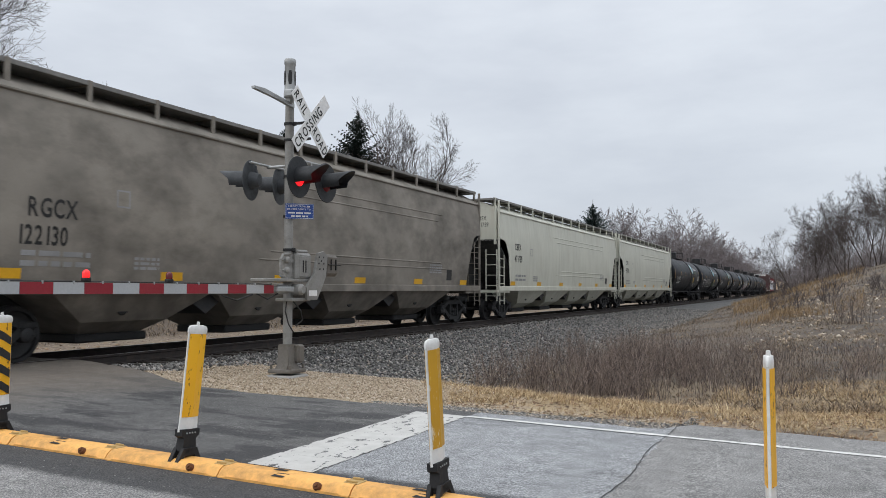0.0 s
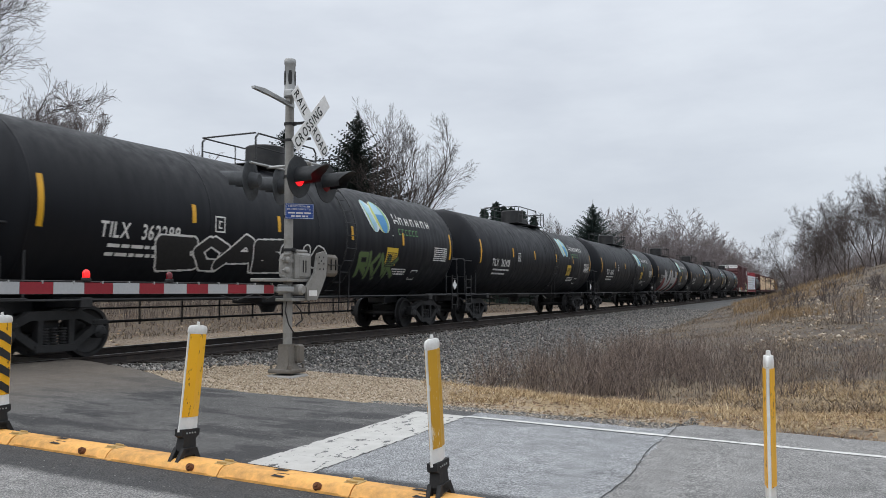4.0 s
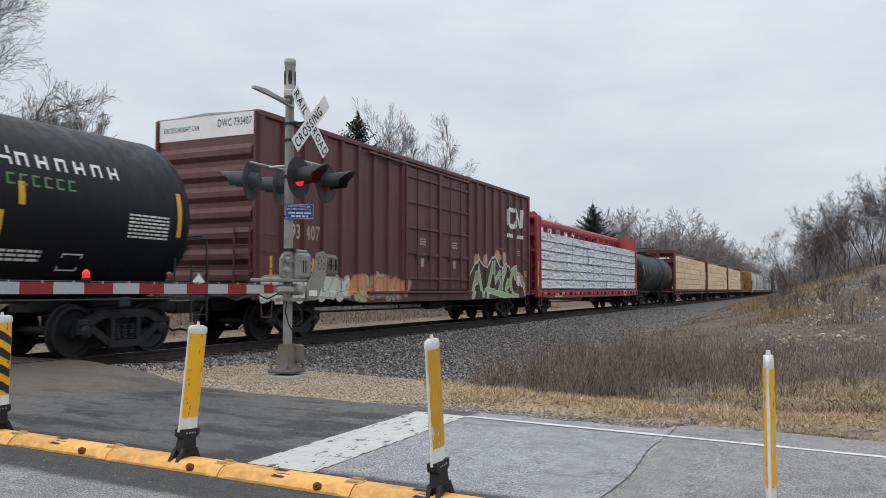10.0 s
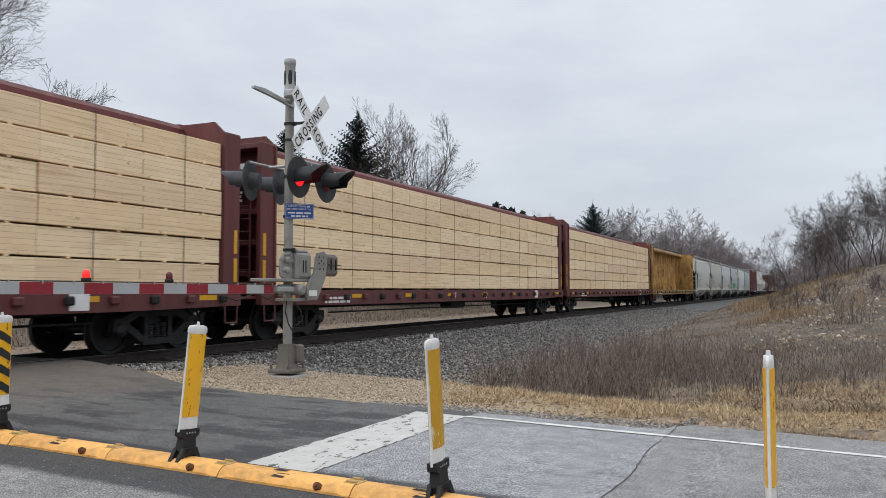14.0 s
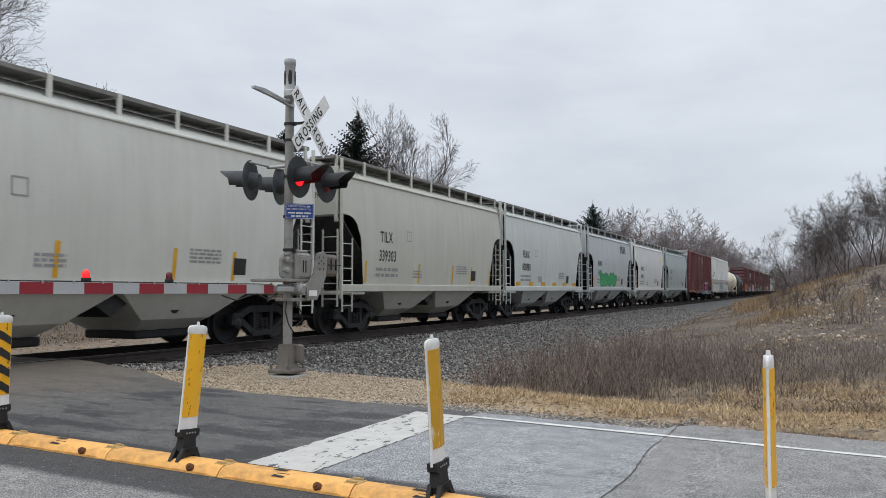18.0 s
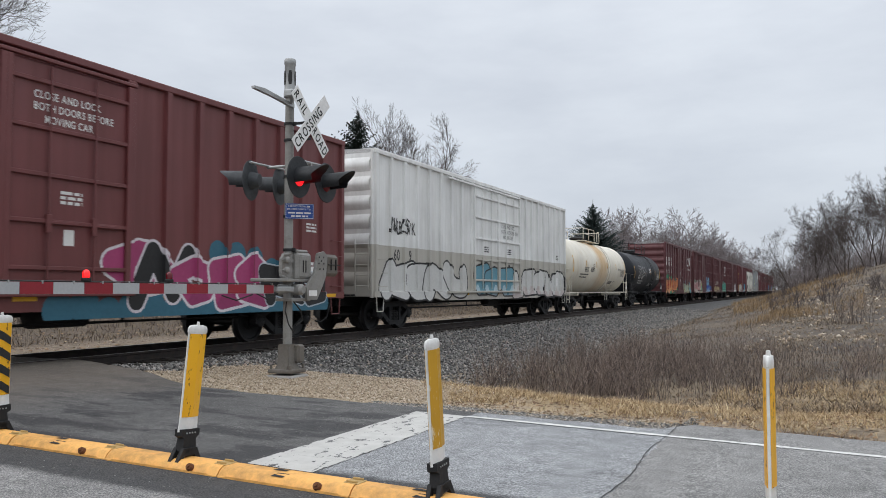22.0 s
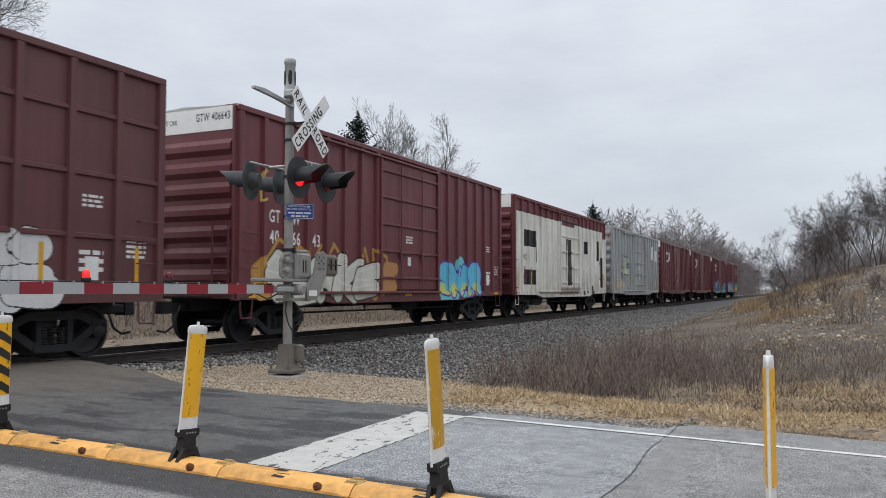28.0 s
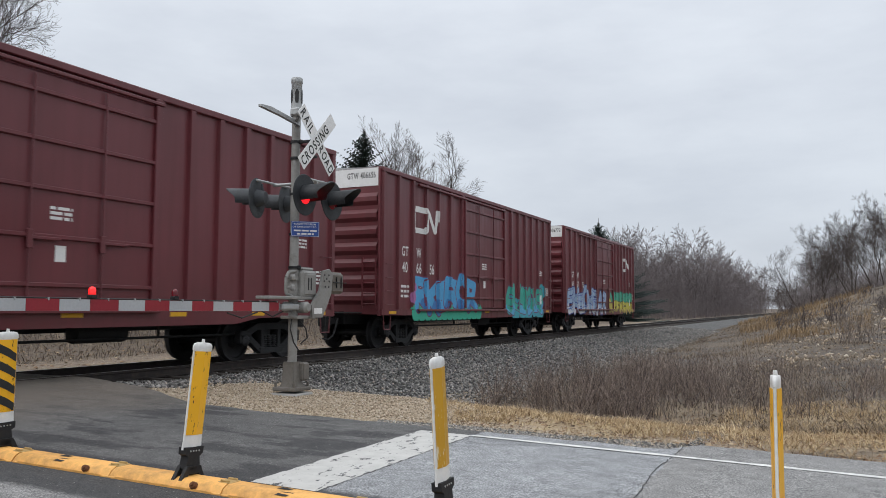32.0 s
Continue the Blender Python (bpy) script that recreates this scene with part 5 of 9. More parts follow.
    def surf(y, z):
        """How far out the side lies at (y, z): sill, door, posts or sheet."""
        if z < low + 0.045:
            return half + 0.066
        if d0 - 0.11 < y < d1 + 0.11:
            return half + (0.081 if d0 < y < d1 else 0.096)
        near_ = min(abs(y - q) for q in ys)
        return half + 0.006 + 0.075 * min(1.0, max(0.0, (0.08 - near_) / 0.02))

    SURF[root.name] = surf
    running_gear(root, h - 1.95, h)
    return root, h


def hopper(n, f, mat, label, bays, marks, ink=INK, side_top=4.22, top=4.75, slope=2.1, cut=1.0, bulge=1.60, strips=True, big=None, sill_mat=None, name="covered_hopper"):
    root, h = new_car("covered_hopper", n, f, label, "hopper car")
    low = 1.30

    def prof(z):
        """Half width of the rounded side at height z."""
        t = (z - low) / (side_top - low)
        return bulge - 0.10 + 0.10 * math.sin(min(1, max(0, t)) * math.pi * 0.95) - 0.06 * t

    nz, ny = 12, 44
    zs_end = 3.15
    g = Geo()
    ysn = [-h + 2 * h * (0.5 - 0.5 * math.cos(math.pi * i / ny)) for i in range(ny + 1)]
    for s in (1, -1):
        v = []
        for y in ysn:
            d = h - abs(y)
            zl = low if d >= cut else low + (zs_end - low) * max(0.0, 1 - (d / cut) ** 3.2) ** 0.3
            for k in range(nz + 1):
                z = zl + (side_top - zl) * k / nz
                v.append((s * prof(z), y, z))
        m = nz + 1
        g.add(v, [(j * m + k, j * m + k + 1, (j + 1) * m + k + 1, (j + 1) * m + k) for j in range(ny) for k in range(nz)])
    part("body", g, mat, root, "rounded steel body side", smooth=40)
    # roof, ends and slope sheets
    rt = prof(side_top)
    prof_roof = [(-rt - 0.02, side_top - 0.02), (-rt + 0.10, side_top + 0.10), (-0.8, side_top + 0.38), (0, side_top + 0.40), (0.8, side_top + 0.38), (rt - 0.10, side_top + 0.10), (rt + 0.02, side_top - 0.02)]
    part("roof", Geo().slab(prof_roof, -h, h, "y"), mat, root, smooth=40)
    if bays == 4:
        for z, y0, y1 in ((3.62, -3.0, h - 3.2), (3.40, -2.4, h - 3.6), (2.05, -2.2, h - 3.4), (1.86, -2.6, h - 3.0)):
            part("weld_seam", Geo().add([(prof(z + dz) + dx, y, z + dz) for y in (y0, y1) for dz, dx in ((-0.022, -0.002), (-0.008, 0.014), (0.008, 0.014), (0.022, -0.002))], [(0, 1, 5, 4), (1, 2, 6, 5), (2, 3, 7, 6)]), mat, root, smooth=0)
    part("eave_seam", Geo().box(rt - 0.01, rt + 0.045, -h, h, side_top - 0.055, side_top - 0.005, 0.012), mat, root)
    for s in (-1, 1):
        a, b = sorted((s * h, s * (h - 0.03)))
        part("end_sheet", Geo().box(-rt + 0.03, rt - 0.03, a, b, zs_end - 0.05, side_top + 0.2, 0.01), mat, root)
        # slope sheet and webs carry the shade of the cutout in their colour
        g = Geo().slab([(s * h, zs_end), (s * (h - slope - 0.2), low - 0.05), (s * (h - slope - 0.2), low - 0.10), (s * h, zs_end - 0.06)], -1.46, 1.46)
        part("slope_sheet", g, UNDERSHADE, root, smooth=0)
        # the web at -1.32 is added to block light through the far cutout
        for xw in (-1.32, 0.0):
            part("shade_bulkhead_web", Geo().slab([(s * (h - 0.05), 1.15), (s * (h - 0.05), zs_end), (s * (h - slope), 1.25)], xw - 0.03, xw + 0.03), UNDERSHADE, root, smooth=0)
        for x in (-1.35, -0.45, 0.45, 1.35):
            part("end_post", Geo().box(x - 0.05, x + 0.05, min(s * (h - 0.04), s * (h + 0.05)), max(s * (h - 0.04), s * (h + 0.05)), 2.95, side_top + 0.12, 0.012), mat, root)
        part("end_platform", Geo().box(-1.5, 1.5, min(s * (h - 1.2), s * (h + 0.12)), max(s * (h - 1.2), s * (h + 0.12)), 1.06, 1.16, 0.015), sill_mat or mat, root)
        y0, y1 = sorted((s * (h - 0.02), s * (h - 0.50)))
        part("side_ladder", rungs(1.52, y0, y1, 0.62, 2.55 if s < 0 else 2.9, 6), mat, root)
        part("corner_ladder_post", Geo().box(1.46, 1.54, s * h - 0.03, s * h + 0.03, 0.95, side_top + 0.4, 0.01), mat, root)
        part("end_ladder", rungs(s * (h + 0.10), 1.0, 1.45, 0.75, 2.75, 5, across="x"), mat, root)
        part("brake_cylinder", Geo().lathe([(-0.25, 0.03), (-0.22, 0.13), (0.22, 0.13), (0.25, 0.03)], (-0.6, s * (h - 0.7), 1.5), "x", 12), IRON, root)
    # running boards of grating on brackets, one on each side of the hatches
    for e in (1, -1):
        part("running_board", Geo().box(*sorted((e * (rt - 0.86), e * (rt - 0.14))), -h - 0.1, h + 0.1, top - 0.035, top + 0.005, 0.006), GRATING, root, "grey grating walkway", smooth=0)
        part("board_lip", Geo().box(*sorted((e * (rt - 0.15), e * (rt - 0.12))), -h - 0.1, h + 0.1, top - 0.06, top + 0.02, 0.005), GRATING, root, smooth=0)
    for e in (1, -1):
        part("end_board", Geo().box(-rt + 0.14, rt - 0.14, *sorted((e * (h - 0.5), e * (h + 0.1))), top - 0.075, top - 0.04, 0.006), GRATING, root, smooth=0)
    c = max(6, round(h * 2 / 1.5))
    for i in range(c + 1):
        y = -h + 0.05 + (2 * h - 0.1) * i / c
        part("walkway_bracket", Geo().box(rt - 0.16, rt - 0.11, y - 0.05, y + 0.05, side_top + 0.05, top + 0.03, 0.008).box(0.6, rt - 0.12, y - 0.01, y + 0.01, top - 0.06, top - 0.035), mat, root, smooth=0)
    part("hatch", Geo().box(-0.35, 0.35, -h + 0.8, h - 0.8, side_top + 0.38, side_top + 0.50, 0.04), mat, root)
    # side sill and pockets
    for s in (1, -1):
        part("side_sill", Geo().box(*sorted((s * 1.44, s * 1.545)), -h, h, 1.14, 1.33, 0.012), sill_mat or mat, root)
    span = (2 * h - 2 * slope - 0.5) / bays
    for i in range(bays):
        c0 = -h + slope + 0.25 + span * (i + 0.5)
        hw = span * 0.5
        v = []
        for z, wy, wx in ((1.15, hw * 0.98, 1.44), (0.62, hw * 0.52, 1.05), (0.38, hw * 0.36, 0.62)):
            v += [(-wx, c0 - wy, z), (wx, c0 - wy, z), (wx, c0 + wy, z), (-wx, c0 + wy, z)]
        pk = part("hopper_bay", Geo().add(v, [(k * 4 + j, k * 4 + (j + 1) % 4, (k + 1) * 4 + (j + 1) % 4, (k + 1) * 4 + j) for k in (0, 1) for j in range(4)] + [(8, 9, 10, 11)]), mat, root, "sloping hopper bay", smooth=0)
        part("outlet_gate", Geo().box(-0.65, 0.75, c0 - hw * 0.42, c0 + hw * 0.42, 0.24, 0.40, 0.03), IRON, pk)
        part("access_plate", Geo().lathe([(0.0, 0.14), (0.02, 0.13)], (1.16, c0 - hw * 0.1, 0.86), "x", 10), IRON, pk)
        # black wedge stands in for the shaded slope sheets between bays
        if i < bays - 1:
            part("bay_gap_shade", Geo().slab([(c0 + hw * 0.62, 1.14), (c0 + hw * 1.38, 1.14), (c0 + hw, 0.70)], -1.2, 1.2), BLACK, root, smooth=0)
    part("centre_sill", Geo().box(-0.2, 0.2, -h, h, 0.74, 1.1, 0.02), IRON, root)
    place = lambda u, q: (prof(q) + 0.006, u, q)
    for s, y, z, size in marks:
        g = Geo()
        text(g, s, -h + y, z, size, place, 0.72)
        part("lettering", g, ink, root, "stencilled reporting marks", smooth=0)
    g = Geo()
    bars(g, -h + 1.75, 1.72, 1.3, 0.085, place, 2, 1.9)
    bars(g, -h + 4.0, 1.72, 0.6, 0.05, place, 3, 1.7)
    bars(g, h - 4.2, 1.95, 0.9, 0.045, place, 4, 1.7)
    part("data_stencil", g, FADED, root, "small grey data stencils", smooth=0)
    part("inspection_label", Geo().add([place(u, q) for u, q in ((h - 2.9, 1.5), (h - 2.5, 1.5), (h - 2.5, 1.85), (h - 2.9, 1.85))], [(0, 1, 2, 3)]).add([(x + 0.003, y, z) for x, y, z in [place(u, q) for u, q in ((h - 2.86, 1.52), (h - 2.72, 1.52), (h - 2.72, 1.8), (h - 2.86, 1.8))]], [(0, 1, 2, 3)]), INK, root, "black inspection label", smooth=0)
    g = Geo()
    for q0, q1 in ((0, 0.03), (0.28, 0.31)):
        g.add([place(-h + 3.55, 2.62 + q0), place(-h + 3.85, 2.62 + q0), place(-h + 3.85, 2.62 + q1), place(-h + 3.55, 2.62 + q1)], [(0, 1, 2, 3)])
    for u in (3.55, 3.82):
        g.add([place(-h + u, 2.62), place(-h + u + 0.03, 2.62), place(-h + u + 0.03, 2.93), place(-h + u, 2.93)], [(0, 1, 2, 3)])
    part("square_stencil", g, FADED, root, "small square outline", smooth=0)
    g = Geo()
    text(g, marks[0][0], 0.55, side_top - 0.35, 0.16, lambda u, q: (u, -h - 0.004, q), 0.7)
    text(g, marks[1][0], 0.55, side_top - 0.60, 0.16, lambda u, q: (u, -h - 0.004, q), 0.7)
    part("end_lettering", g, ink, root, smooth=0)
    if strips:
        for y in (-h + cut + 0.2, -h + cut + 3.4, 1.2, h - cut - 1.9, h - cut - 0.15):
            v = [place(y - 0.05, 1.38), place(y + 0.05, 1.38), place(y + 0.07, 1.98), place(y - 0.03, 1.98)]
            part("reflector_strip", Geo().add(v, [(0, 1, 2, 3)]), REFLECT, root, "yellow reflective strip", smooth=0)
    else:
        for y in np.linspace(-h + cut + 0.5, h - cut - 0.5, 6):
            part("reflector_strip", Geo().add([place(y - 0.28, 1.36), place(y + 0.28, 1.36), place(y + 0.28, 1.52), place(y - 0.28, 1.52)], [(0, 1, 2, 3)]), REFLECT, root, "yellow reflective strip", smooth=0)
    SURF[root.name] = lambda y, z: prof(z) + 0.006
    running_gear(root, h - 1.35, h + 0.05)
    return root, h, prof


def tank(n, f, mat, label, r=1.60, cz=2.55, marks=(), ink=CHALK, rail_mat=None, logo=False, dome="box", handrail=None, crash=True):
    root, h = new_car("tank_car", n, f, label, "tank car")
    rail_mat = rail_mat or BLACK
    d = 0.62
    prof = [(-h + d * (1 - math.sin(a)), r * math.cos(a) + 0.001) for a in [math.pi / 2 * (1 - k / 8) for k in range(9)]]
    rings = prof + [(-h * 0.5, r), (0.0, r), (h * 0.5, r)] + [(-a, b) for a, b in reversed(prof)]
    body = part("tank_shell", Geo().lathe(rings, (0, 0, cz), "y", 56), mat, root, "welded tank barrel", smooth=50)
    for y in (-h + d, -h * 0.45, 0.02, h * 0.45, h - d):
        part("weld_seam", Geo().lathe([(-0.018, r), (-0.010, r + 0.006), (0.010, r + 0.006), (0.018, r)], (0, y, cz), "y", 56, False), mat, body, smooth=60)

    def place(u, q):
        return (math.sqrt(max(0.01, r * r - (q - cz) ** 2)) + 0.008, u, q)

    # stub sills, saddles and end platforms
    for s in (-1, 1):
        part("saddle", Geo().slab([(-1.0, cz - r * 0.72), (-0.55, 0.85), (0.55, 0.85), (1.0, cz - r * 0.72), (0.5, cz - r * 0.95), (-0.5, cz - r * 0.95)], *sorted((s * (h - 2.1), s * (h - 1.7))), "y"), mat, root)
        part("stub_sill", Geo().box(-0.3, 0.3, *sorted((s * (h - 2.9), s * (h + 0.35))), 0.78, 1.06, 0.02), BLACK, root)
        part("end_platform", Geo().box(-1.42, 1.42, *sorted((s * (h - 0.75), s * (h + 0.28))), 1.00, 1.06, 0.012), rail_mat, root)
        part("bolster_wing", Geo().box(-1.42, 1.42, *sorted((s * (h - 2.0), s * (h - 1.75))), 0.88, 1.06, 0.02), rail_mat, root)
        yy = s * (h + 0.22)
        part("end_railing", Geo().tube([(1.38, yy, 1.05), (1.38, yy, 2.20), (1.30, yy - s * 0.05, 2.28), (0.5, yy - s * 0.05, 2.28), (-1.30, yy - s * 0.05, 2.28), (-1.38, yy, 2.20), (-1.38, yy, 1.05)], 0.02, 6).tube([(1.38, yy, 1.65), (-1.38, yy, 1.65)], 0.014, 5), rail_mat, root)
        part("side_railing", Geo().tube([(1.40, s * (h + 0.22), 2.22), (1.40, s * (h - 0.55), 2.22), (1.40, s * (h - 0.68), 2.1), (1.40, s * (h - 0.68), 1.05)], 0.02, 6), rail_mat, root)
        part("side_ladder", rungs(1.42, *sorted((s * (h + 0.2), s * (h - 0.25))), 0.55, 1.7, 4), rail_mat, root)
    for s in (1, -1):
        part("walkway_rail", Geo().tube([(s * 1.40, -h + 0.1, 1.02), (s * 1.40, h - 0.1, 1.02)], 0.022, 6), rail_mat, root)
    g = Geo().tube([(-0.9, -h + 2.6, 0.52), (-0.9, h - 2.6, 0.52)], 0.028, 6).tube([(-0.9, -h + 2.6, 0.80), (-0.9, h - 2.6, 0.80)], 0.022, 6)
    for k in range(10):
        y = -h + 2.7 + (2 * h - 5.4) * k / 9
        g.tube([(-0.9, y, 0.44), (-0.9, y, 1.05)], 0.025, 5)
    part("brake_rigging", g, IRON, root)
    part("bottom_outlet", Geo().lathe([(0.0, 0.16), (0.15, 0.22), (0.28, 0.42), (0.42, 0.45)], (0, 0.1, cz - r - 0.32), "z", 14).box(-0.5, 0.5, -0.7, 0.9, cz - r - 0.1, cz - r + 0.08, 0.05), BLACK, root)
    # top platform, manway housing and railings
    zt = cz + r
    for b_ in ((-0.80, 0.80, -2.0, -1.2), (-0.80, 0.80, 0.2, 1.6), (0.62, 0.80, -1.2, 0.2), (-0.80, -0.62, -1.2, 0.2)):
        part("top_platform", Geo().box(*b_, zt - 0.01, zt + 0.02, 0.008), rail_mat, root, at=(0, 0.55, 0))
    if dome == "box":
        part("valve_housing", Geo().lathe([(0.0, 0.50), (0.55, 0.50), (0.58, 0.46)], (0, -0.6, zt + 0.06), "z", 20).box(-0.35, 0.35, -0.3, 0.5, zt + 0.05, zt + 0.35, 0.04), rail_mat, root, at=(0, 0.55, 0), smooth=40)
    else:
        part("manway", Geo().lathe([(0.0, 0.42), (0.16, 0.42), (0.17, 0.5), (0.24, 0.5), (0.28, 0.3)], (0, -0.3, zt), "z", 18).cyl((0.2, 0.5, zt), (0.2, 0.5, zt + 0.4), 0.07, n=8).cyl((-0.2, 0.7, zt), (-0.2, 0.7, zt + 0.3), 0.09, n=8).box(-0.3, 0.3, -0.1, 0.1, zt + 0.26, zt + 0.36, 0.03), IRON, root, at=(0, 0.55, 0))
    for s in (1, -1):
        pts = [(s * 0.80, -2.0, zt + 0.06), (s * 0.80, -2.0, zt + 0.6), (s * 0.80, -1.9, zt + 0.7), (s * 0.80, 0.35, zt + 0.7), (s * 0.80, 0.45, zt + 0.6), (s * 0.80, 0.45, zt + 0.06)]
        part("top_railing", Geo().tube(pts, 0.022, 6).tube([(s * 0.80, -2.0, zt + 0.38), (s * 0.80, 0.45, zt + 0.38)], 0.016, 5).tube([(s * 0.80, -0.8, zt + 0.06), (s * 0.80, -0.8, zt + 0.7)], 0.016, 5), handrail or rail_mat, root, at=(0, 0.55, 0))
        part("top_railing", Geo().tube([(s * 0.80, 1.1, zt + 0.06), (s * 0.80, 1.1, zt + 0.58), (s * 0.80, 1.2, zt + 0.66), (s * 0.80, 1.55, zt + 0.66), (s * 0.80, 1.6, zt + 0.06)], 0.02, 6), handrail or rail_mat, root, at=(0, 0.55, 0))
    part("cross_railing", Geo().tube([(0.80, -2.0, zt + 0.7), (-0.80, -2.0, zt + 0.7)], 0.02, 6).tube([(0.80, 1.6, zt + 0.62), (-0.80, 1.6, zt + 0.62)], 0.02, 6), handrail or rail_mat, root, at=(0, 0.55, 0))
    # ladder up the side
    g = Geo()
    for k in range(11):
        a = -0.95 + 1.95 * k / 10
        x, z = (r + 0.10) * math.cos(a), cz + (r + 0.10) * math.sin(a)
        g.cyl((x, 1.15, z), (x, 1.60, z), 0.013, n=5)
        if k < 10:
            b = -0.95 + 1.95 * (k + 1) / 10
            for y in (1.15, 1.60):
                g.cyl((x, y, z), ((r + 0.10) * math.cos(b), y, cz + (r + 0.10) * math.sin(b)), 0.018, n=5)
    g.tube([(r * 0.92, 1.15, cz - r * 0.55), (r * 0.90, 1.15, 0.6)], 0.018, 5).tube([(r * 0.92, 1.60, cz - r * 0.55), (r * 0.90, 1.60, 0.6)], 0.018, 5)
    part("side_ladder", g, handrail or rail_mat, root, smooth=50)
    for s, y, z, size in marks:
        g = Geo()
        text(g, s, -h + y, z, size, place, 0.74)
        part("lettering", g, ink, root, "stencilled reporting marks", smooth=0)
    g = Geo()
    below = marks[0][2] - 0.17 if marks else cz - 0.42
    bars(g, -h + 2.2, below, 1.7, 0.06, place, 1)
    bars(g, -h + 2.2, below - 0.15, 1.4, 0.06, place, 1)
    bars(g, h - 2.0, cz - 0.05, 0.95, 0.034, place, 7, 1.9)
    bars(g, h - 4.6, cz - 0.78, 1.0, 0.04, place, 3, 1.7)
    part("data_stencil", g, ink, root, "small data stencils", smooth=0)
    g = Geo()
    for u0, u1, q0, q1 in ((0, 0.3, 0, 0.03), (0, 0.3, 0.3, 0.33), (0, 0.03, 0, 0.33), (0.27, 0.3, 0, 0.33), (0.1, 0.2, 0.08, 0.11), (0.1, 0.13, 0.08, 0.24), (0.1, 0.2, 0.21, 0.24)):
        g.add([place(-h + 4.8 + u0, cz - 0.2 + q0), place(-h + 4.8 + u1, cz - 0.2 + q0), place(-h + 4.8 + u1, cz - 0.2 + q1), place(-h + 4.8 + u0, cz - 0.2 + q1)], [(0, 1, 2, 3)])
    for u0, u1, q0, q1 in ((-0.2, 0.2, 0, 0.025), (-0.2, 0.2, 0.26, 0.285), (-0.2, -0.175, 0, 0.285), (0.175, 0.2, 0, 0.285)):
        g.add([place(h - 3.0 + u0, cz - 1.05 + q0), place(h - 3.0 + u1, cz - 1.05 + q0), place(h - 3.0 + u1, cz - 1.05 + q1), place(h - 3.0 + u0, cz - 1.05 + q1)], [(0, 1, 2, 3)])
    part("square_stencil", g, ink, root, "small square outline", smooth=0)
    tall = [(-h + 0.80, 0.42), (h - 0.78, 0.42)]
    short = [(-h + 2 * h * k / 6, 0.18) for k in (1.48, 2.44, 3.55, 4.55)]
    for y, dz in tall + short:
        g = Geo()
        c0 = cz + (0.05 if dz > 0.3 else 0.12)
        for k in range(6):
            q0, q1 = c0 - dz + 2 * dz * k / 6, c0 - dz + 2 * dz * (k + 1) / 6
            g.add([place(y - 0.055, q0), place(y + 0.055, q0), place(y + 0.055, q1), place(y - 0.055, q1)], [(0, 1, 2, 3)])
        part("reflector_strip", g, REFLECT, root, "yellow reflective strip", smooth=0)
    part("flame_placard", Geo().slab([(-0.17, 0), (0, -0.17), (0.17, 0), (0, 0.17)], 0, 0.006), WHITE, root, "white and red diamond placard", at=(1.43, h - 0.05, 1.35), smooth=0)
    SURF[root.name] = lambda y, z: place(y, z)[0] + 0.002
    if logo:
        y0, z0 = h - 5.45, cz + 0.68
        lg = part("emblem_bar", Geo().add([place(y0 + 0.72, z0 - 0.50), place(y0 + 0.77, z0 - 0.50), place(y0 + 0.53, z0 + 0.46), place(y0 + 0.50, z0 + 0.46)], [(0, 1, 2, 3)]), CHALK, root, "thin slanting white bar", smooth=0)

        def leaves(put_):
            for cy, w_, tones in ((-0.30, 0.30, ((-1, (0.62, 0.70, 0.72)), (-0.72, (0.34, 0.50, 0.20)), (-0.45, (0.30, 0.52, 0.66)), (0.45, (0.66, 0.72, 0.70)))), (0.20, 0.42, ((-1, (0.66, 0.72, 0.70)), (-0.86, (0.52, 0.58, 0.16)), (-0.52, (0.06, 0.26, 0.52)), (0.62, (0.30, 0.48, 0.18)), (0.88, (0.66, 0.72, 0.70))))):
                v_ = (put_.Z - z0) / 0.45
                half_ = w_ * np.sqrt(np.clip(1 - v_ * v_, 0, 1))
                u_ = (put_.Y - y0 - cy + 0.20 * v_ * 0.45) / (half_ + 1e-6)
                for lo, c in tones:
                    put_.idx[(np.abs(v_) < 1) & (np.abs(u_) <= 1) & (u_ >= lo)] = put_.tone(c)
                put_.idx[(np.abs(v_) < 1) & (np.abs(u_) <= 0.55) & (v_ > 0.15)] = put_.tone((0.36, 0.58, 0.70))
        sprayed(root, (y0 - 0.75, y0 + 0.75, z0 - 0.5, z0 + 0.5), [leaves], 0.014, "emblem", "blue and green leaf emblem")
        for k in range(7):
            g = Geo()
            w_ = 0.27 if k == 0 else 0.20
            hh = 0.30 if k == 0 else 0.22
            u = y0 + 0.97 + k * 0.353
            for a, b, c0, c1 in ((0, 0.05, 0, hh), (w_ - 0.04, w_, 0, hh), (0.05, w_ - 0.04, hh - 0.05, hh) if k % 2 else (0.05, w_ - 0.04, 0.08, 0.13)):
                g.add([place(u + a, cz + 0.55 + c0), place(u + b, cz + 0.55 + c0), place(u + b, cz + 0.55 + c1), place(u + a, cz + 0.55 + c1)], [(0, 1, 2, 3)])
            part("brand_bar", g, CHALK, lg, "white owner lettering as plain shapes", smooth=0)
        for k in range(6):
            g = Geo()
            u = y0 + 1.1 + k * 0.22
            for a, b, c0, c1 in ((0, 0.03, 0, 0.18), (0.03, 0.13, 0, 0.03), (0.03, 0.13, 0.15, 0.18)):
                g.add([place(u + a, cz + 0.24 + c0), place(u + b, cz + 0.24 + c0), place(u + b, cz + 0.24 + c1), place(u + a, cz + 0.24 + c1)], [(0, 1, 2, 3)])
            part("brand_bar", g, GREENINK, lg, "green owner lettering as plain shapes", smooth=0)
        g = Geo()
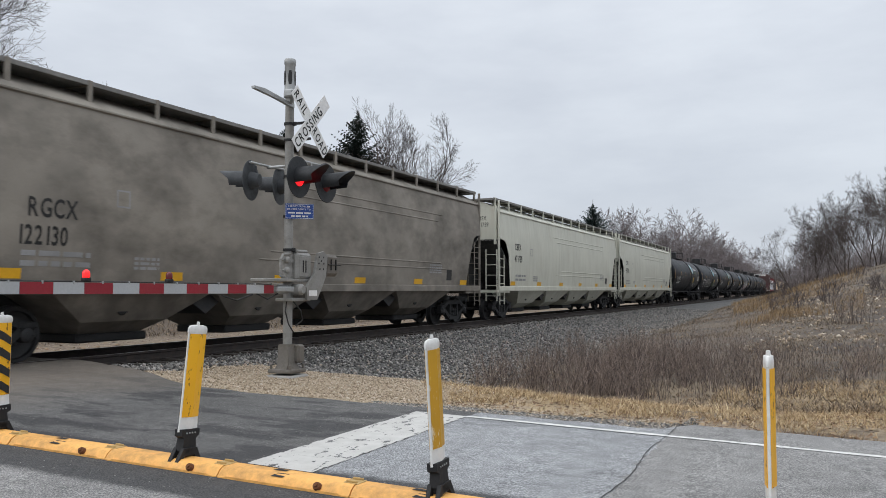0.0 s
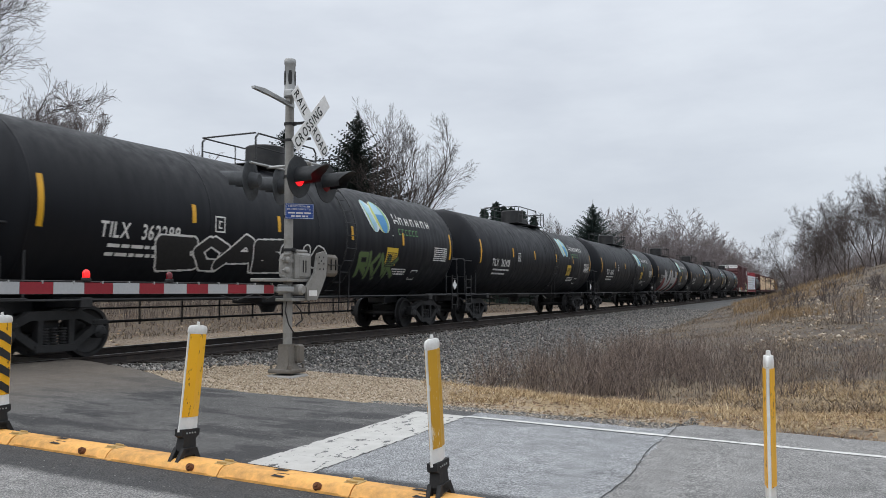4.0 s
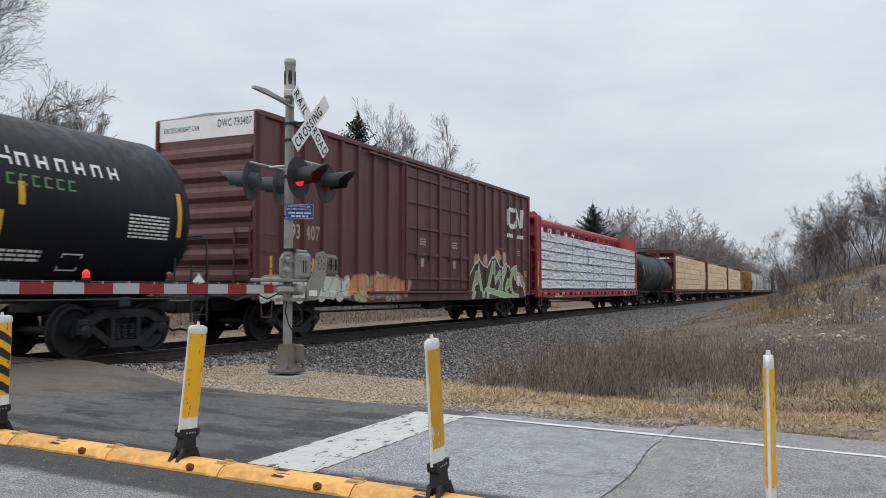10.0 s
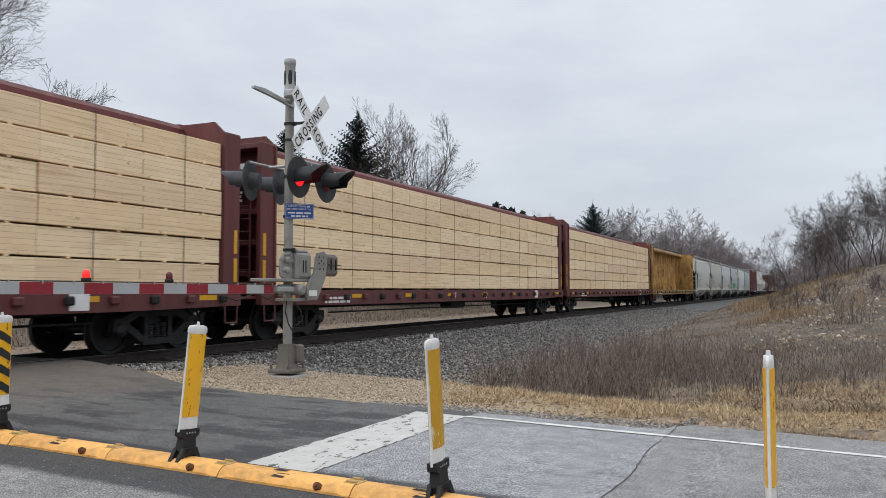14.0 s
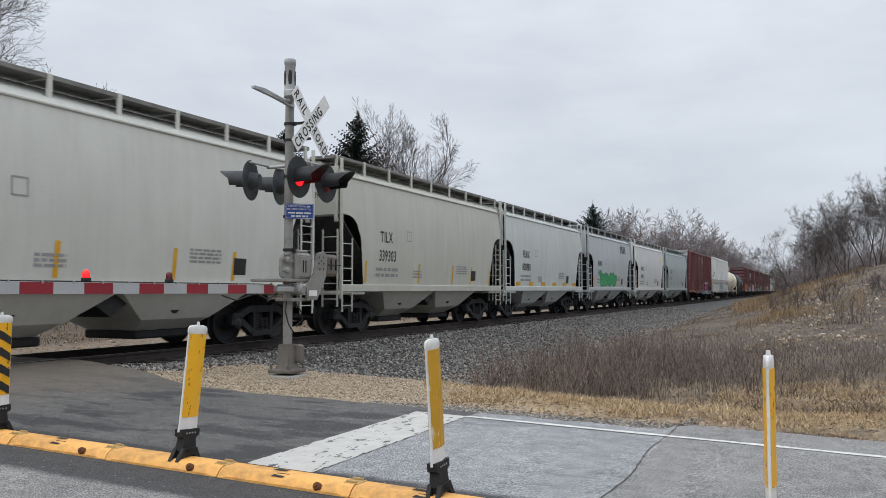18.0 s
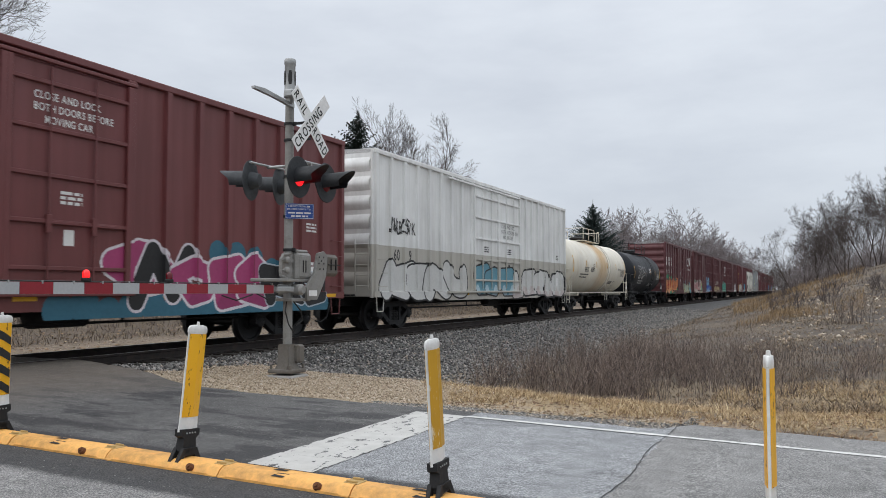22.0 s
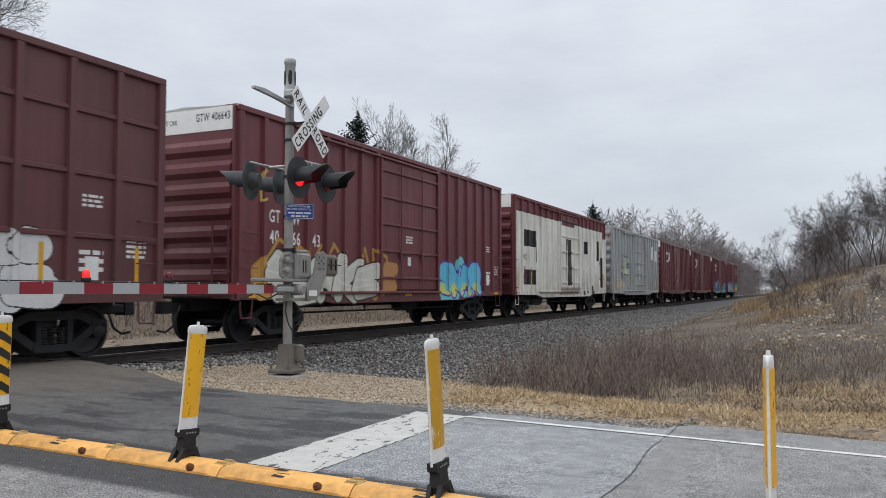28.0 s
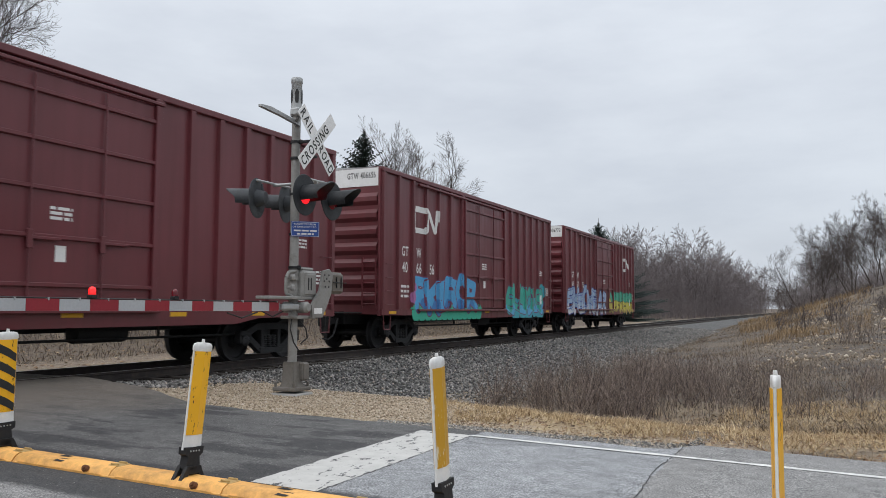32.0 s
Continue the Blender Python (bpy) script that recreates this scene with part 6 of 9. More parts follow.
        for i in range(4):
            q = cz - 0.66 + i * 0.125
            g.add([place(h - 5.05, q), place(h - 4.40, q), place(h - 4.40, q + 0.125), place(h - 5.05, q + 0.125)], [(0, 1, 2, 3)])
        pl = part("yellow_placard", g, PLACARD, root, "yellow warning placard", smooth=0)
        g = Geo()
        bars(g, h - 5.0, cz - 0.32, 0.55, 0.025, lambda u, q: (place(u, q)[0] + 0.004, u, q), 8, 2.2)
        part("small_print", g, INK, pl, smooth=0)
    running_gear(root, h - 1.55, h + 0.3)
    return root, h


def wrapped_bundle(step, ht, seed):
    """A bundle in slack sheeting: creased front and top, loose lower hem."""
    ny, nz = 60, 8
    v = []
    for k in range(nz + 3):
        for i in range(ny + 1):
            y = -step / 2 + 0.002 + (step - 0.004) * i / ny
            if k <= nz:
                z = 0.02 + (ht - 0.02) * k / nz
                p = Vector((seed * 7.1, y * 1.6, z * 7.0))
                x = 1.40 + 0.045 * noise.noise(p) + 0.03 * noise.noise(p * 2.7) - 0.02 * abs(math.sin(3.1 * k / nz)) + 0.03
            else:
                x, z = (1.10 if k == nz + 1 else 0.36), ht + 0.004
            v.append((x, y, z + 0.012 * noise.noise(Vector((seed, y * 3.0, k * 0.5)))))
    m = ny + 1
    g = Geo().add(v, [(k * m + i, k * m + i + 1, (k + 1) * m + i + 1, (k + 1) * m + i) for k in range(nz + 2) for i in range(ny)])
    g.box(0.36, 1.36, -step / 2 + 0.006, step / 2 - 0.006, 0.01, ht - 0.01)
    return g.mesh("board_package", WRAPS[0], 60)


def centrebeam(n, f, mat, label, load=None, rows=6, load_top=4.23, marks=(), solid=3.2):
    root, h = new_car("centerbeam_flatcar", n, f, label, "flatcar")
    deck = 1.18
    part("deck", Geo().box(-1.42, 1.42, -h, h, deck - 0.12, deck, 0.015), mat, root)
    for s in (1, -1):
        part("side_sill", Geo().slab([(-h, 0.86), (-h * 0.72, 0.80), (h * 0.72, 0.80), (h, 0.86), (h, deck), (-h, deck)], *sorted((s * 1.40, s * 1.47))), mat, root)
        c = 24
        for i in range(c):
            y = -h + 0.6 + (2 * h - 1.2) * i / (c - 1)
            part("strap_winch", Geo().box(*sorted((s * 1.46, s * 1.56)), y - 0.09, y + 0.09, 0.93, 1.08, 0.025), IRON if i % 2 else mat, root) if s > 0 else None
    # end bulkheads
    for s in (-1, 1):
        a, b = sorted((s * h, s * (h - 0.55)))
        bk = part("bulkhead", Geo().slab([(-1.45, deck - 0.2), (-1.45, 4.45), (-1.15, 4.72), (1.15, 4.72), (1.45, 4.45), (1.45, deck - 0.2)], *sorted((s * (h - 0.48), s * (h - 0.54))), "y"), mat, root, "end bulkhead", smooth=0)
        for x in (-1.42, 1.30):
            part("bulkhead_post", Geo().box(x, x + 0.12, a, b, 0.85, 4.5, 0.015), mat, bk)
        part("bulkhead_post", Geo().box(-0.14, 0.14, *sorted((s * (h - 0.1), s * (h - 0.49))), 0.9, 4.78, 0.02), mat, bk)
        for z in (1.55, 2.25, 2.95, 3.65, 4.45):
            part("bulkhead_beam", Geo().box(-1.32, 1.32, *sorted((s * (h - 0.12), s * (h - 0.49))), z - 0.06, z + 0.06, 0.012), mat, bk)
        part("end_ladder", rungs(s * (h + 0.04), 0.75, 1.15, 1.2, 3.2, 7, across="x"), mat, root)
        part("stirrup_step", Geo().tube([(1.46, s * (h - 0.1), 0.9), (1.46, s * (h - 0.12), 0.5), (1.46, s * (h - 0.48), 0.5), (1.46, s * (h - 0.5), 0.9)], 0.018, 6), mat, root)
        part("end_platform", Geo().box(-1.3, 1.3, *sorted((s * (h - 0.05), s * (h + 0.35))), 0.98, 1.04, 0.01), mat, root)
        for z0 in (1.35, 1.95):
            part("reflector_strip", Geo().box(1.424, 1.43, s * (h - 0.14) - 0.05, s * (h - 0.14) + 0.05, z0, z0 + 0.5), REFLECT, root, "yellow reflective strip", smooth=0)
    # spine: top chord, posts and braces
    w_ = 0.32 if load else 0.42
    part("top_chord", Geo().slab([(-w_, 4.48), (-w_, 4.62), (-w_ + 0.1, 4.72), (w_ - 0.1, 4.72), (w_, 4.62), (w_, 4.48), (w_ - 0.1, 4.42), (-w_ + 0.1, 4.42)], -h + 0.25, h - 0.25, "y"), mat, root)
    inner = h - solid
    for s in (-1, 1):
        a, b = sorted((s * (h - 0.5), s * inner))
        pn = part("spine_panel", Geo().box(-0.10, 0.10, a, b, deck, 4.45), mat, root, "solid riveted spine panel", smooth=0)
        for k in range(5 if solid > 2 else 1):
            y = a + (b - a) * (k + 0.5) / (5 if solid > 2 else 1)
            part("panel_rib", Geo().box(-0.16, 0.16, y - 0.05, y + 0.05, deck, 4.45, 0.012), mat, pn)
        for z in (2.1, 3.1, 3.9):
            part("panel_seam", Geo().box(-0.13, 0.13, a, b, z - 0.04, z + 0.04, 0.01), mat, pn)
    c = 14
    for i in range(c):
        y = -inner + 2 * inner * i / (c - 1)
        part("spine_post", Geo().slab([(-0.24, deck), (-0.13, 2.0), (-0.11, 4.46), (0.11, 4.46), (0.13, 2.0), (0.24, deck)], y - 0.065, y + 0.065, "y"), mat, root)
        if i % 4 == 2 and i < c - 1:
            y2 = -inner + 2 * inner * (i + 1) / (c - 1)
            part("brace", Geo().beam((y, deck + 0.1), (y2, 3.2), 0.10, -0.05, 0.05), mat, root)
            part("brace", Geo().beam((y, deck + 0.1), (y - 2 * inner / (c - 1), 3.2), 0.10, -0.05, 0.05), mat, root)
    part("centre_sill", Geo().box(-0.3, 0.3, -h, h, 0.70, deck - 0.1, 0.02), IRON, root)
    part("brake_rod", Geo().tube([(1.0, -h + 3.4, 0.60), (1.0, h - 3.4, 0.60)], 0.022, 6).box(0.6, 1.1, -0.6, 0.6, 0.55, 0.8, 0.05), IRON, root)
    for s, y, z, size in marks:
        g = Geo()
        text(g, s, y, z, size, lambda u, q: (1.474, u, q), 0.8)
        part("lettering", g, CHALK, root, "white sill lettering", smooth=0)
    part("data_stencil", bars(Geo(), -h + 2.5, 0.95, 1.2, 0.06, lambda u, q: (1.474, u, q), 2, 1.6), CHALK, root, "small white stencils", smooth=0)
    reflectors(root, 1.472, np.linspace(-h + 1.0, h - 1.0, 8), 0.98, 1.08, 0.5)
    part("inspection_label", Geo().box(1.473, 1.478, h - 4.3, h - 3.9, 0.84, 1.16), WHITE, root, "white framed inspection label", smooth=0)
    bars_g = Geo()
    bars(bars_g, 0.1, 3.9, 0.9, 0.13, lambda u, q: (u, -h - 0.006, q), 1)
    bars(bars_g, 0.4, 3.35, 0.5, 0.05, lambda u, q: (u, -h - 0.006, q), 3, 1.8)
    part("end_stencil", bars_g, CHALK, root, smooth=0)
    if load:
        ld = thing("lumber_load", load[1], "lumber", pose(0, (n + f) / 2, 0), group="lumber loads of the train")
        TRAIN.append((ld, (n + f) / 2))
        a0, a1 = -h + 0.58, h - 0.58
        cols = 5
        step = (a1 - a0) / cols
        ht = (load_top - deck - 0.04) / rows
        if load[0] is WRAPS:
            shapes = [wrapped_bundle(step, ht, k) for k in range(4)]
        else:
            shapes = [Geo().box(0.36, 1.41, -step / 2 + 0.006, step / 2 - 0.006, 0.03, ht - 0.004, 0.008).mesh("board_package", m_, 0) for m_ in load[0]]
        sleeper_ = Geo()
        for i in range(cols):
            for r_ in range(rows):
                yc, z = a0 + step * (i + 0.5), deck + 0.02 + r_ * ht
                nudge = random.uniform(-0.035, 0.012)
                q = part("board_package", shapes[(i * 3 + r_ * 5 + i // 2) % len(shapes)], load[0][0], ld, at=(nudge, yc + random.uniform(-0.008, 0.008), z))
                part("board_package", shapes[(i + r_) % len(shapes)], load[0][0], ld, at=pose(-nudge, yc, z, 0, 0, 180))
                for k in (-0.36, -0.12, 0.14, 0.38):
                    sleeper_.box(0.38, 1.40, yc + k * step - 0.04, yc + k * step + 0.04, z, z + 0.036)
        part("spacer_slats", sleeper_, WOODS[0], ld, "thin slats between the bundles", smooth=0)["kind"] = "stuff"
        for i in range(10):
            y = a0 + (a1 - a0) * (i + 0.5) / 10
            part("strap", Geo().box(1.416, 1.420, y - 0.007, y + 0.007, deck, load_top).beam((y, load_top), (y, load_top + 0.004), 0.04, 0.3, 1.42), STEEL, ld, "dark tie-down strap", smooth=0)
    running_gear(root, h - 1.95, h + 0.2)
    return root, h


def wood_material(name, tone, seed):
    m, nt, b = material(name)
    v = here(nt)
    info = nt.nodes.new("ShaderNodeObjectInfo").outputs["Random"]
    sh = nt.nodes.new("ShaderNodeCombineXYZ")
    put(nt, sh.inputs[1], calc(nt, "MULTIPLY", info, 50.0)), put(nt, sh.inputs[2], calc(nt, "MULTIPLY", info, 31.0))
    add = nt.nodes.new("ShaderNodeVectorMath")
    put(nt, add.inputs[0], v), put(nt, add.inputs[1], sh.outputs[0])
    x, y, z = split(nt, v)
    layer = calc(nt, "FRACT", calc(nt, "MULTIPLY", z, 1 / 0.092))
    gap = calc(nt, "LESS_THAN", calc(nt, "ABSOLUTE", calc(nt, "SUBTRACT", layer, 0.5)), 0.47)
    board = nt.nodes.new("ShaderNodeTexWhiteNoise")
    board.noise_dimensions = "2D"
    cmb = nt.nodes.new("ShaderNodeCombineXYZ")
    put(nt, cmb.inputs[0], calc(nt, "FLOOR", calc(nt, "MULTIPLY", z, 1 / 0.092))), put(nt, cmb.inputs[1], calc(nt, "ADD", calc(nt, "FLOOR", calc(nt, "MULTIPLY", y, 2.3)), calc(nt, "MULTIPLY", info, 97.0)))
    put(nt, board.inputs["Vector"], cmb.outputs[0])
    grain = noisy(nt, stretch(nt, add.outputs[0], (1, 0.6, 14)), 3.0, 5)
    c = ramp(nt, grain, [(0.3, [q * 0.93 for q in tone]), (0.7, tone)])
    c = mix(nt, rng(nt, board.outputs["Value"], 0, 1, 0, 0.22), c, (tone[0] * 0.72, tone[1] * 0.62, tone[2] * 0.5))
    c = mix(nt, rng(nt, noisy(nt, add.outputs[0], 6, 2), 0.70, 0.74, 0, 0.6), c, (0.30, 0.17, 0.07))
    c = mix(nt, gap, (0.55, 0.41, 0.26), c)
    joint = calc(nt, "LESS_THAN", calc(nt, "FRACT", calc(nt, "MULTIPLY", y, 0.41)), 0.012)
    c = mix(nt, calc(nt, "MULTIPLY", joint, rng(nt, board.outputs["Value"], 0.3, 0.6)), c, (0.45, 0.33, 0.2))
    blot = noisy(nt, stretch(nt, add.outputs[0], (1, 0.35, 5)), 2.2, 3)
    c = mix(nt, rng(nt, blot, 0.56, 0.68, 0, 0.45), c, (tone[0] * 0.62, tone[1] * 0.52, tone[2] * 0.42))
    put(nt, b.inputs["Base Color"], c)
    b.inputs["Roughness"].default_value = 0.8
    bump(nt, b, gap, 0.5, 0.006)
    return m


def wrap_material():
    m, nt, b = material("crumpled_white_wrap")
    v = here(nt)
    info = nt.nodes.new("ShaderNodeObjectInfo").outputs["Random"]
    sh = nt.nodes.new("ShaderNodeCombineXYZ")
    put(nt, sh.inputs[1], calc(nt, "MULTIPLY", info, 50.0))
    add = nt.nodes.new("ShaderNodeVectorMath")
    put(nt, add.inputs[0], v), put(nt, add.inputs[1], sh.outputs[0])
    x, y, z = split(nt, v)
    # fold shade painted in: blue-grey creases, white ridges, same noise as the bump
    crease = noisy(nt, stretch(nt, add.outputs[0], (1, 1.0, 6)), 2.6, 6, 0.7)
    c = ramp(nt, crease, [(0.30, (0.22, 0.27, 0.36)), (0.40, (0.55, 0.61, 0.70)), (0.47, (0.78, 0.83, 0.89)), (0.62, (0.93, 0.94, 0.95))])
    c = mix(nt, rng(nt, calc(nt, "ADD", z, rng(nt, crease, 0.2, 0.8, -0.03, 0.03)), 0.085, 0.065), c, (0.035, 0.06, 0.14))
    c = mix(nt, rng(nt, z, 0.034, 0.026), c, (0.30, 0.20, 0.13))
    print_ = calc(nt, "MULTIPLY", calc(nt, "LESS_THAN", calc(nt, "ABSOLUTE", calc(nt, "SUBTRACT", z, 0.2)), 0.05), calc(nt, "GREATER_THAN", noisy(nt, stretch(nt, add.outputs[0], (1, 3.0, 0.01)), 2.0, 1), 0.56))
    c = mix(nt, calc(nt, "MULTIPLY", print_, 0.28), c, (0.10, 0.16, 0.26))
    put(nt, b.inputs["Base Color"], c)
    b.inputs["Roughness"].default_value = 0.35
    bump(nt, b, crease, 1.0, 0.05)
    return m


WOODS = [wood_material("pine_boards", (0.90, 0.68, 0.42), 1), wood_material("pale_pine_boards", (0.94, 0.745, 0.49), 2), wood_material("warm_pine_boards", (0.86, 0.65, 0.43), 3)]
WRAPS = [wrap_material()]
MAROON, OXIDE = (0.120, 0.036, 0.040), (0.138, 0.028, 0.034)
LIGHT, CREAM = (0.52, 0.54, 0.52), (0.56, 0.56, 0.48)


def decals(m, rects):
    """Painted bars over a car's colour: (y0, y1, z0, z1, slant, colour)."""
    nt = m.node_tree
    b = nt.nodes["Principled BSDF"]
    link = b.inputs["Base Color"].links[0]
    c = link.from_socket
    x, y, z = split(nt, here(nt))
    for y0, y1, z0, z1, slant, tone in rects:
        zm = calc(nt, "SUBTRACT", z, (z0 + z1) / 2)
        yy = calc(nt, "SUBTRACT", y, (y0 + y1) / 2)
        if slant:
            yy = calc(nt, "SUBTRACT", yy, calc(nt, "MULTIPLY", zm, slant))
        k = calc(nt, "MULTIPLY", calc(nt, "LESS_THAN", calc(nt, "ABSOLUTE", yy), (y1 - y0) / 2), calc(nt, "LESS_THAN", calc(nt, "ABSOLUTE", zm), (z1 - z0) / 2))
        c = mix(nt, calc(nt, "MULTIPLY", k, calc(nt, "GREATER_THAN", x, 0.5)), c, tone)
    put(nt, b.inputs["Base Color"], c)
    return m




def make_train():
    # long pellet hoppers
    hopper(6.5, 26.7, paint("grimy_grey_hopper_paint", (0.25, 0.225, 0.19), (0.05, 0.043, 0.036), 0.8, 0.65, var=0.25, low=0.6, run=(0.5, 0.5, 0.9)), "grimy grey-brown covered hopper with soot streaks", 4,
           [("RGCX", 1.82, 2.34, 0.30), ("122130", 1.66, 1.90, 0.30)], ink=INK, side_top=4.3, top=4.75, strips=False)
    for i, (a, b, num) in enumerate(((28.7, 48.6, "471759"), (49.6, 69.3, "471769"))):
        hopper(a, b, paint("cream_hopper_paint", CREAM, (0.24, 0.21, 0.16), 0.16, 0.5, rust=0.1, var=0.07), "cream covered hopper with black lettering", 4, [("CBFX", 1.62, 2.79, 0.27), (num, 1.6, 2.31, 0.27)], side_top=4.25, top=4.75, strips=False)
    # ethanol tank cars
    for i, num in enumerate(("362342", "362288", "362408", "362371", "362407", "362349", "362309", "362385")):
        a = 70.4 + 18.13 * i
        m = paint("black_tank_paint", (0.0042, 0.0055, 0.0088), (0.008, 0.009, 0.011), 0.3, 0.48, gloss=0.24, low=0.12)
        car, _ = tank(a, a + 17.0, m, "matte black tank car with yellow strips and leaf emblem" if i not in (1, 4) else "matte black tank car with spray-painted tags", marks=[("TILX", 1.98, 2.10, 0.27), (num, 2.90, 2.10, 0.27)], logo=True)
        if i == 1:
            sprayed(car, (-5.4, 1.0, 1.35, 2.5), [lettered(-5.1, 0.7, 1.5, 2.3, 6, [K0], W1, 11, fat=0.30, edge=0.035)])
            sprayed(car, (1.9, 4.4, 1.3, 2.4), [lettered(2.1, 4.2, 1.5, 2.2, 4, [(0.10, 0.16, 0.05)], (0.02, 0.02, 0.02), 12, fat=0.3, edge=0.03)])
        if i == 4:
            red, chrome = (0.22, 0.012, 0.016), (0.60, 0.60, 0.60)
            def big(put_):
                put_.blobs([(-4.9, 1.6, 0.55), (-4.2, 1.5, 0.5), (-2.3, 1.5, 0.5), (-1.7, 1.55, 0.45), (1.3, 1.65, 0.55), (0.9, 1.4, 0.5), (1.75, 1.75, 0.25)], red)
                for pts, w in (([(-4.45, 2.45), (-3.55, 1.45), (-3.1, 1.45), (-2.2, 2.45)], 0.62), ([(-1.2, 2.42), (-1.32, 1.42)], 0.72), ([(0.75, 2.42), (0.45, 1.42)], 0.72), ([(-1.1, 1.98), (0.5, 1.98)], 0.42)):
                    put_.line(pts, w + 0.16, K0), put_.line(pts, w + 0.07, chrome)
                for pts, w in (([(-4.45, 2.45), (-3.55, 1.45), (-3.1, 1.45), (-2.2, 2.45)], 0.62), ([(-1.2, 2.42), (-1.32, 1.42)], 0.72), ([(0.75, 2.42), (0.45, 1.42)], 0.72), ([(-1.1, 1.98), (0.5, 1.98)], 0.42)):
                    put_.line(pts, w - 0.02, (0.46, 0.46, 0.46))
            sprayed(car, (-5.6, 2.2, 0.98, 2.95), [big])
            sprayed(car, (2.6, 4.3, 1.5, 2.3), [lettered(2.7, 4.15, 1.6, 2.15, 4, [], (0.30, 0.30, 0.30), 13, fat=0.0, edge=0.022)])
    # maroon high-cube, wrapped lumber, black tank, three lumber cars, empty yellow spine car
    m = (paint("maroon_boxcar_paint", (0.108, 0.034, 0.037), (0.05, 0.03, 0.025), 0.35, 0.5))
    car, _ = boxcar(216.0, 234.3, 5.20, m, "maroon high-cube boxcar with spray-painted lower panels", (-2.35, 2.45), band=WHITE, end_text="DWC 793407", marks=[("793", 1, 2.40, 0.34), ("407", 2, 2.40, 0.34)], ink=plain("tan_lettering", (0.45, 0.38, 0.27), 0.6, relief=0), strips="panel")
    emblem(car, 6.5, 3.66, 1.0)
    pale, green, peach, dark = (0.60, 0.62, 0.55), (0.36, 0.48, 0.27), (0.58, 0.33, 0.23), (0.06, 0.035, 0.03)
    sprayed(car, (-9.1, -5.3, 0.86, 1.8), [lettered(-9.0, -5.4, 0.9, 1.55, 5, [pale], (0.36, 0.35, 0.32), 21, cloud=(0.50, 0.50, 0.47))])
    sprayed(car, (-5.5, -1.9, 0.86, 1.9), [lettered(-5.3, -2.1, 0.92, 1.6, 5, [(0.55, 0.27, 0.13), (0.5, 0.45, 0.38)], (0.40, 0.16, 0.10), 22, cloud=(0.34, 0.40, 0.20))])

    def slashes(put_):
        put_.blobs([(5.45, 2.45, 0.28), (6.15, 2.42, 0.26), (5.1, 2.2, 0.2), (7.9, 1.6, 0.33), (8.35, 1.3, 0.28), (3.4, 2.2, 0.3), (4.2, 2.3, 0.22), (6.0, 2.75, 0.06), (5.75, 2.78, 0.04)], peach)
        crest = [(2.7, 1.7), (3.5, 2.35), (4.3, 1.95), (5.1, 2.55), (5.55, 2.2), (5.9, 1.95), (6.4, 2.25), (6.75, 1.9), (7.4, 2.15), (7.75, 1.85), (8.5, 0.95)]
        top_ = np.interp(put_.Y, [a for a, b in crest], [b for a, b in crest])
        put_.idx[(put_.Z < top_) & (put_.Y > 2.75) & (put_.Y < 8.4)] = put_.tone(dark)
        put_.line(crest, 0.07, pale)
        for pts in ([(2.9, 0.9), (3.5, 2.05), (3.9, 1.0)], [(4.3, 0.95), (5.0, 2.2), (5.1, 1.45), (5.7, 1.85)], [(5.5, 1.0), (6.35, 2.0), (5.75, 1.55)], [(6.2, 0.85), (6.55, 1.5), (7.35, 1.95), (7.5, 1.5)], [(6.9, 1.5), (7.1, 0.95), (7.6, 0.9)], [(4.2, 1.2), (6.9, 0.88)]):
            put_.line(pts, 0.24, pale), put_.line(pts, 0.17, green)
    sprayed(car, (2.6, 8.6, 0.86, 2.85), [slashes])
    RED = paint("bright_red_flatcar_paint", (0.36, 0.035, 0.05), (0.13, 0.045, 0.04), 0.6, 0.55, low=0.5)
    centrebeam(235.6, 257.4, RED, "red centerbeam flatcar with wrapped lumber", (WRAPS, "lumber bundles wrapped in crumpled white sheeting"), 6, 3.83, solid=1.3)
    tank(258.9, 272.6, paint("dull_black_tank_paint", (0.011, 0.0145, 0.019), (0.024, 0.025, 0.027), 0.35, 0.5, gloss=0.3), "dull black tank car with yellow lettering", r=1.48, cz=2.47, marks=[("UTLX", 2.2, 1.84, 0.24), ("663974", 3.15, 1.84, 0.24)], ink=GOLD, dome="manway")
    for i, (a, b) in enumerate(((273.7, 296.3), (297.0, 320.2), (320.9, 343.1))):
        m = paint("brown_red_flatcar_paint", (0.12, 0.026, 0.026), (0.05, 0.03, 0.025), 0.4, 0.55)
        centrebeam(a, b, m, "maroon centerbeam flatcar stacked with pale lumber", (WOODS, "stacked bundles of pale pine boards"), 6, 4.25, marks=[("7", -1.2, 0.9, 0.2), ("3 2", 1.4, 0.9, 0.2)])
    centrebeam(344.1, 366.3, paint("weathered_yellow_paint", (0.40, 0.225, 0.06), (0.055, 0.03, 0.018), 0.95, 0.65, rust=0.9, var=0.3, low=0.6, run=(2.6, 2.6, 0.9)), "empty weathered yellow centerbeam flatcar", None, marks=[("7435", -5.5, 0.9, 0.2)])
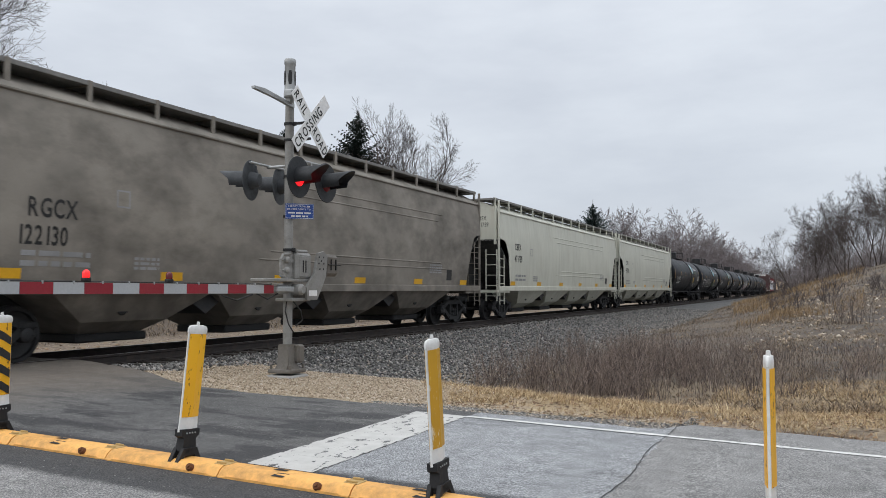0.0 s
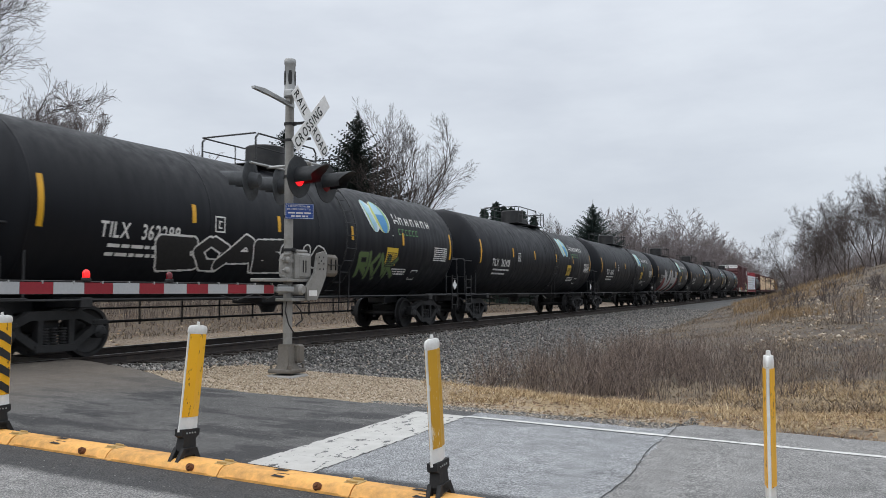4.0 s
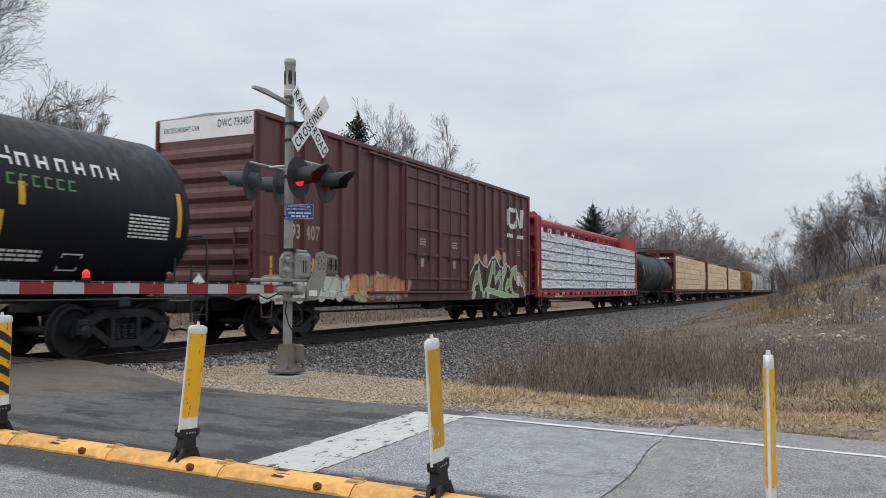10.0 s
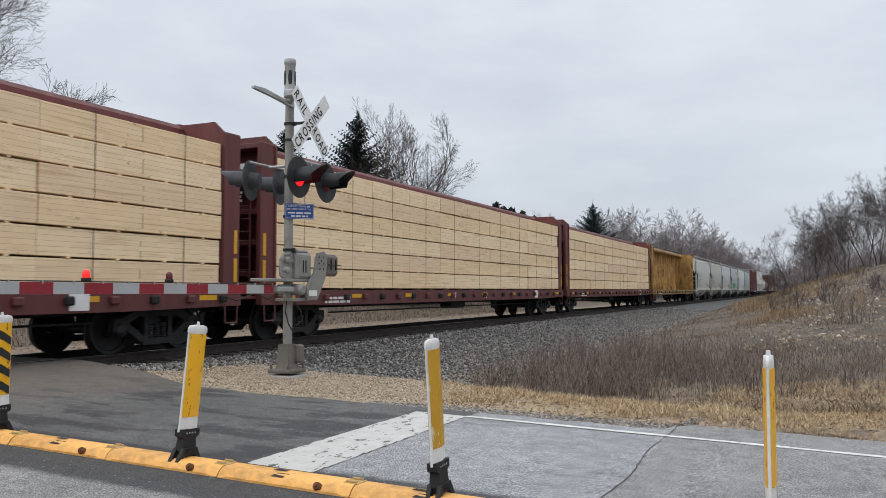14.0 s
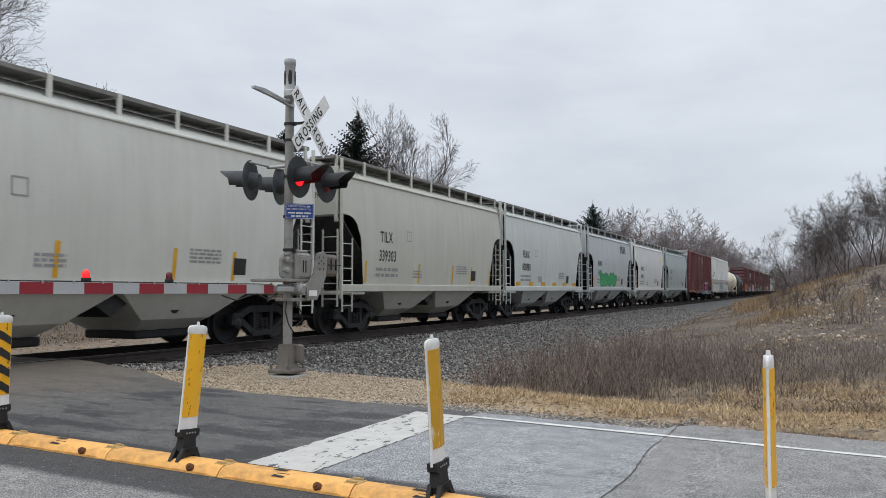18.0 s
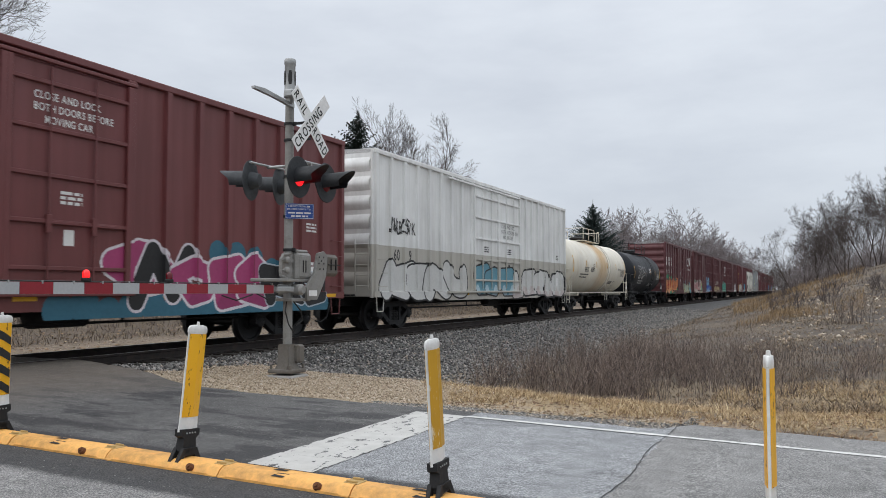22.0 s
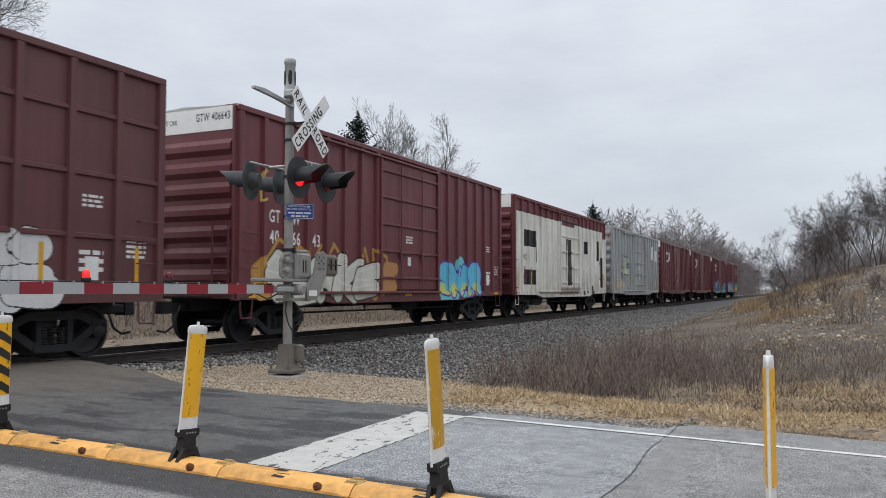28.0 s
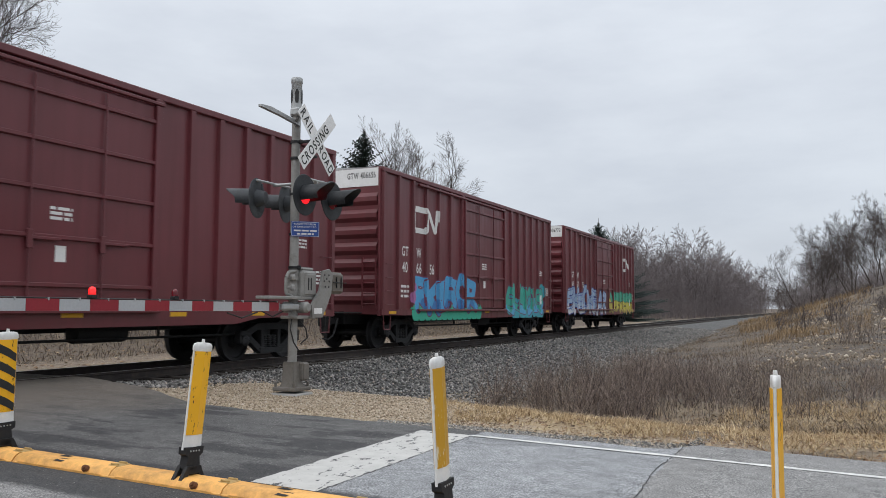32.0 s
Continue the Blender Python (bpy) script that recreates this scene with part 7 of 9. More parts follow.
    # short hoppers
    spec = [(368.1, 379.7, (0.58, 0.585, 0.54), "CEFX", "311002", ()), (381.0, 392.4, (0.50, 0.50, 0.44), "TILX", "339303", ()), (393.0, 404.3, (0.54, 0.57, 0.55), "FURX", "808880", ()),
            (405.7, 416.5, (0.44, 0.47, 0.48), "RVRX", "14557", [(-2.7, 1.6, 1.32, 2.3, [(0.03, 0.34, 0.12), (0.05, 0.28, 0.12), (0.16, 0.40, 0.2)], (0.06, 0.30, 0.12), 0.9)]),
            (417.9, 429.2, (0.62, 0.63, 0.62), "MWCX", "300443", ()), (430.4, 442.0, (0.37, 0.43, 0.43), "CRDX", "22811", ())]
    for a, b, c, own, num, tg in spec:
        m = paint("grey_hopper_paint", c, (0.26, 0.25, 0.23), 0.14, 0.45, rust=0.06, var=0.06)
        if own == "RVRX":
            dk = (0.03, 0.03, 0.035)
            decals(m, [(2.40 + k * 0.39, 2.72 + k * 0.39, 3.46, 3.92, 0.12 * (-1) ** k, dk) for k in range(4)])
        if own == "MWCX":
            decals(m, [(4.0, 4.45, 3.35, 3.8, 0, (0.62, 0.55, 0.2))])
        car, half_len, side = hopper(a, b, m, "pale grey covered hopper with two bays" if own != "CRDX" else "grey-green covered hopper with two bays", 2, [(own, 1.95, 2.53, 0.30), (num, 1.9, 2.00, 0.30)], side_top=4.2, top=4.68, slope=2.0, bulge=1.58, strips=own != "FURX")
        if own == "RVRX":
            sprayed(car, (-3.2, 1.3, 1.36, 2.4), [lettered(-2.9, 1.1, 1.42, 2.2, 5, [(0.03, 0.34, 0.12), (0.10, 0.40, 0.18)], (0.02, 0.20, 0.08), 31, soft=True, fat=0.5, cloud=(0.05, 0.28, 0.12))])
        if own == "CRDX":
            for y in (-1.2, 1.3):
                disc = part("round_sign", Geo().lathe([(0.0, 0.21), (0.006, 0.21)], (side(2.37) + 0.012, y, 2.37), "x", 24), WHITE, car, "round white sign with a red ring")
                g = Geo()
                n = 24
                g.add([(side(2.37) + 0.021, y + r * math.cos(2 * math.pi * i / n), 2.37 + r * math.sin(2 * math.pi * i / n)) for r in (0.20, 0.155) for i in range(n)], [(i, (i + 1) % n, n + (i + 1) % n, n + i) for i in range(n)])
                part("ring", g, REDSTRIPE, disc, "red ring", smooth=0)
                part("bar", Geo().box(side(2.37) + 0.018, side(2.37) + 0.021, -0.16, 0.16, -0.02, 0.02), REDSTRIPE, disc, "red slanting bar", at=pose(0, y, 2.37, 45), smooth=0)
    # tall boxcars and two tank cars between
    m = paint("dull_red_boxcar_paint", (0.155, 0.042, 0.042), (0.07, 0.03, 0.025), 0.3, 0.5)
    root, h = boxcar(443.6, 461.9, 5.08, m, "dull red high-cube boxcar with pink and white tag", (-2.9, 2.0), band=GREYSTRIPE, end_text="COER 171679", marks=[("CO", 0, 2.62, 0.33), ("ER", 1, 2.62, 0.33), ("1716", 0, 2.12, 0.30), ("79", 1, 2.12, 0.33)])
    teal, mag = (0.03, 0.13, 0.19), (0.36, 0.045, 0.15)
    sprayed(root, (0.3, 8.9, 0.70, 2.6), [lambda q: q.blobs([(0.6 + 0.5 * k, 0.85 + 0.10 * math.sin(k * 2.1), 0.30) for k in range(16)] + [(5.0, 1.9, 0.3), (5.6, 1.85, 0.28), (6.2, 1.6, 0.3), (4.4, 1.95, 0.25)], teal),
        lettered(1.8, 3.0, 1.0, 2.2, 1, [mag], (0.68, 0.64, 0.66), 43, fat=0.5), lettered(2.35, 3.5, 0.85, 2.15, 1, [K0], (0.66, 0.62, 0.66), 46, fat=0.42),
        lettered(3.3, 6.2, 0.78, 2.0, 3, [mag, (0.28, 0.03, 0.12)], (0.68, 0.64, 0.67), 44, fat=0.48, edge=0.06), lettered(6.0, 8.2, 0.8, 1.75, 2, [K0], (0.45, 0.50, 0.54), 45, fat=0.36, edge=0.03)])
    g = Geo()
    for k, s in enumerate(("CLOSE AND LOCK", "BOTH DOORS BEFORE", "MOVING CAR")):
        text(g, s, 0.05 + (0.2 if k == 2 else 0), 4.21 - k * 0.19, 0.12, lambda u, q: (1.551, u, q), 0.8)
    part("door_notice", g, CHALK, root, "white stencilled door notice", smooth=0)
    wb = [(0.62, 0.62, 0.60), (0.58, 0.58, 0.56), (0.50, 0.50, 0.48), (0.02, 0.02, 0.02)]
    m = paint("pale_grey_boxcar_paint", (0.77, 0.775, 0.76), (0.28, 0.26, 0.22), 0.3, 0.5, band=(2.45, (0.46, 0.44, 0.39)))
    root, h = boxcar(463.5, 482.1, 5.17, m, "pale grey boxcar with black-outlined tags along its base", (-2.35, 2.55), ink=INK, marks=[("WR", 1, 2.85, 0.36), ("WK", 2, 2.85, 0.36), ("60", 1, 2.05, 0.32), ("9", 2, 2.05, 0.32)])
    sprayed(root, (-9.2, -2.4, 0.80, 2.35), [lettered(-8.6, -2.9, 0.86, 2.1, 4, [(0.60, 0.60, 0.58)], K0, 51, fat=0.55, edge=0.06, soft=True)])
    sprayed(root, (-8.6, -7.0, 2.55, 3.4), [lettered(-8.4, -7.2, 2.75, 3.3, 3, [], K0, 52, fat=0.0, edge=0.03)])
    sprayed(root, (-2.4, 1.9, 0.80, 2.3), [lettered(-2.1, 1.75, 0.86, 2.12, 3, [(0.12, 0.30, 0.38), (0.40, 0.54, 0.60)], K0, 53, fat=0.6, edge=0.06)])
    sprayed(root, (1.7, 9.2, 0.80, 2.35), [lettered(1.95, 8.9, 0.84, 2.1, 5, [(0.62, 0.62, 0.60), (0.56, 0.50, 0.48)], K0, 54, fat=0.62, edge=0.075)])
    g = Geo()
    for k, s in enumerate(("CLOSE AND LOCK", "BOTH DOORS BEFORE", "MOVING CAR")):
        text(g, s, 0.45 + (0.2 if k == 2 else 0), 3.58 - k * 0.205, 0.14, lambda u, q: (1.551, u, q), 0.82)
    part("door_notice", g, FADED, root, "stencilled door notice", smooth=0)
    wm = paint("stained_white_tank_paint", (0.74, 0.70, 0.60), (0.56, 0.42, 0.2), 0.2, 0.45, rust=0.12)
    nt = wm.node_tree
    b_ = nt.nodes["Principled BSDF"]
    cc = b_.inputs["Base Color"].links[0].from_socket
    v = here(nt)
    x, y, z = split(nt, v)
    stain = calc(nt, "MULTIPLY", rng(nt, calc(nt, "ABSOLUTE", calc(nt, "ADD", y, rng(nt, noisy(nt, v, 1.2, 3), 0.2, 0.8, -0.9, 0.5))), 1.5, 0.5, 0, 0.75), rng(nt, z, 1.1, 3.2, 0.35, 1))
    put(nt, b_.inputs["Base Color"], mix(nt, stain, cc, (0.56, 0.32, 0.085)))
    WRAIL = plain("white_railing_paint", (0.66, 0.63, 0.55), 0.5, grime=(0.35, 0.25, 0.12), grime_amt=0.5)
    tank(482.8, 496.3, wm, "white tank car with orange rust stain below the dome", r=1.51, cz=2.46, marks=[("GATX", 3.0, 2.15, 0.27), ("61184", 4.25, 2.15, 0.27), ("SR 13450", 10.75, 2.36, 0.15)], ink=INK, rail_mat=WRAIL, dome="manway")
    root, h = tank(498.2, 509.2, paint("worn_black_tank_paint", (0.009, 0.0115, 0.017), (0.03, 0.028, 0.025), 0.45, 0.5, gloss=0.3), "short black tank car with white tag", r=1.46, cz=2.38, marks=[("GATX", 2.0, 1.95, 0.24), ("6245", 3.0, 1.95, 0.24)], dome="manway")
    sprayed(root, (-3.4, -0.7, 1.9, 3.1), [lettered(-3.1, -1.05, 2.12, 2.88, 3, [K0], (0.62, 0.62, 0.62), 61, fat=0.34, edge=0.03)])
    sprayed(root, (0.2, 1.5, 2.2, 2.9), [lettered(0.45, 1.2, 2.4, 2.75, 2, [], (0.55, 0.55, 0.55), 62, fat=0.0, edge=0.045)])
    on_head = lambda u, q: (u, -h - 0.012 + 0.62 * (1 - math.sqrt(max(0.0, 1 - (u * u + (q - 2.38) ** 2) / 1.46 ** 2))), q)
    g = Geo()
    text(g, "GATX 6245", -0.28, 2.98, 0.13, on_head, 0.8)
    bars(g, -0.25, 2.86, 0.5, 0.05, on_head, 3, 1.7)
    part("end_lettering", g, CHALK, root, "white lettering on the tank head", smooth=0)
    words = []
    for bay, count in ((-7.05, 3), (-5.85, 3), (-4.65, 2)):
        for k in range(count):
            y = bay + (k - (count - 1) / 2) * 0.31
            words += [(y - 0.115, y + 0.115, z, z + 0.33, 0, W1) for z in (3.60, 3.22)]
    m = decals(paint("brown_boxcar_paint", MAROON, (0.055, 0.035, 0.03), 0.4, 0.55), words)
    car, _ = boxcar(511.0, 526.3, 5.15, m, "brown boxcar with orange and green lettering along the base", (-1.65, 1.35), 1.2, cross=(2.1, 3.15, 4.2), marks=[("CNA", 0, 2.58, 0.33), ("405", 1, 2.58, 0.33), ("617", 2, 2.58, 0.33)], strips="panel")
    emblem(car, 4.6, 3.42, 0.98)
    org, grn = (0.58, 0.20, 0.08), (0.03, 0.26, 0.14)
    sprayed(car, (-7.6, -1.5, 0.86, 2.9), [lettered(-7.4, -1.9, 0.90, 2.25, 4, [org, (0.66, 0.34, 0.16)], (0.10, 0.03, 0.03), 71, fat=0.50, edge=0.05, cloud=grn, shine=(0.36, 0.02, 0.05), upper=grn)])
    sprayed(car, (1.2, 7.0, 0.86, 2.4), [lambda q: q.blobs([(5.9, 1.5, 0.45), (6.4, 1.2, 0.4), (3.2, 1.95, 0.25), (2.2, 1.9, 0.2)], (0.16, 0.42, 0.52)), lettered(1.5, 6.0, 0.90, 1.85, 5, [(0.40, 0.47, 0.36), (0.46, 0.44, 0.26)], (0.03, 0.06, 0.05), 72, fat=0.5, edge=0.035)])
    sprayed(car, (6.2, 7.3, 1.2, 2.6), [lettered(6.4, 7.0, 1.9, 2.5, 2, [], (0.50, 0.45, 0.30), 73, fat=0.0, edge=0.028), lettered(6.3, 7.0, 1.3, 1.7, 2, [(0.40, 0.22, 0.05)], (0.5, 0.4, 0.2), 74)])
    m = paint("brown_boxcar_paint", MAROON, (0.055, 0.035, 0.03), 0.35, 0.55)
    car, _ = boxcar(527.6, 543.2, 5.18, m, "brown high-cube boxcar with pastel and blue tags", (-1.8, 1.8), 0.95, cross=(2.1, 3.15, 4.2), band=WHITE, end_text="UCRY 15864", marks=[("UC", 1, 2.75, 0.30), ("RY", 2, 2.75, 0.30), ("15", 1, 2.25, 0.30), ("86", 2, 2.25, 0.30), ("4", 3, 2.25, 0.30)], strips="panel")
    sprayed(car, (-7.6, -0.9, 0.86, 2.7), [lettered(-7.2, -1.3, 0.90, 2.05, 6, [(0.52, 0.30, 0.30), (0.55, 0.42, 0.36)], (0.60, 0.56, 0.50), 81, fat=0.5, cloud=(0.50, 0.50, 0.44), upper=(0.28, 0.50, 0.36)), lettered(-2.7, -1.2, 0.90, 2.0, 2, [(0.30, 0.50, 0.40)], (0.62, 0.55, 0.2), 82, fat=0.4)])
    sprayed(car, (1.6, 5.7, 0.86, 2.7), [lambda q: [q.line([(1.9 + 0.62 * k, 1.2), (2.1 + 0.62 * k, 2.15 + 0.18 * (k % 3))], 0.55, (0.24, 0.48, 0.62)) for k in range(6)], lettered(1.9, 5.4, 0.95, 1.75, 5, [(0.05, 0.12, 0.42), (0.10, 0.28, 0.56)], (0.34, 0.52, 0.66), 83, fat=0.45)])
    sprayed(car, (5.3, 7.6, 0.86, 2.1), [lettered(5.5, 7.4, 0.95, 1.7, 3, [(0.08, 0.16, 0.42), (0.50, 0.28, 0.08)], (0.10, 0.06, 0.08), 84, fat=0.5)])
    m = paint("brown_boxcar_paint", MAROON, (0.055, 0.035, 0.03), 0.35, 0.55)
    car, _ = boxcar(544.9, 560.0, 5.15, m, "brown boxcar with yellow and green tags", (-1.65, 1.35), 0.95, cross=(2.1, 3.15, 4.2), marks=[("CNA", 0, 2.35, 0.28), ("409", 2, 2.65, 0.30), ("332", 3, 2.65, 0.30)], strips="panel")
    emblem(car, 4.7, 3.42, 0.98)
    sprayed(car, (-6.8, -1.0, 0.86, 2.4), [lettered(-6.5, -1.2, 0.90, 1.65, 6, [(0.44, 0.36, 0.20), (0.36, 0.28, 0.18)], (0.20, 0.13, 0.08), 91, fat=0.5, cloud=(0.46, 0.38, 0.22)), lettered(-5.6, -2.4, 1.75, 2.2, 5, [], (0.42, 0.38, 0.34), 92, fat=0.0, edge=0.045)])
    sprayed(car, (2.2, 6.6, 0.86, 2.4), [lettered(2.4, 6.4, 0.92, 2.15, 5, [(0.08, 0.34, 0.26)], (0.30, 0.50, 0.42), 93, fat=0.45, cloud=(0.06, 0.26, 0.20))])
    m = paint("brown_boxcar_paint", MAROON, (0.055, 0.035, 0.03), 0.35, 0.5)
    car, _ = boxcar(561.3, 576.8, 5.18, m, "brown high-cube boxcar with white bubble tag", (-1.7, 1.7), 0.95, cross=(2.1, 3.15, 4.2), band=WHITE, end_text="UCRY 15876", marks=[("UC", 1, 2.75, 0.30), ("RY", 2, 2.75, 0.30), ("7", 3, 2.4, 0.30), ("6", 4, 2.4, 0.30)], strips="panel")
    sprayed(car, (2.3, 5.7, 0.80, 2.4), [lettered(2.6, 5.4, 0.86, 1.65, 4, [(0.68, 0.68, 0.68)], K0, 101, fat=0.75, edge=0.022, soft=True), lettered(3.7, 5.3, 1.55, 2.15, 3, [(0.66, 0.66, 0.66)], K0, 102, fat=0.75, edge=0.02, soft=True)])
    m = paint("maroon_boxcar_paint", OXIDE, (0.05, 0.03, 0.025), 0.3, 0.45)
    car, _ = boxcar(578.9, 594.5, 5.18, m, "maroon high-cube boxcar with silver and bright blue tags", (-1.8, 2.0), band=WHITE, end_text="GTW 406643", marks=[("GT", 1, 2.72, 0.28), ("W", 2, 2.72, 0.28), ("40", 1, 2.24, 0.30), ("66", 2, 2.24, 0.30), ("43", 3, 2.24, 0.30)])
    gold, cream = (0.44, 0.24, 0.04), (0.62, 0.61, 0.54)
    sprayed(car, (-7.6, -0.6, 0.80, 2.6), [lettered(-7.2, -6.4, 0.95, 2.05, 1, [(0.50, 0.28, 0.06)], gold, 111, fat=0.5), lettered(-6.7, -1.2, 1.2, 2.35, 7, [], gold, 112, fat=0.0, edge=0.05), lettered(-2.0, -0.9, 1.0, 2.0, 2, [(0.46, 0.22, 0.08)], gold, 113, fat=0.5), lettered(-6.6, -1.9, 0.84, 2.05, 5, [cream, (0.54, 0.53, 0.46)], K0, 114, fat=0.62, edge=0.04, shine=(0.70, 0.70, 0.64))])
    sprayed(car, (-7.7, -6.5, 2.9, 4.1), [lettered(-7.4, -6.7, 3.1, 3.9, 2, [], (0.52, 0.40, 0.10), 115, fat=0.0, edge=0.03)])
    sprayed(car, (2.1, 6.0, 0.86, 2.6), [lettered(2.4, 5.6, 0.95, 2.15, 4, [(0.12, 0.52, 0.72), (0.60, 0.62, 0.16)], (0.12, 0.04, 0.40), 116, fat=0.6, edge=0.06, soft=True, cloud=(0.14, 0.58, 0.62))])
    m = decals(paint("whitewashed_boxcar_paint", (0.76, 0.75, 0.69), (0.17, 0.13, 0.10), 0.55, 0.55, var=0.1, rust=0.35, low=0.6, run=(6.0, 6.0, 0.35)), [(-9, 9, 4.52, 5.3, 0, OXIDE), (-9, -7.52, 0.8, 5.3, 0, OXIDE), (-1.2, 1.0, 4.3, 4.6, 0, OXIDE), (6.9, 8.0, 4.1, 5.3, 0, OXIDE), (-7.53, -7.45, 1.0, 4.5, 0, (0.06, 0.035, 0.035)), (-7.5, 7.0, 4.46, 4.53, 0, (0.06, 0.035, 0.035)), (-4.86, -4.78, 3.3, 4.6, 0, K0), (-6.44, -5.05, 3.04, 3.75, 0, K0), (-5.10, -4.78, 2.38, 3.34, 0, K0), (-6.46, -5.08, 1.41, 2.05, 0, K0), (-0.38, 0.52, 1.4, 3.67, -0.03, K0), (2.9, 3.85, 3.08, 3.75, 0, K0), (2.82, 3.2, 0.9, 2.21, 0, K0), (3.6, 3.9, 1.0, 1.3, 0, K0), (4.6, 5.1, 0.95, 1.4, 0, K0), (5.9, 6.3, 2.8, 3.9, 0.1, K0), (6.7, 7.1, 1.3, 3.0, 0, K0), (-1.5, 1.9, 0.95, 1.3, 0, (0.30, 0.24, 0.20))])
    boxcar(596.0, 611.5, 5.13, m, "white-painted boxcar with black blocks over maroon", (-1.5, 1.95), band=WHITE, marks=[("WC", 1, 2.45, 0.26), ("21", 1, 1.92, 0.26), ("64", 2, 1.92, 0.26), ("1", 3, 1.92, 0.26)], ink=plain("maroon_lettering", (0.16, 0.05, 0.04), 0.6, relief=0), end_mat=paint("maroon_end_paint", OXIDE, (0.05, 0.03, 0.025), 0.3, 0.5), strips="panel")
    m = decals(paint("rusty_grey_boxcar_paint", (0.33, 0.36, 0.38), (0.33, 0.24, 0.13), 0.45, 0.55, rust=1.0, var=0.12, run=(1.8, 1.8, 0.3)), [(5.0, 5.75, 3.4, 4.4, 0, W1), (6.3, 6.95, 3.35, 4.15, 0, W1)])
    car, _ = boxcar(613.4, 628.8, 5.10, m, "rust-streaked grey boxcar with white patches", (-1.7, 1.9), marks=[("SO", 0, 2.45, 0.33), ("XX", 1, 2.45, 0.33), ("409", 0, 2.0, 0.30), ("268", 1, 2.0, 0.30)], strips="panel")
    sprayed(car, (-5.4, -2.5, 1.8, 3.5), [lettered(-5.0, -3.2, 2.05, 3.25, 3, [(0.44, 0.48, 0.40), (0.58, 0.62, 0.42)], (0.05, 0.06, 0.10), 121, fat=0.72, edge=0.06, soft=True), lettered(-3.7, -2.7, 2.5, 3.1, 3, [], (0.08, 0.09, 0.13), 122, fat=0.0, edge=0.022), lambda q: q.blobs([(-5.15, 2.15, 0.06), (-5.0, 2.0, 0.08), (-5.2, 1.98, 0.04)], (0.05, 0.06, 0.10))])
    sprayed(car, (-7.3, -1.9, 0.86, 1.9), [lettered(-6.6, -4.2, 1.2, 1.75, 5, [(0.50, 0.48, 0.40)], (0.20, 0.19, 0.18), 123, fat=0.5, edge=0.02), lettered(-6.0, -2.2, 0.90, 1.3, 6, [(0.40, 0.41, 0.40)], (0.18, 0.24, 0.30), 124, fat=0.4, edge=0.025)])
    for a, b, num in ((630.5, 646.0, "406902"), (647.8, 663.2, "407256"), (665.6, 680.9, "406656"), (683.1, 698.6, "406770")):
        last = a > 680
        m = paint("glossy_maroon_boxcar_paint", OXIDE, (0.05, 0.025, 0.022), 0.25, 0.38)
        car, _ = boxcar(a, b, 5.18, m, "clean maroon high-cube boxcar" if a < 660 else "maroon high-cube boxcar with blue and green tags", (-2.1, 1.72), band=WHITE, end_text="GTW " + num, marks=[("GT", 1, 2.72, 0.28), ("W", 2, 2.72, 0.28), (num[:2], 1, 2.24, 0.30), (num[2:4], 2, 2.24, 0.30), (num[4:], 3, 2.24, 0.30)])
        emblem(car, 4.6 if last else -5.75, 3.45, 0.98, web=False)
        if num == "406656":
            sea, sky_ = (0.04, 0.42, 0.28), (0.08, 0.36, 0.64)
            sprayed(car, (-6.1, -0.4, 0.80, 2.6), [lambda q: q.blobs([(-5.6 + 0.4 * k, 1.05, 0.28) for k in range(13)], sea), lettered(-5.5, -1.1, 1.0, 2.2, 6, [sky_, (0.05, 0.20, 0.46)], (0.20, 0.05, 0.10), 131, fat=0.5, edge=0.04), lambda q: q.blobs([(-5.7, 1.5, 0.2), (-5.6, 1.8, 0.14)], (0.42, 0.16, 0.36))])
            sprayed(car, (1.9, 7.0, 0.80, 2.5), [lettered(2.2, 6.6, 0.90, 2.1, 6, [(0.05, 0.38, 0.30), (0.10, 0.40, 0.62)], (0.16, 0.06, 0.14), 132, fat=0.5, edge=0.04, cloud=(0.05, 0.34, 0.40))])
        if last:
            sprayed(car, (-7.4, 0.4, 0.80, 2.6), [lettered(-7.1, 0.1, 0.90, 2.25, 8, [(0.34, 0.46, 0.60), (0.58, 0.60, 0.62)], (0.04, 0.06, 0.22), 133, fat=0.45, edge=0.05, shine=(0.10, 0.14, 0.40))])
            sprayed(car, (0.6, 7.5, 0.80, 2.4), [lettered(0.9, 7.2, 0.90, 1.8, 7, [(0.58, 0.50, 0.10), (0.46, 0.36, 0.10)], (0.16, 0.14, 0.06), 134, fat=0.5, edge=0.04, upper=(0.08, 0.38, 0.26)), lettered(1.2, 6.9, 1.55, 2.2, 7, [(0.08, 0.40, 0.28)], (0.04, 0.18, 0.14), 135, fat=0.5, edge=0.03)])


make_train()


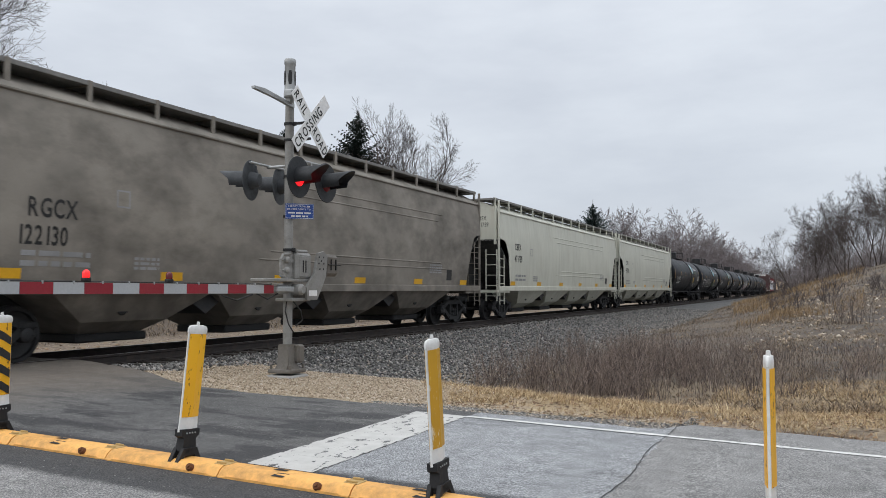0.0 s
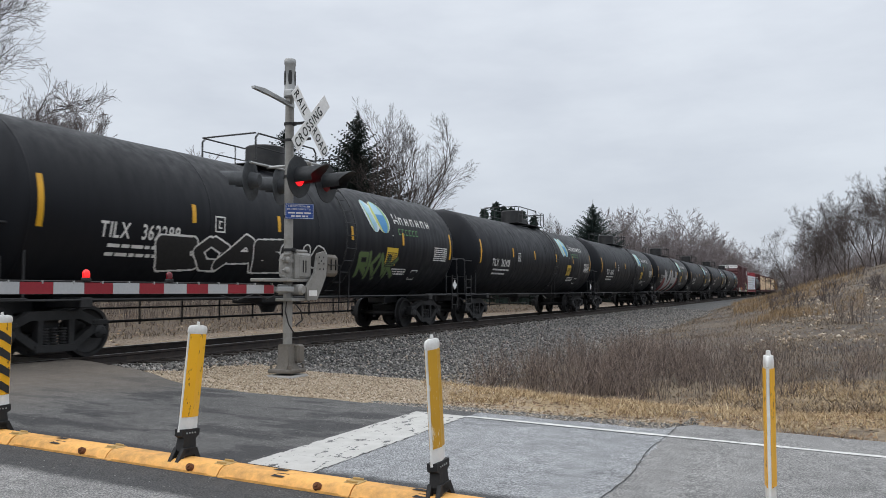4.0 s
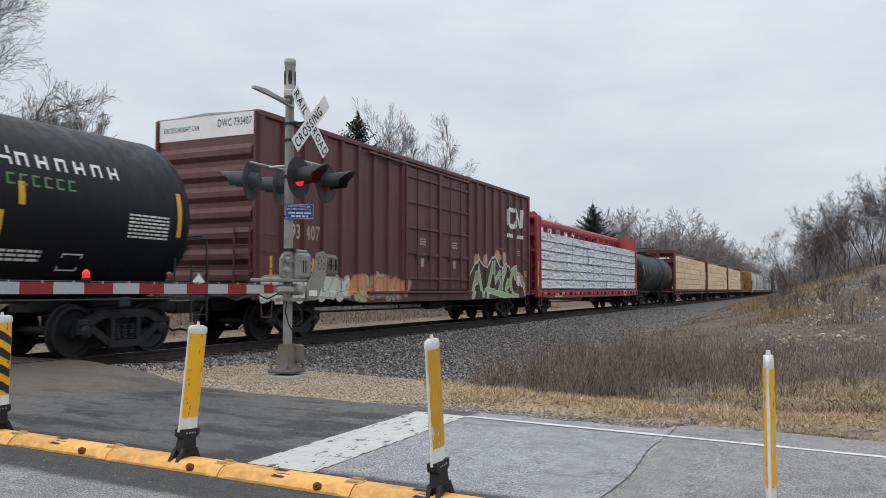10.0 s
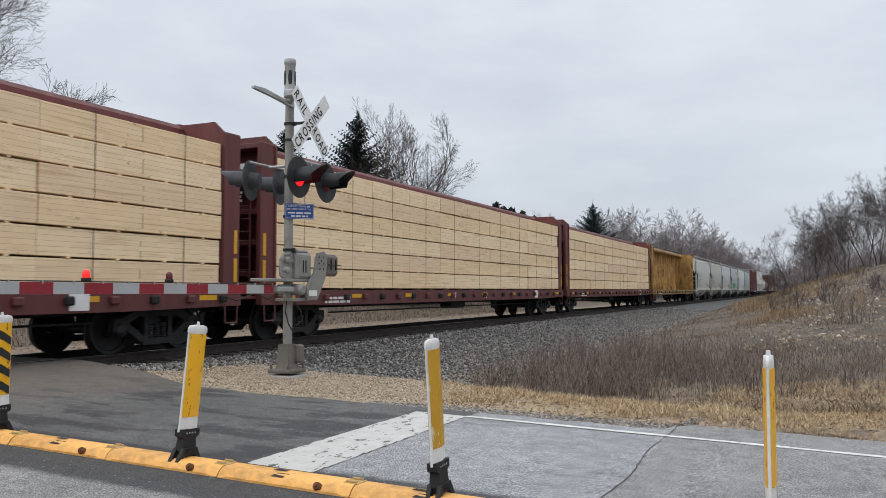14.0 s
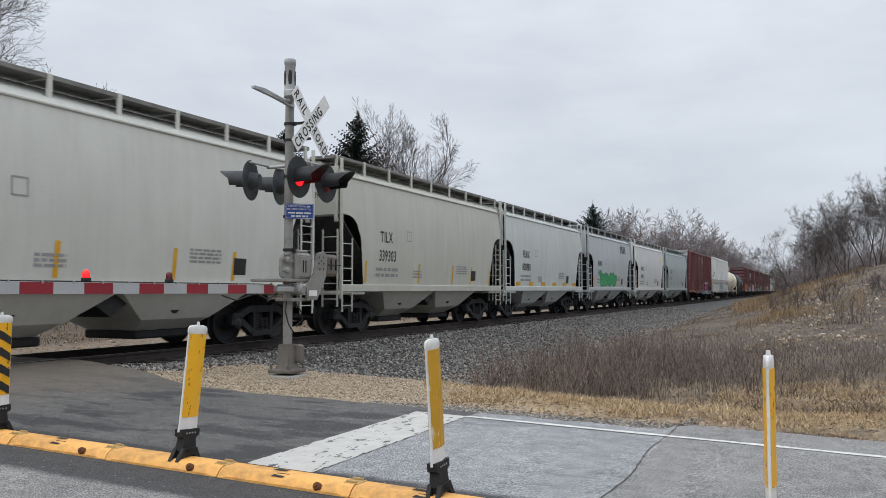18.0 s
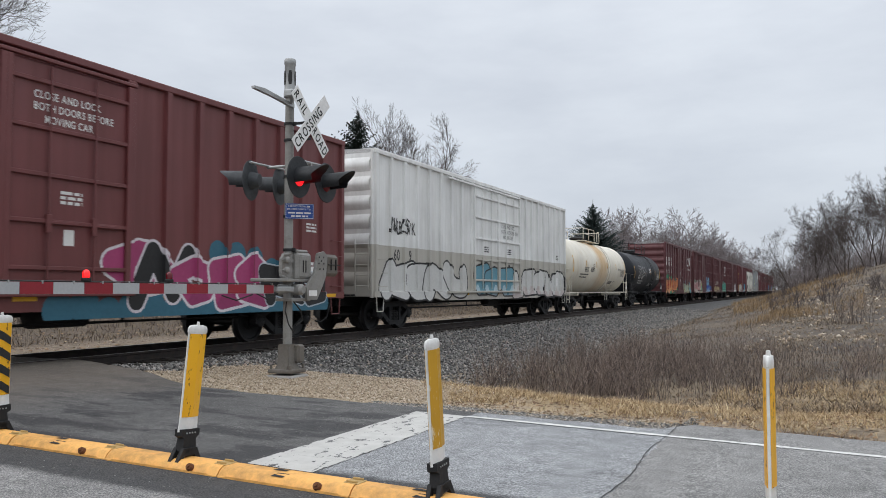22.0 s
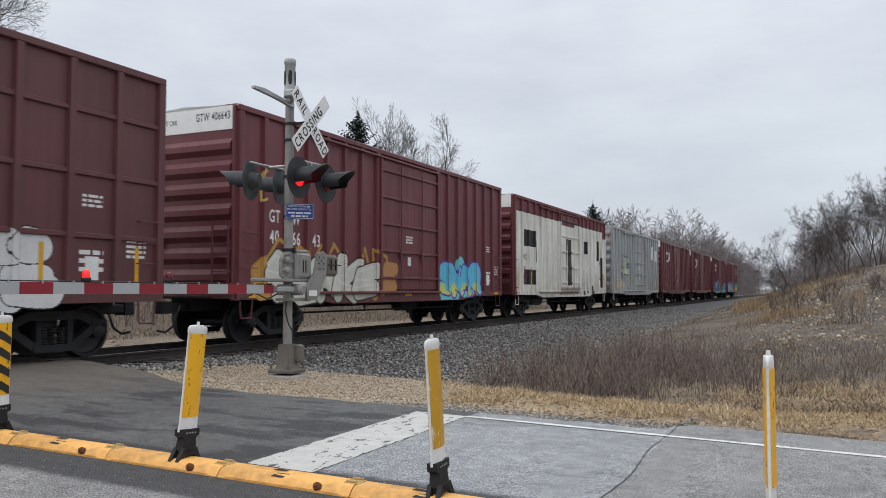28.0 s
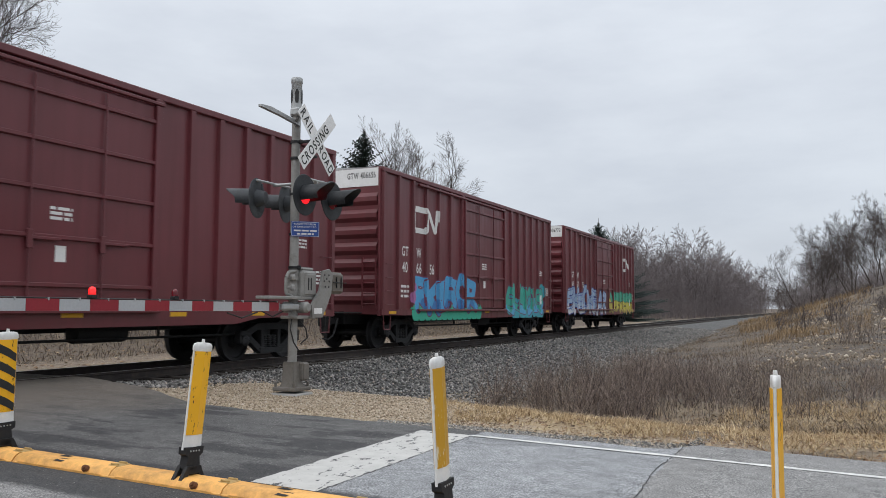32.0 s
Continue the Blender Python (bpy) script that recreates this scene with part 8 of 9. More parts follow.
# ---- trees, brush and grass ----
def limbs(seed, height, spread, fan, depth, lean=(0, 0), twig=0.006, first=0.25, up=0.25, sweep=0.15, split_=0, steps=(5, 4, 3, 3, 3), tight=1.0, leans=()):
    """Segments (from, to, radii, level) of a bare tree."""
    rs = np.random.RandomState(seed)
    out = []

    def grow(p, d, length, r, level):
        n = steps[level]
        pts = [p]
        for k in range(n):
            d = d + rs.normal(0, sweep * (0.45 if level == 0 else 1), 3) + np.array([0, 0, up * 0.22 * (level > 0)])
            d = d / np.linalg.norm(d)
            q = p + d * length / n
            thin = 0.96 if level else 0.90
            r1, r2 = max(twig, r * (1 - thin * k / n)), max(twig, r * (1 - thin * (k + 1) / n))
            out.append((p, q, r1, r2, level))
            p = q
            pts.append(p)
        if level >= depth:
            return
        kids = fan[level]
        for k in range(kids):
            t = (first if level == 0 else 0.25) + (1 - (first if level == 0 else 0.25)) * (k + rs.uniform(0.1, 0.9)) / kids
            i = min(n - 1, int(t * n))
            base = pts[i] + (pts[i + 1] - pts[i]) * (t * n - i)
            a = rs.uniform(0, 6.283)
            axis = (pts[i + 1] - pts[i]) / np.linalg.norm(pts[i + 1] - pts[i])
            side = np.cross(axis, [0.3, 0.2, 1.0] if abs(axis[2]) < 0.9 else [1.0, 0, 0])
            side /= np.linalg.norm(side)
            side2 = np.cross(axis, side)
            tilt = (rs.uniform(0.45, 0.95) if level == 0 else rs.uniform(0.4, 0.9)) * tight
            dd = axis * math.cos(tilt) + (side * math.cos(a) + side2 * math.sin(a)) * math.sin(tilt)
            ln = (spread * (1.15 - 0.55 * t) if level == 0 else length * rs.uniform(0.35, 0.6) * (1.15 - 0.4 * t))
            grow(base, dd, ln, max(twig, r * (0.42 if level == 0 else 0.45) * (1.1 - 0.55 * t)), level + 1)

    stems = max(1, split_, len(leans))
    for s in range(stems):
        d0 = np.array([lean[0] + (rs.normal(0, 0.22) if stems > 1 else 0), lean[1] + (rs.normal(0, 0.22) if stems > 1 else 0), 1.0])
        if leans:
            d0 = np.array([leans[s] * 0.906, leans[s] * 0.424 + rs.normal(0, 0.1), 1.0])
        grow(np.array([rs.normal(0, 0.15) if stems > 1 else 0.0, rs.normal(0, 0.15) if stems > 1 else 0.0, -0.1]), d0 / np.linalg.norm(d0), height * (rs.uniform(0.75, 1.0) if stems > 1 else 1), height * 0.017 / (1 if stems == 1 else 1.5), 0)
    return out


def tubes(segs, sides=3):
    """Tapered prisms for segments, as arrays."""
    p, q = np.array([s[0] for s in segs]), np.array([s[1] for s in segs])
    r1, r2 = np.array([s[2] for s in segs]), np.array([s[3] for s in segs])
    d = q - p
    d /= np.linalg.norm(d, axis=1)[:, None] + 1e-9
    ref = np.where(np.abs(d[:, 2:3]) > 0.9, np.array([[1.0, 0, 0]]), np.array([[0, 0, 1.0]]))
    a = np.cross(d, ref)
    a /= np.linalg.norm(a, axis=1)[:, None] + 1e-9
    b = np.cross(d, a)
    v = np.zeros((len(segs), 2 * sides, 3))
    for k in range(sides):
        an = 2 * math.pi * k / sides
        w = a * math.cos(an) + b * math.sin(an)
        v[:, k], v[:, sides + k] = p + w * r1[:, None], q + w * r2[:, None]
    f = []
    for k in range(sides):
        j = (k + 1) % sides
        f += [(k, j, sides + j), (k, sides + j, sides + k)]
    f = np.array(f)[None] + (np.arange(len(segs)) * 2 * sides)[:, None, None]
    return v.reshape(-1, 3), f.reshape(-1, 3)


def bare_tree_meshes(seed, height, spread, fan, depth, **kw):
    segs = limbs(seed, height, spread, fan, depth, **kw)
    a = tubes([s for s in segs if s[4] <= 1], 6)
    b = tubes([s for s in segs if s[4] > 1], 3)
    return a, b


def bare_tree(meshes, x, y, label, group="bare trees", turn=0.0, scale=1.0, top=None):
    if top:
        zs = sorted(v.co.z for v in meshes[1].vertices)
        scale = (top - land(x, y)) / zs[int(len(zs) * 0.996)]
    root = thing("bare_tree", label, "tree", Matrix.Translation((x, y, land(x, y) - 0.1)) @ pose(0, 0, 0, 0, 0, turn) @ Matrix.Scale(scale, 4), group=group)
    part("trunk", meshes[0], BARK, root, "grey-brown trunk and limbs")
    part("crown", meshes[1], TWIG, root, "bare twigs without leaves")
    return root


def make_meshes(ab, twig=None):
    return tris_mesh("trunk", *ab[0], BARK), tris_mesh("crown", *ab[1], twig or TWIG)


def woods():
    big = make_meshes(bare_tree_meshes(3, 16.5, 6.6, (16, 11, 8, 5), 4, twig=0.0065, steps=(6, 5, 3, 3, 2), first=0.15, sweep=0.17), DARKTWIG)
    round_ = make_meshes(bare_tree_meshes(8, 9.0, 5.6, (14, 8, 6, 4), 4, twig=0.0065, steps=(5, 4, 2, 2, 2), tight=0.62, first=0.08, up=0.9, sweep=0.05, split_=3), DARKTWIG)
    slim = make_meshes(bare_tree_meshes(12, 12.5, 4.6, (12, 7, 5, 4), 4, twig=0.005, first=0.14, up=0.4, sweep=0.045, tight=0.72, steps=(6, 4, 2, 2, 1), leans=(-0.06, 0.02, 0.10, 0.2)), DARKTWIG)
    lean = make_meshes(bare_tree_meshes(21, 11.0, 3.6, (12, 6, 5, 4), 4, twig=0.005, first=0.2, up=0.3, sweep=0.05, tight=0.85, steps=(6, 4, 2, 2, 1), leans=(0.36, 0.52)), DARKTWIG)
    scrub = make_meshes(bare_tree_meshes(31, 7.2, 4.4, (10, 7, 6, 4), 4, twig=0.0065, steps=(5, 4, 3, 2, 1), first=0.10, up=0.35, split_=2, sweep=0.12), DARKTWIG)
    spread = make_meshes(bare_tree_meshes(44, 6.4, 4.8, (10, 7, 6, 4), 4, twig=0.006, steps=(5, 4, 3, 2, 1), first=0.12, up=0.2, lean=(-0.35, 0), sweep=0.14), DARKTWIG)
    bare_tree(big, -25.5, 24.1, "tall bare deciduous tree with spreading limbs", turn=40)
    bare_tree(big, -29.5, 25.0, "tall bare deciduous tree with spreading limbs", turn=165, scale=0.95)
    for x, y, top, t in ((-38.3, 42.0, 15.2, 0), (-33.6, 50.0, 11.0, 70), (-47.0, 44.0, 11.8, 140), (-42.2, 57.2, 11.5, 210), (-46, 39.2, 12.5, 300), (-53.4, 46.4, 14.0, 30), (-60, 62, 14, 80)):
        bare_tree(round_, x, y, "round-headed bare tree with fine upright twigs", turn=t, top=top)
    bare_tree(slim, -16.6, 51.7, "clump of slender bare trees beside the spruces", turn=0, top=15.6)
    bare_tree(lean, -16.4, 51.8, "slender bare tree leaning aside", turn=0, top=14.4)
    bare_tree(slim, -19.0, 100.0, "small bare tree beyond the arborvitae", turn=0, top=11.4)
    # hillside trees beside the cutting
    for x, y, k, t, ms in ((14.4, 60.5, 0.72, 10, scrub), (10.6, 80, 0.75, 10, spread), (12.6, 75, 0.68, 120, scrub), (16.2, 68, 0.82, 60, scrub), (17.6, 63, 0.85, 200, scrub), (13.9, 73, 0.72, 300, scrub), (9.2, 97, 0.62, 330, spread), (17.6, 79, 0.9, 90, scrub), (18.7, 60, 0.8, 20, scrub), (11.6, 88, 0.68, 170, scrub), (20.5, 70, 1.0, 250, scrub), (15.3, 84, 0.85, 45, scrub), (8.4, 112, 0.6, 100, scrub), (7.6, 130, 0.55, 15, spread), (13, 100, 0.8, 215, scrub), (20, 90, 1.0, 130, scrub)):
        bare_tree(ms, x, y, "bare scrubby tree on the hillside above the track", "bare hillside trees", t, k * 0.88)
    # woods along the far track, one mass
    rs = np.random.RandomState(2)
    kinds = [limbs(51, 11.5, 4.8, (10, 6, 4), 3, twig=0.019, first=0.12, up=0.55, split_=2, sweep=0.09, steps=(3, 2, 1, 1)), limbs(52, 12.5, 5.4, (12, 8, 5), 3, twig=0.019, first=0.15, up=0.4, sweep=0.11, steps=(4, 2, 1, 1)), limbs(53, 8, 4.4, (9, 6, 4), 3, twig=0.019, first=0.08, up=0.4, split_=2, sweep=0.14, steps=(3, 2, 1, 1))]
    kinds = [tubes(k, 3) for k in kinds]
    V, F, o = [], [], 0
    spots = []
    for i in range(330):
        y = 98 + 250 * rs.uniform() ** 1.3
        x = -7.5 - 30 * rs.uniform() ** 1.4 - max(0, (130 - y)) * 0.25
        if x < 11.5 - 0.235 * y:
            continue
        spots.append((x, y, min(rs.uniform(0.75, 1.15), (1.4 + 0.088 * y) / 13.0)))
    for i in range(60):
        y = 105 + 230 * rs.uniform()
        spots.append((7.0 + 28 * rs.uniform() ** 1.2 + max(0, 140 - y) * 0.06, y, rs.uniform(0.35, 0.6)))
    for i in range(70):
        spots.append((rs.uniform(-22, 60), 340 + 140 * rs.uniform(), rs.uniform(0.7, 1.1)))
    for i in range(95):
        spots.append((-27 - 40 * rs.uniform(), 12 + 75 * rs.uniform(), rs.uniform(0.5, 0.8)))
    for x, y, k in spots:
        v, f = kinds[rs.randint(3)]
        a = rs.uniform(0, 6.28)
        R = np.array([[math.cos(a), -math.sin(a), 0], [math.sin(a), math.cos(a), 0], [0, 0, 1]]) * k
        V.append(v @ R.T + np.array([x, y, land(x, y) - 0.1]))
        F.append(f + o)
        o += len(v)
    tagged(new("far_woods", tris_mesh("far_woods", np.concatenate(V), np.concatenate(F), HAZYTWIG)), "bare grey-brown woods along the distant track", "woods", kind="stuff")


woods()


def stems(name, spots, tall, mat, label, cat, twigs=5, r=0.006, lean=0.16, bend=0.25):
    """Upright thin stalks with side twigs, joined."""
    rs = np.random.RandomState(len(spots))
    segs = []
    for x, y, k in spots:
        base = np.array([x, y, land(x, y) - 0.03])
        h = tall * k * rs.uniform(0.55, 1.1)
        d = np.array([rs.normal(0, lean), rs.normal(0, lean), 1.0])
        mid = base + d * h * 0.5
        tip = mid + (d + np.array([rs.normal(0, bend), rs.normal(0, bend), 0])) * h * 0.5
        segs += [(base, mid, r, r * 0.8, 0), (mid, tip, r * 0.8, r * 0.4, 0)]
        for _ in range(twigs):
            t = rs.uniform(0.25, 0.95)
            p = base + (mid - base) * t * 2 if t < 0.5 else mid + (tip - mid) * (t * 2 - 1)
            q = p + np.array([rs.normal(0, 0.35), rs.normal(0, 0.35), rs.uniform(0.3, 0.9)]) * h * 0.26
            segs.append((p, q, r * 0.55, r * 0.3, 0))
    v, f = tubes(segs, 3)
    return tagged(new(name, tris_mesh(name, v, f, mat)), label, cat, kind="stuff")


def blades(name, spots, mat, label, cat, low=0.10, high=0.28, width=0.006, flop=0.5):
    """Curved grass blades of two triangles each."""
    rs = np.random.RandomState(len(spots) % 999)
    p = np.array([(x, y, land(x, y) - 0.01) for x, y, k in spots])
    k = np.array([s[2] for s in spots])
    n = len(p)
    h = rs.uniform(low, high, n) * k
    a = rs.uniform(0, 6.28, n)
    s = np.stack([np.cos(a), np.sin(a), np.zeros(n)], 1) * (width * rs.uniform(0.6, 1.5, n))[:, None]
    out = np.stack([rs.normal(0, 1, n), rs.normal(0, 1, n), np.zeros(n)], 1) * (h * flop)[:, None]
    mid = p + out * 0.35 + np.stack([np.zeros(n), np.zeros(n), h * 0.65], 1)
    tip = p + out + np.stack([np.zeros(n), np.zeros(n), h * rs.uniform(0.7, 1.0, n)], 1)
    v = np.stack([p - s, p + s, mid, mid + s * 0.8, tip], 1).reshape(-1, 3)
    f = (np.array([(0, 1, 3), (0, 3, 2), (2, 3, 4)])[None] + (np.arange(n) * 5)[:, None, None]).reshape(-1, 3)
    return tagged(new(name, tris_mesh(name, v, f, mat)), label, cat, kind="stuff")


def undergrowth():
    straw = speckled("straw_blades", [(0.0, (0.20, 0.115, 0.06)), (0.3, (0.38, 0.26, 0.135)), (0.7, (0.61, 0.46, 0.26)), (1.0, (0.78, 0.64, 0.42))], 2)
    brown = speckled("brown_blades", [(0.0, (0.07, 0.052, 0.038)), (0.5, (0.17, 0.128, 0.088)), (1.0, (0.34, 0.26, 0.175))], 2)
    stalk = speckled("grey_brown_stalks", [(0.0, (0.06, 0.048, 0.043)), (0.5, (0.19, 0.152, 0.132)), (0.8, (0.32, 0.26, 0.22)), (1.0, (0.46, 0.37, 0.29))], 2)
    umber = speckled("umber_blades", [(0.0, (0.08, 0.06, 0.046)), (0.6, (0.21, 0.158, 0.112)), (1.0, (0.40, 0.305, 0.205))], 2)
    tawny = speckled("tawny_blades", [(0.0, (0.14, 0.09, 0.05)), (0.5, (0.30, 0.20, 0.105)), (1.0, (0.50, 0.35, 0.19))], 2)
    R = random.Random(11)
    # verge of pale straw along the pavement
    spots = []
    while len(spots) < 62000:
        x = R.uniform(7.0, 24)
        y = R.uniform(8.5, 12.8 if x < 11 else 16.0)
        clump = noise.noise(Vector((x * 1.1, y * 1.1, 0))) + 0.5 * noise.noise(Vector((x * 3.0, y * 3.0, 5)))
        if y < road_edge(x) + (0.62 if x < 11.3 else 0.06) + R.uniform(0, 0.35) or clump < R.uniform(-0.65, 0.25):
            continue
        if x < 8.3 and y < 9.3 + (8.3 - x) * 1.3:
            continue
        spots.append((x, y, 0.75 + 0.75 * max(0, clump)))
    blades("verge_grass", spots, straw, "dry pale straw grass along the road edge", "grass", 0.04, 0.15, 0.004, 1.2)
    # fallen leaves and bits of straw lying flat
    rs = np.random.RandomState(77)
    n = 26000
    x = np.concatenate([rs.uniform(8.2, 20, n // 2), rs.uniform(-26, -5, n // 2)])
    y = np.concatenate([8.3 + 6.5 * rs.uniform(0, 1, n // 2) ** 1.3, rs.uniform(3, 60, n // 2)])
    z = np.array([land(a, b) + 0.015 for a, b in zip(x, y)])
    size = np.where(x > 0, rs.uniform(0.015, 0.04, n), rs.uniform(0.03, 0.08, n))
    keep = (y > np.array([road_edge(a) + (0.08 if a > 11.3 else 0.5) for a in x])) | (x < -4)
    a = rs.uniform(0, 6.28, n)
    c0 = np.stack([x, y, z], 1)
    tri = np.stack([c0 + np.stack([np.cos(a + k), np.sin(a + k), rs.uniform(-0.2, 0.5, n)], 1) * size[:, None] for k in (0, 2.0, 4.0)], 1)[keep]
    leafy = speckled("fallen_leaves", [(0.0, (0.07, 0.04, 0.025)), (0.5, (0.20, 0.115, 0.06)), (0.85, (0.36, 0.23, 0.12)), (1.0, (0.55, 0.43, 0.27))], 2)
    tagged(new("leaf_litter", tris_mesh("leaf_litter", tri.reshape(-1, 3), np.arange(len(tri) * 3).reshape(-1, 3), leafy)), "brown fallen leaves and straw on the ground", "leaf litter", kind="stuff")
    # darker grass over the ditch and the hill
    spots = []
    while len(spots) < 60000:
        y = 12 + 62 * R.random() ** 1.5
        x = R.uniform(5.2, 13 + y * 0.18)
        if x < 6.3 + 0.4 * noise.noise(Vector((0, y, 0))) and y < 60:
            continue
        clump = noise.noise(Vector((x * 0.55, y * 0.3, 4)))
        if clump < R.uniform(-0.8, 0.4):
            continue
        spots.append((x, y, 1.0 + 0.6 * clump + y * 0.008))
    blades("hill_grass", spots, umber, "brown matted grass on the ditch and hillside", "grass", 0.04, 0.13, 0.008, 1.3)
    spots = []
    while len(spots) < 7500:
        y = 36 + 46 * R.random() ** 1.2
        x = R.uniform(12.9 - 0.095 * y, 12.5 + y * 0.05)
        if noise.noise(Vector((x * 0.4, y * 0.16, 9))) < R.uniform(-0.35, 0.5):
            continue
        spots.append((x, y, 1.0 + y * 0.006))
    blades("tall_straw", spots, tawny, "taller tawny grass along the cutting", "grass", 0.15, 0.38, 0.009, 0.45)
    # brush in the ditch: shrubs whose stems fan out of one foot
    rs = np.random.RandomState(23)
    segs = []
    feet = 0
    while feet < 170:
        x, y = R.gauss(8.7, 1.6), R.uniform(12.2, 21.5)
        if x < 6.0 or x > 13.5 or y < 12.4 + abs(x - 9.0) * 0.45 or noise.noise(Vector((x * 0.6, y * 0.6, 2))) < R.uniform(-0.3, 0.25):
            continue
        feet += 1
        tall = R.uniform(0.5, 1.15) * (1.0 - 0.05 * abs(x - 8.8))
        for _ in range(R.randint(6, 14)):
            base = np.array([x + rs.normal(0, 0.10), y + rs.normal(0, 0.10), land(x, y) - 0.03])
            d = np.array([rs.normal(0, 0.33), rs.normal(0, 0.33), 1.0])
            h = tall * rs.uniform(0.6, 1.1) / np.linalg.norm(d)
            p, r = base, 0.0065
            for k in range(3):
                d = d + np.array([rs.normal(0, 0.10), rs.normal(0, 0.10), 0])
                q = p + d * h / 3
                segs.append((p, q, r, r * 0.72, 0))
                for _ in range(3 + k):
                    f = rs.uniform(0.1, 0.95)
                    c = p + (q - p) * f
                    e = c + (d * 0.55 + np.array([rs.normal(0, 0.42), rs.normal(0, 0.42), rs.uniform(0.0, 0.25)])) * h * rs.uniform(0.12, 0.3)
                    segs.append((c, e, r * 0.5, r * 0.25, 0))
                p, r = q, r * 0.72
    v, f = tubes(segs, 3)
    thicket = speckled("dark_brush_twigs", [(0.0, (0.06, 0.045, 0.04)), (0.45, (0.19, 0.145, 0.125)), (0.85, (0.34, 0.265, 0.225)), (1.0, (0.50, 0.40, 0.32))], 2)
    tagged(new("ditch_brush", tris_mesh("ditch_brush", v, f, thicket)), "thicket of leafless brown shrubs in the ditch", "brush", kind="stuff")
    spots = []
    while len(spots) < 600:
        x, y = R.gauss(9.0, 2.2), R.uniform(12.2, 21)
        if 6.2 < x < 15 and y > 12.4 + abs(x - 9.2) * 0.35:
            spots.append((x, y, R.uniform(0.5, 1.1)))
    stems("ditch_weeds", spots, 0.75, stalk, "thin dry weed stalks between the shrubs", "weeds", 4, 0.0045, 0.2, 0.3)
    spots = [(R.uniform(10.5, 17), R.uniform(14.0, 24), R.uniform(0.5, 1.0)) for _ in range(1500)]
    stems("hill_weeds", spots, 0.42, stalk, "dry weed stalks over the lower hillside", "weeds", 4, 0.004)
    # shrubs that break the line of the hillside below its trees
    segs = []
    for _ in range(50):
        y = R.uniform(38, 84)
        x = R.uniform(9.2 + max(0, 62 - y) * 0.06, 18.5)
        tall = R.uniform(0.4, 1.2)
        for _ in range(R.randint(8, 15)):
            p = np.array([x + rs.normal(0, 0.25), y + rs.normal(0, 0.25), land(x, y) - 0.05])
            d = np.array([rs.normal(0, 0.4), rs.normal(0, 0.4), 1.0])
            q = p + d * tall * rs.uniform(0.5, 1.0) / np.linalg.norm(d)
            segs.append((p, q, 0.013, 0.006, 0))
            for _ in range(5):
                c = p + (q - p) * rs.uniform(0.3, 0.95)
                segs.append((c, c + np.array([rs.normal(0, 0.2), rs.normal(0, 0.2), rs.uniform(0.05, 0.35)]) * tall, 0.007, 0.004, 0))
    v, f = tubes(segs, 3)
    tagged(new("hillside_shrubs", tris_mesh("hillside_shrubs", v, f, DARKTWIG)), "low leafless shrubs along the hillside", "shrubs", kind="stuff")
    spots = [(13.6 + R.gauss(0, 0.35), 31 + R.gauss(0, 0.5), R.uniform(0.8, 1.3)) for _ in range(60)]
    stems("hill_bush", spots, 1.1, stalk, "small dark leafless bush on the hillside", "bush", 6, 0.008, 0.3)
    # undergrowth below the woods
    spots = []
    for _ in range(2600):
        y = 90 + 240 * R.random() ** 1.1
        spots.append((-6.0 - 22 * R.random() ** 1.5 - max(0, 125 - y) * 0.2, y, R.uniform(0.7, 1.4)))
    for _ in range(700):
        y = 58 + 150 * R.random() ** 1.2
        spots.append((8.5 + 18 * R.random() + max(0, 85 - y) * 0.12, y, R.uniform(0.5, 1.1)))
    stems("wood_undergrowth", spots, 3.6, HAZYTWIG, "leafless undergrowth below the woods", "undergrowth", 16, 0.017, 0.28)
    # far side of the track
    spots = [(-8 - 18 * R.random() ** 1.3, R.uniform(2, 70), R.uniform(0.8, 1.5)) for _ in range(22000)]
    blades("slope_grass", spots, brown, "brown leaf litter and grass beyond the track", "grass", 0.08, 0.25, 0.012, 0.9)
    spots = [(-11 - 20 * R.random(), R.uniform(5, 62), R.uniform(0.5, 1.2)) for _ in range(3400)]
    stems("slope_brush", spots, 2.6, TWIG, "thin leafless brush on the slope beyond the track", "brush", 6, 0.01)


undergrowth()


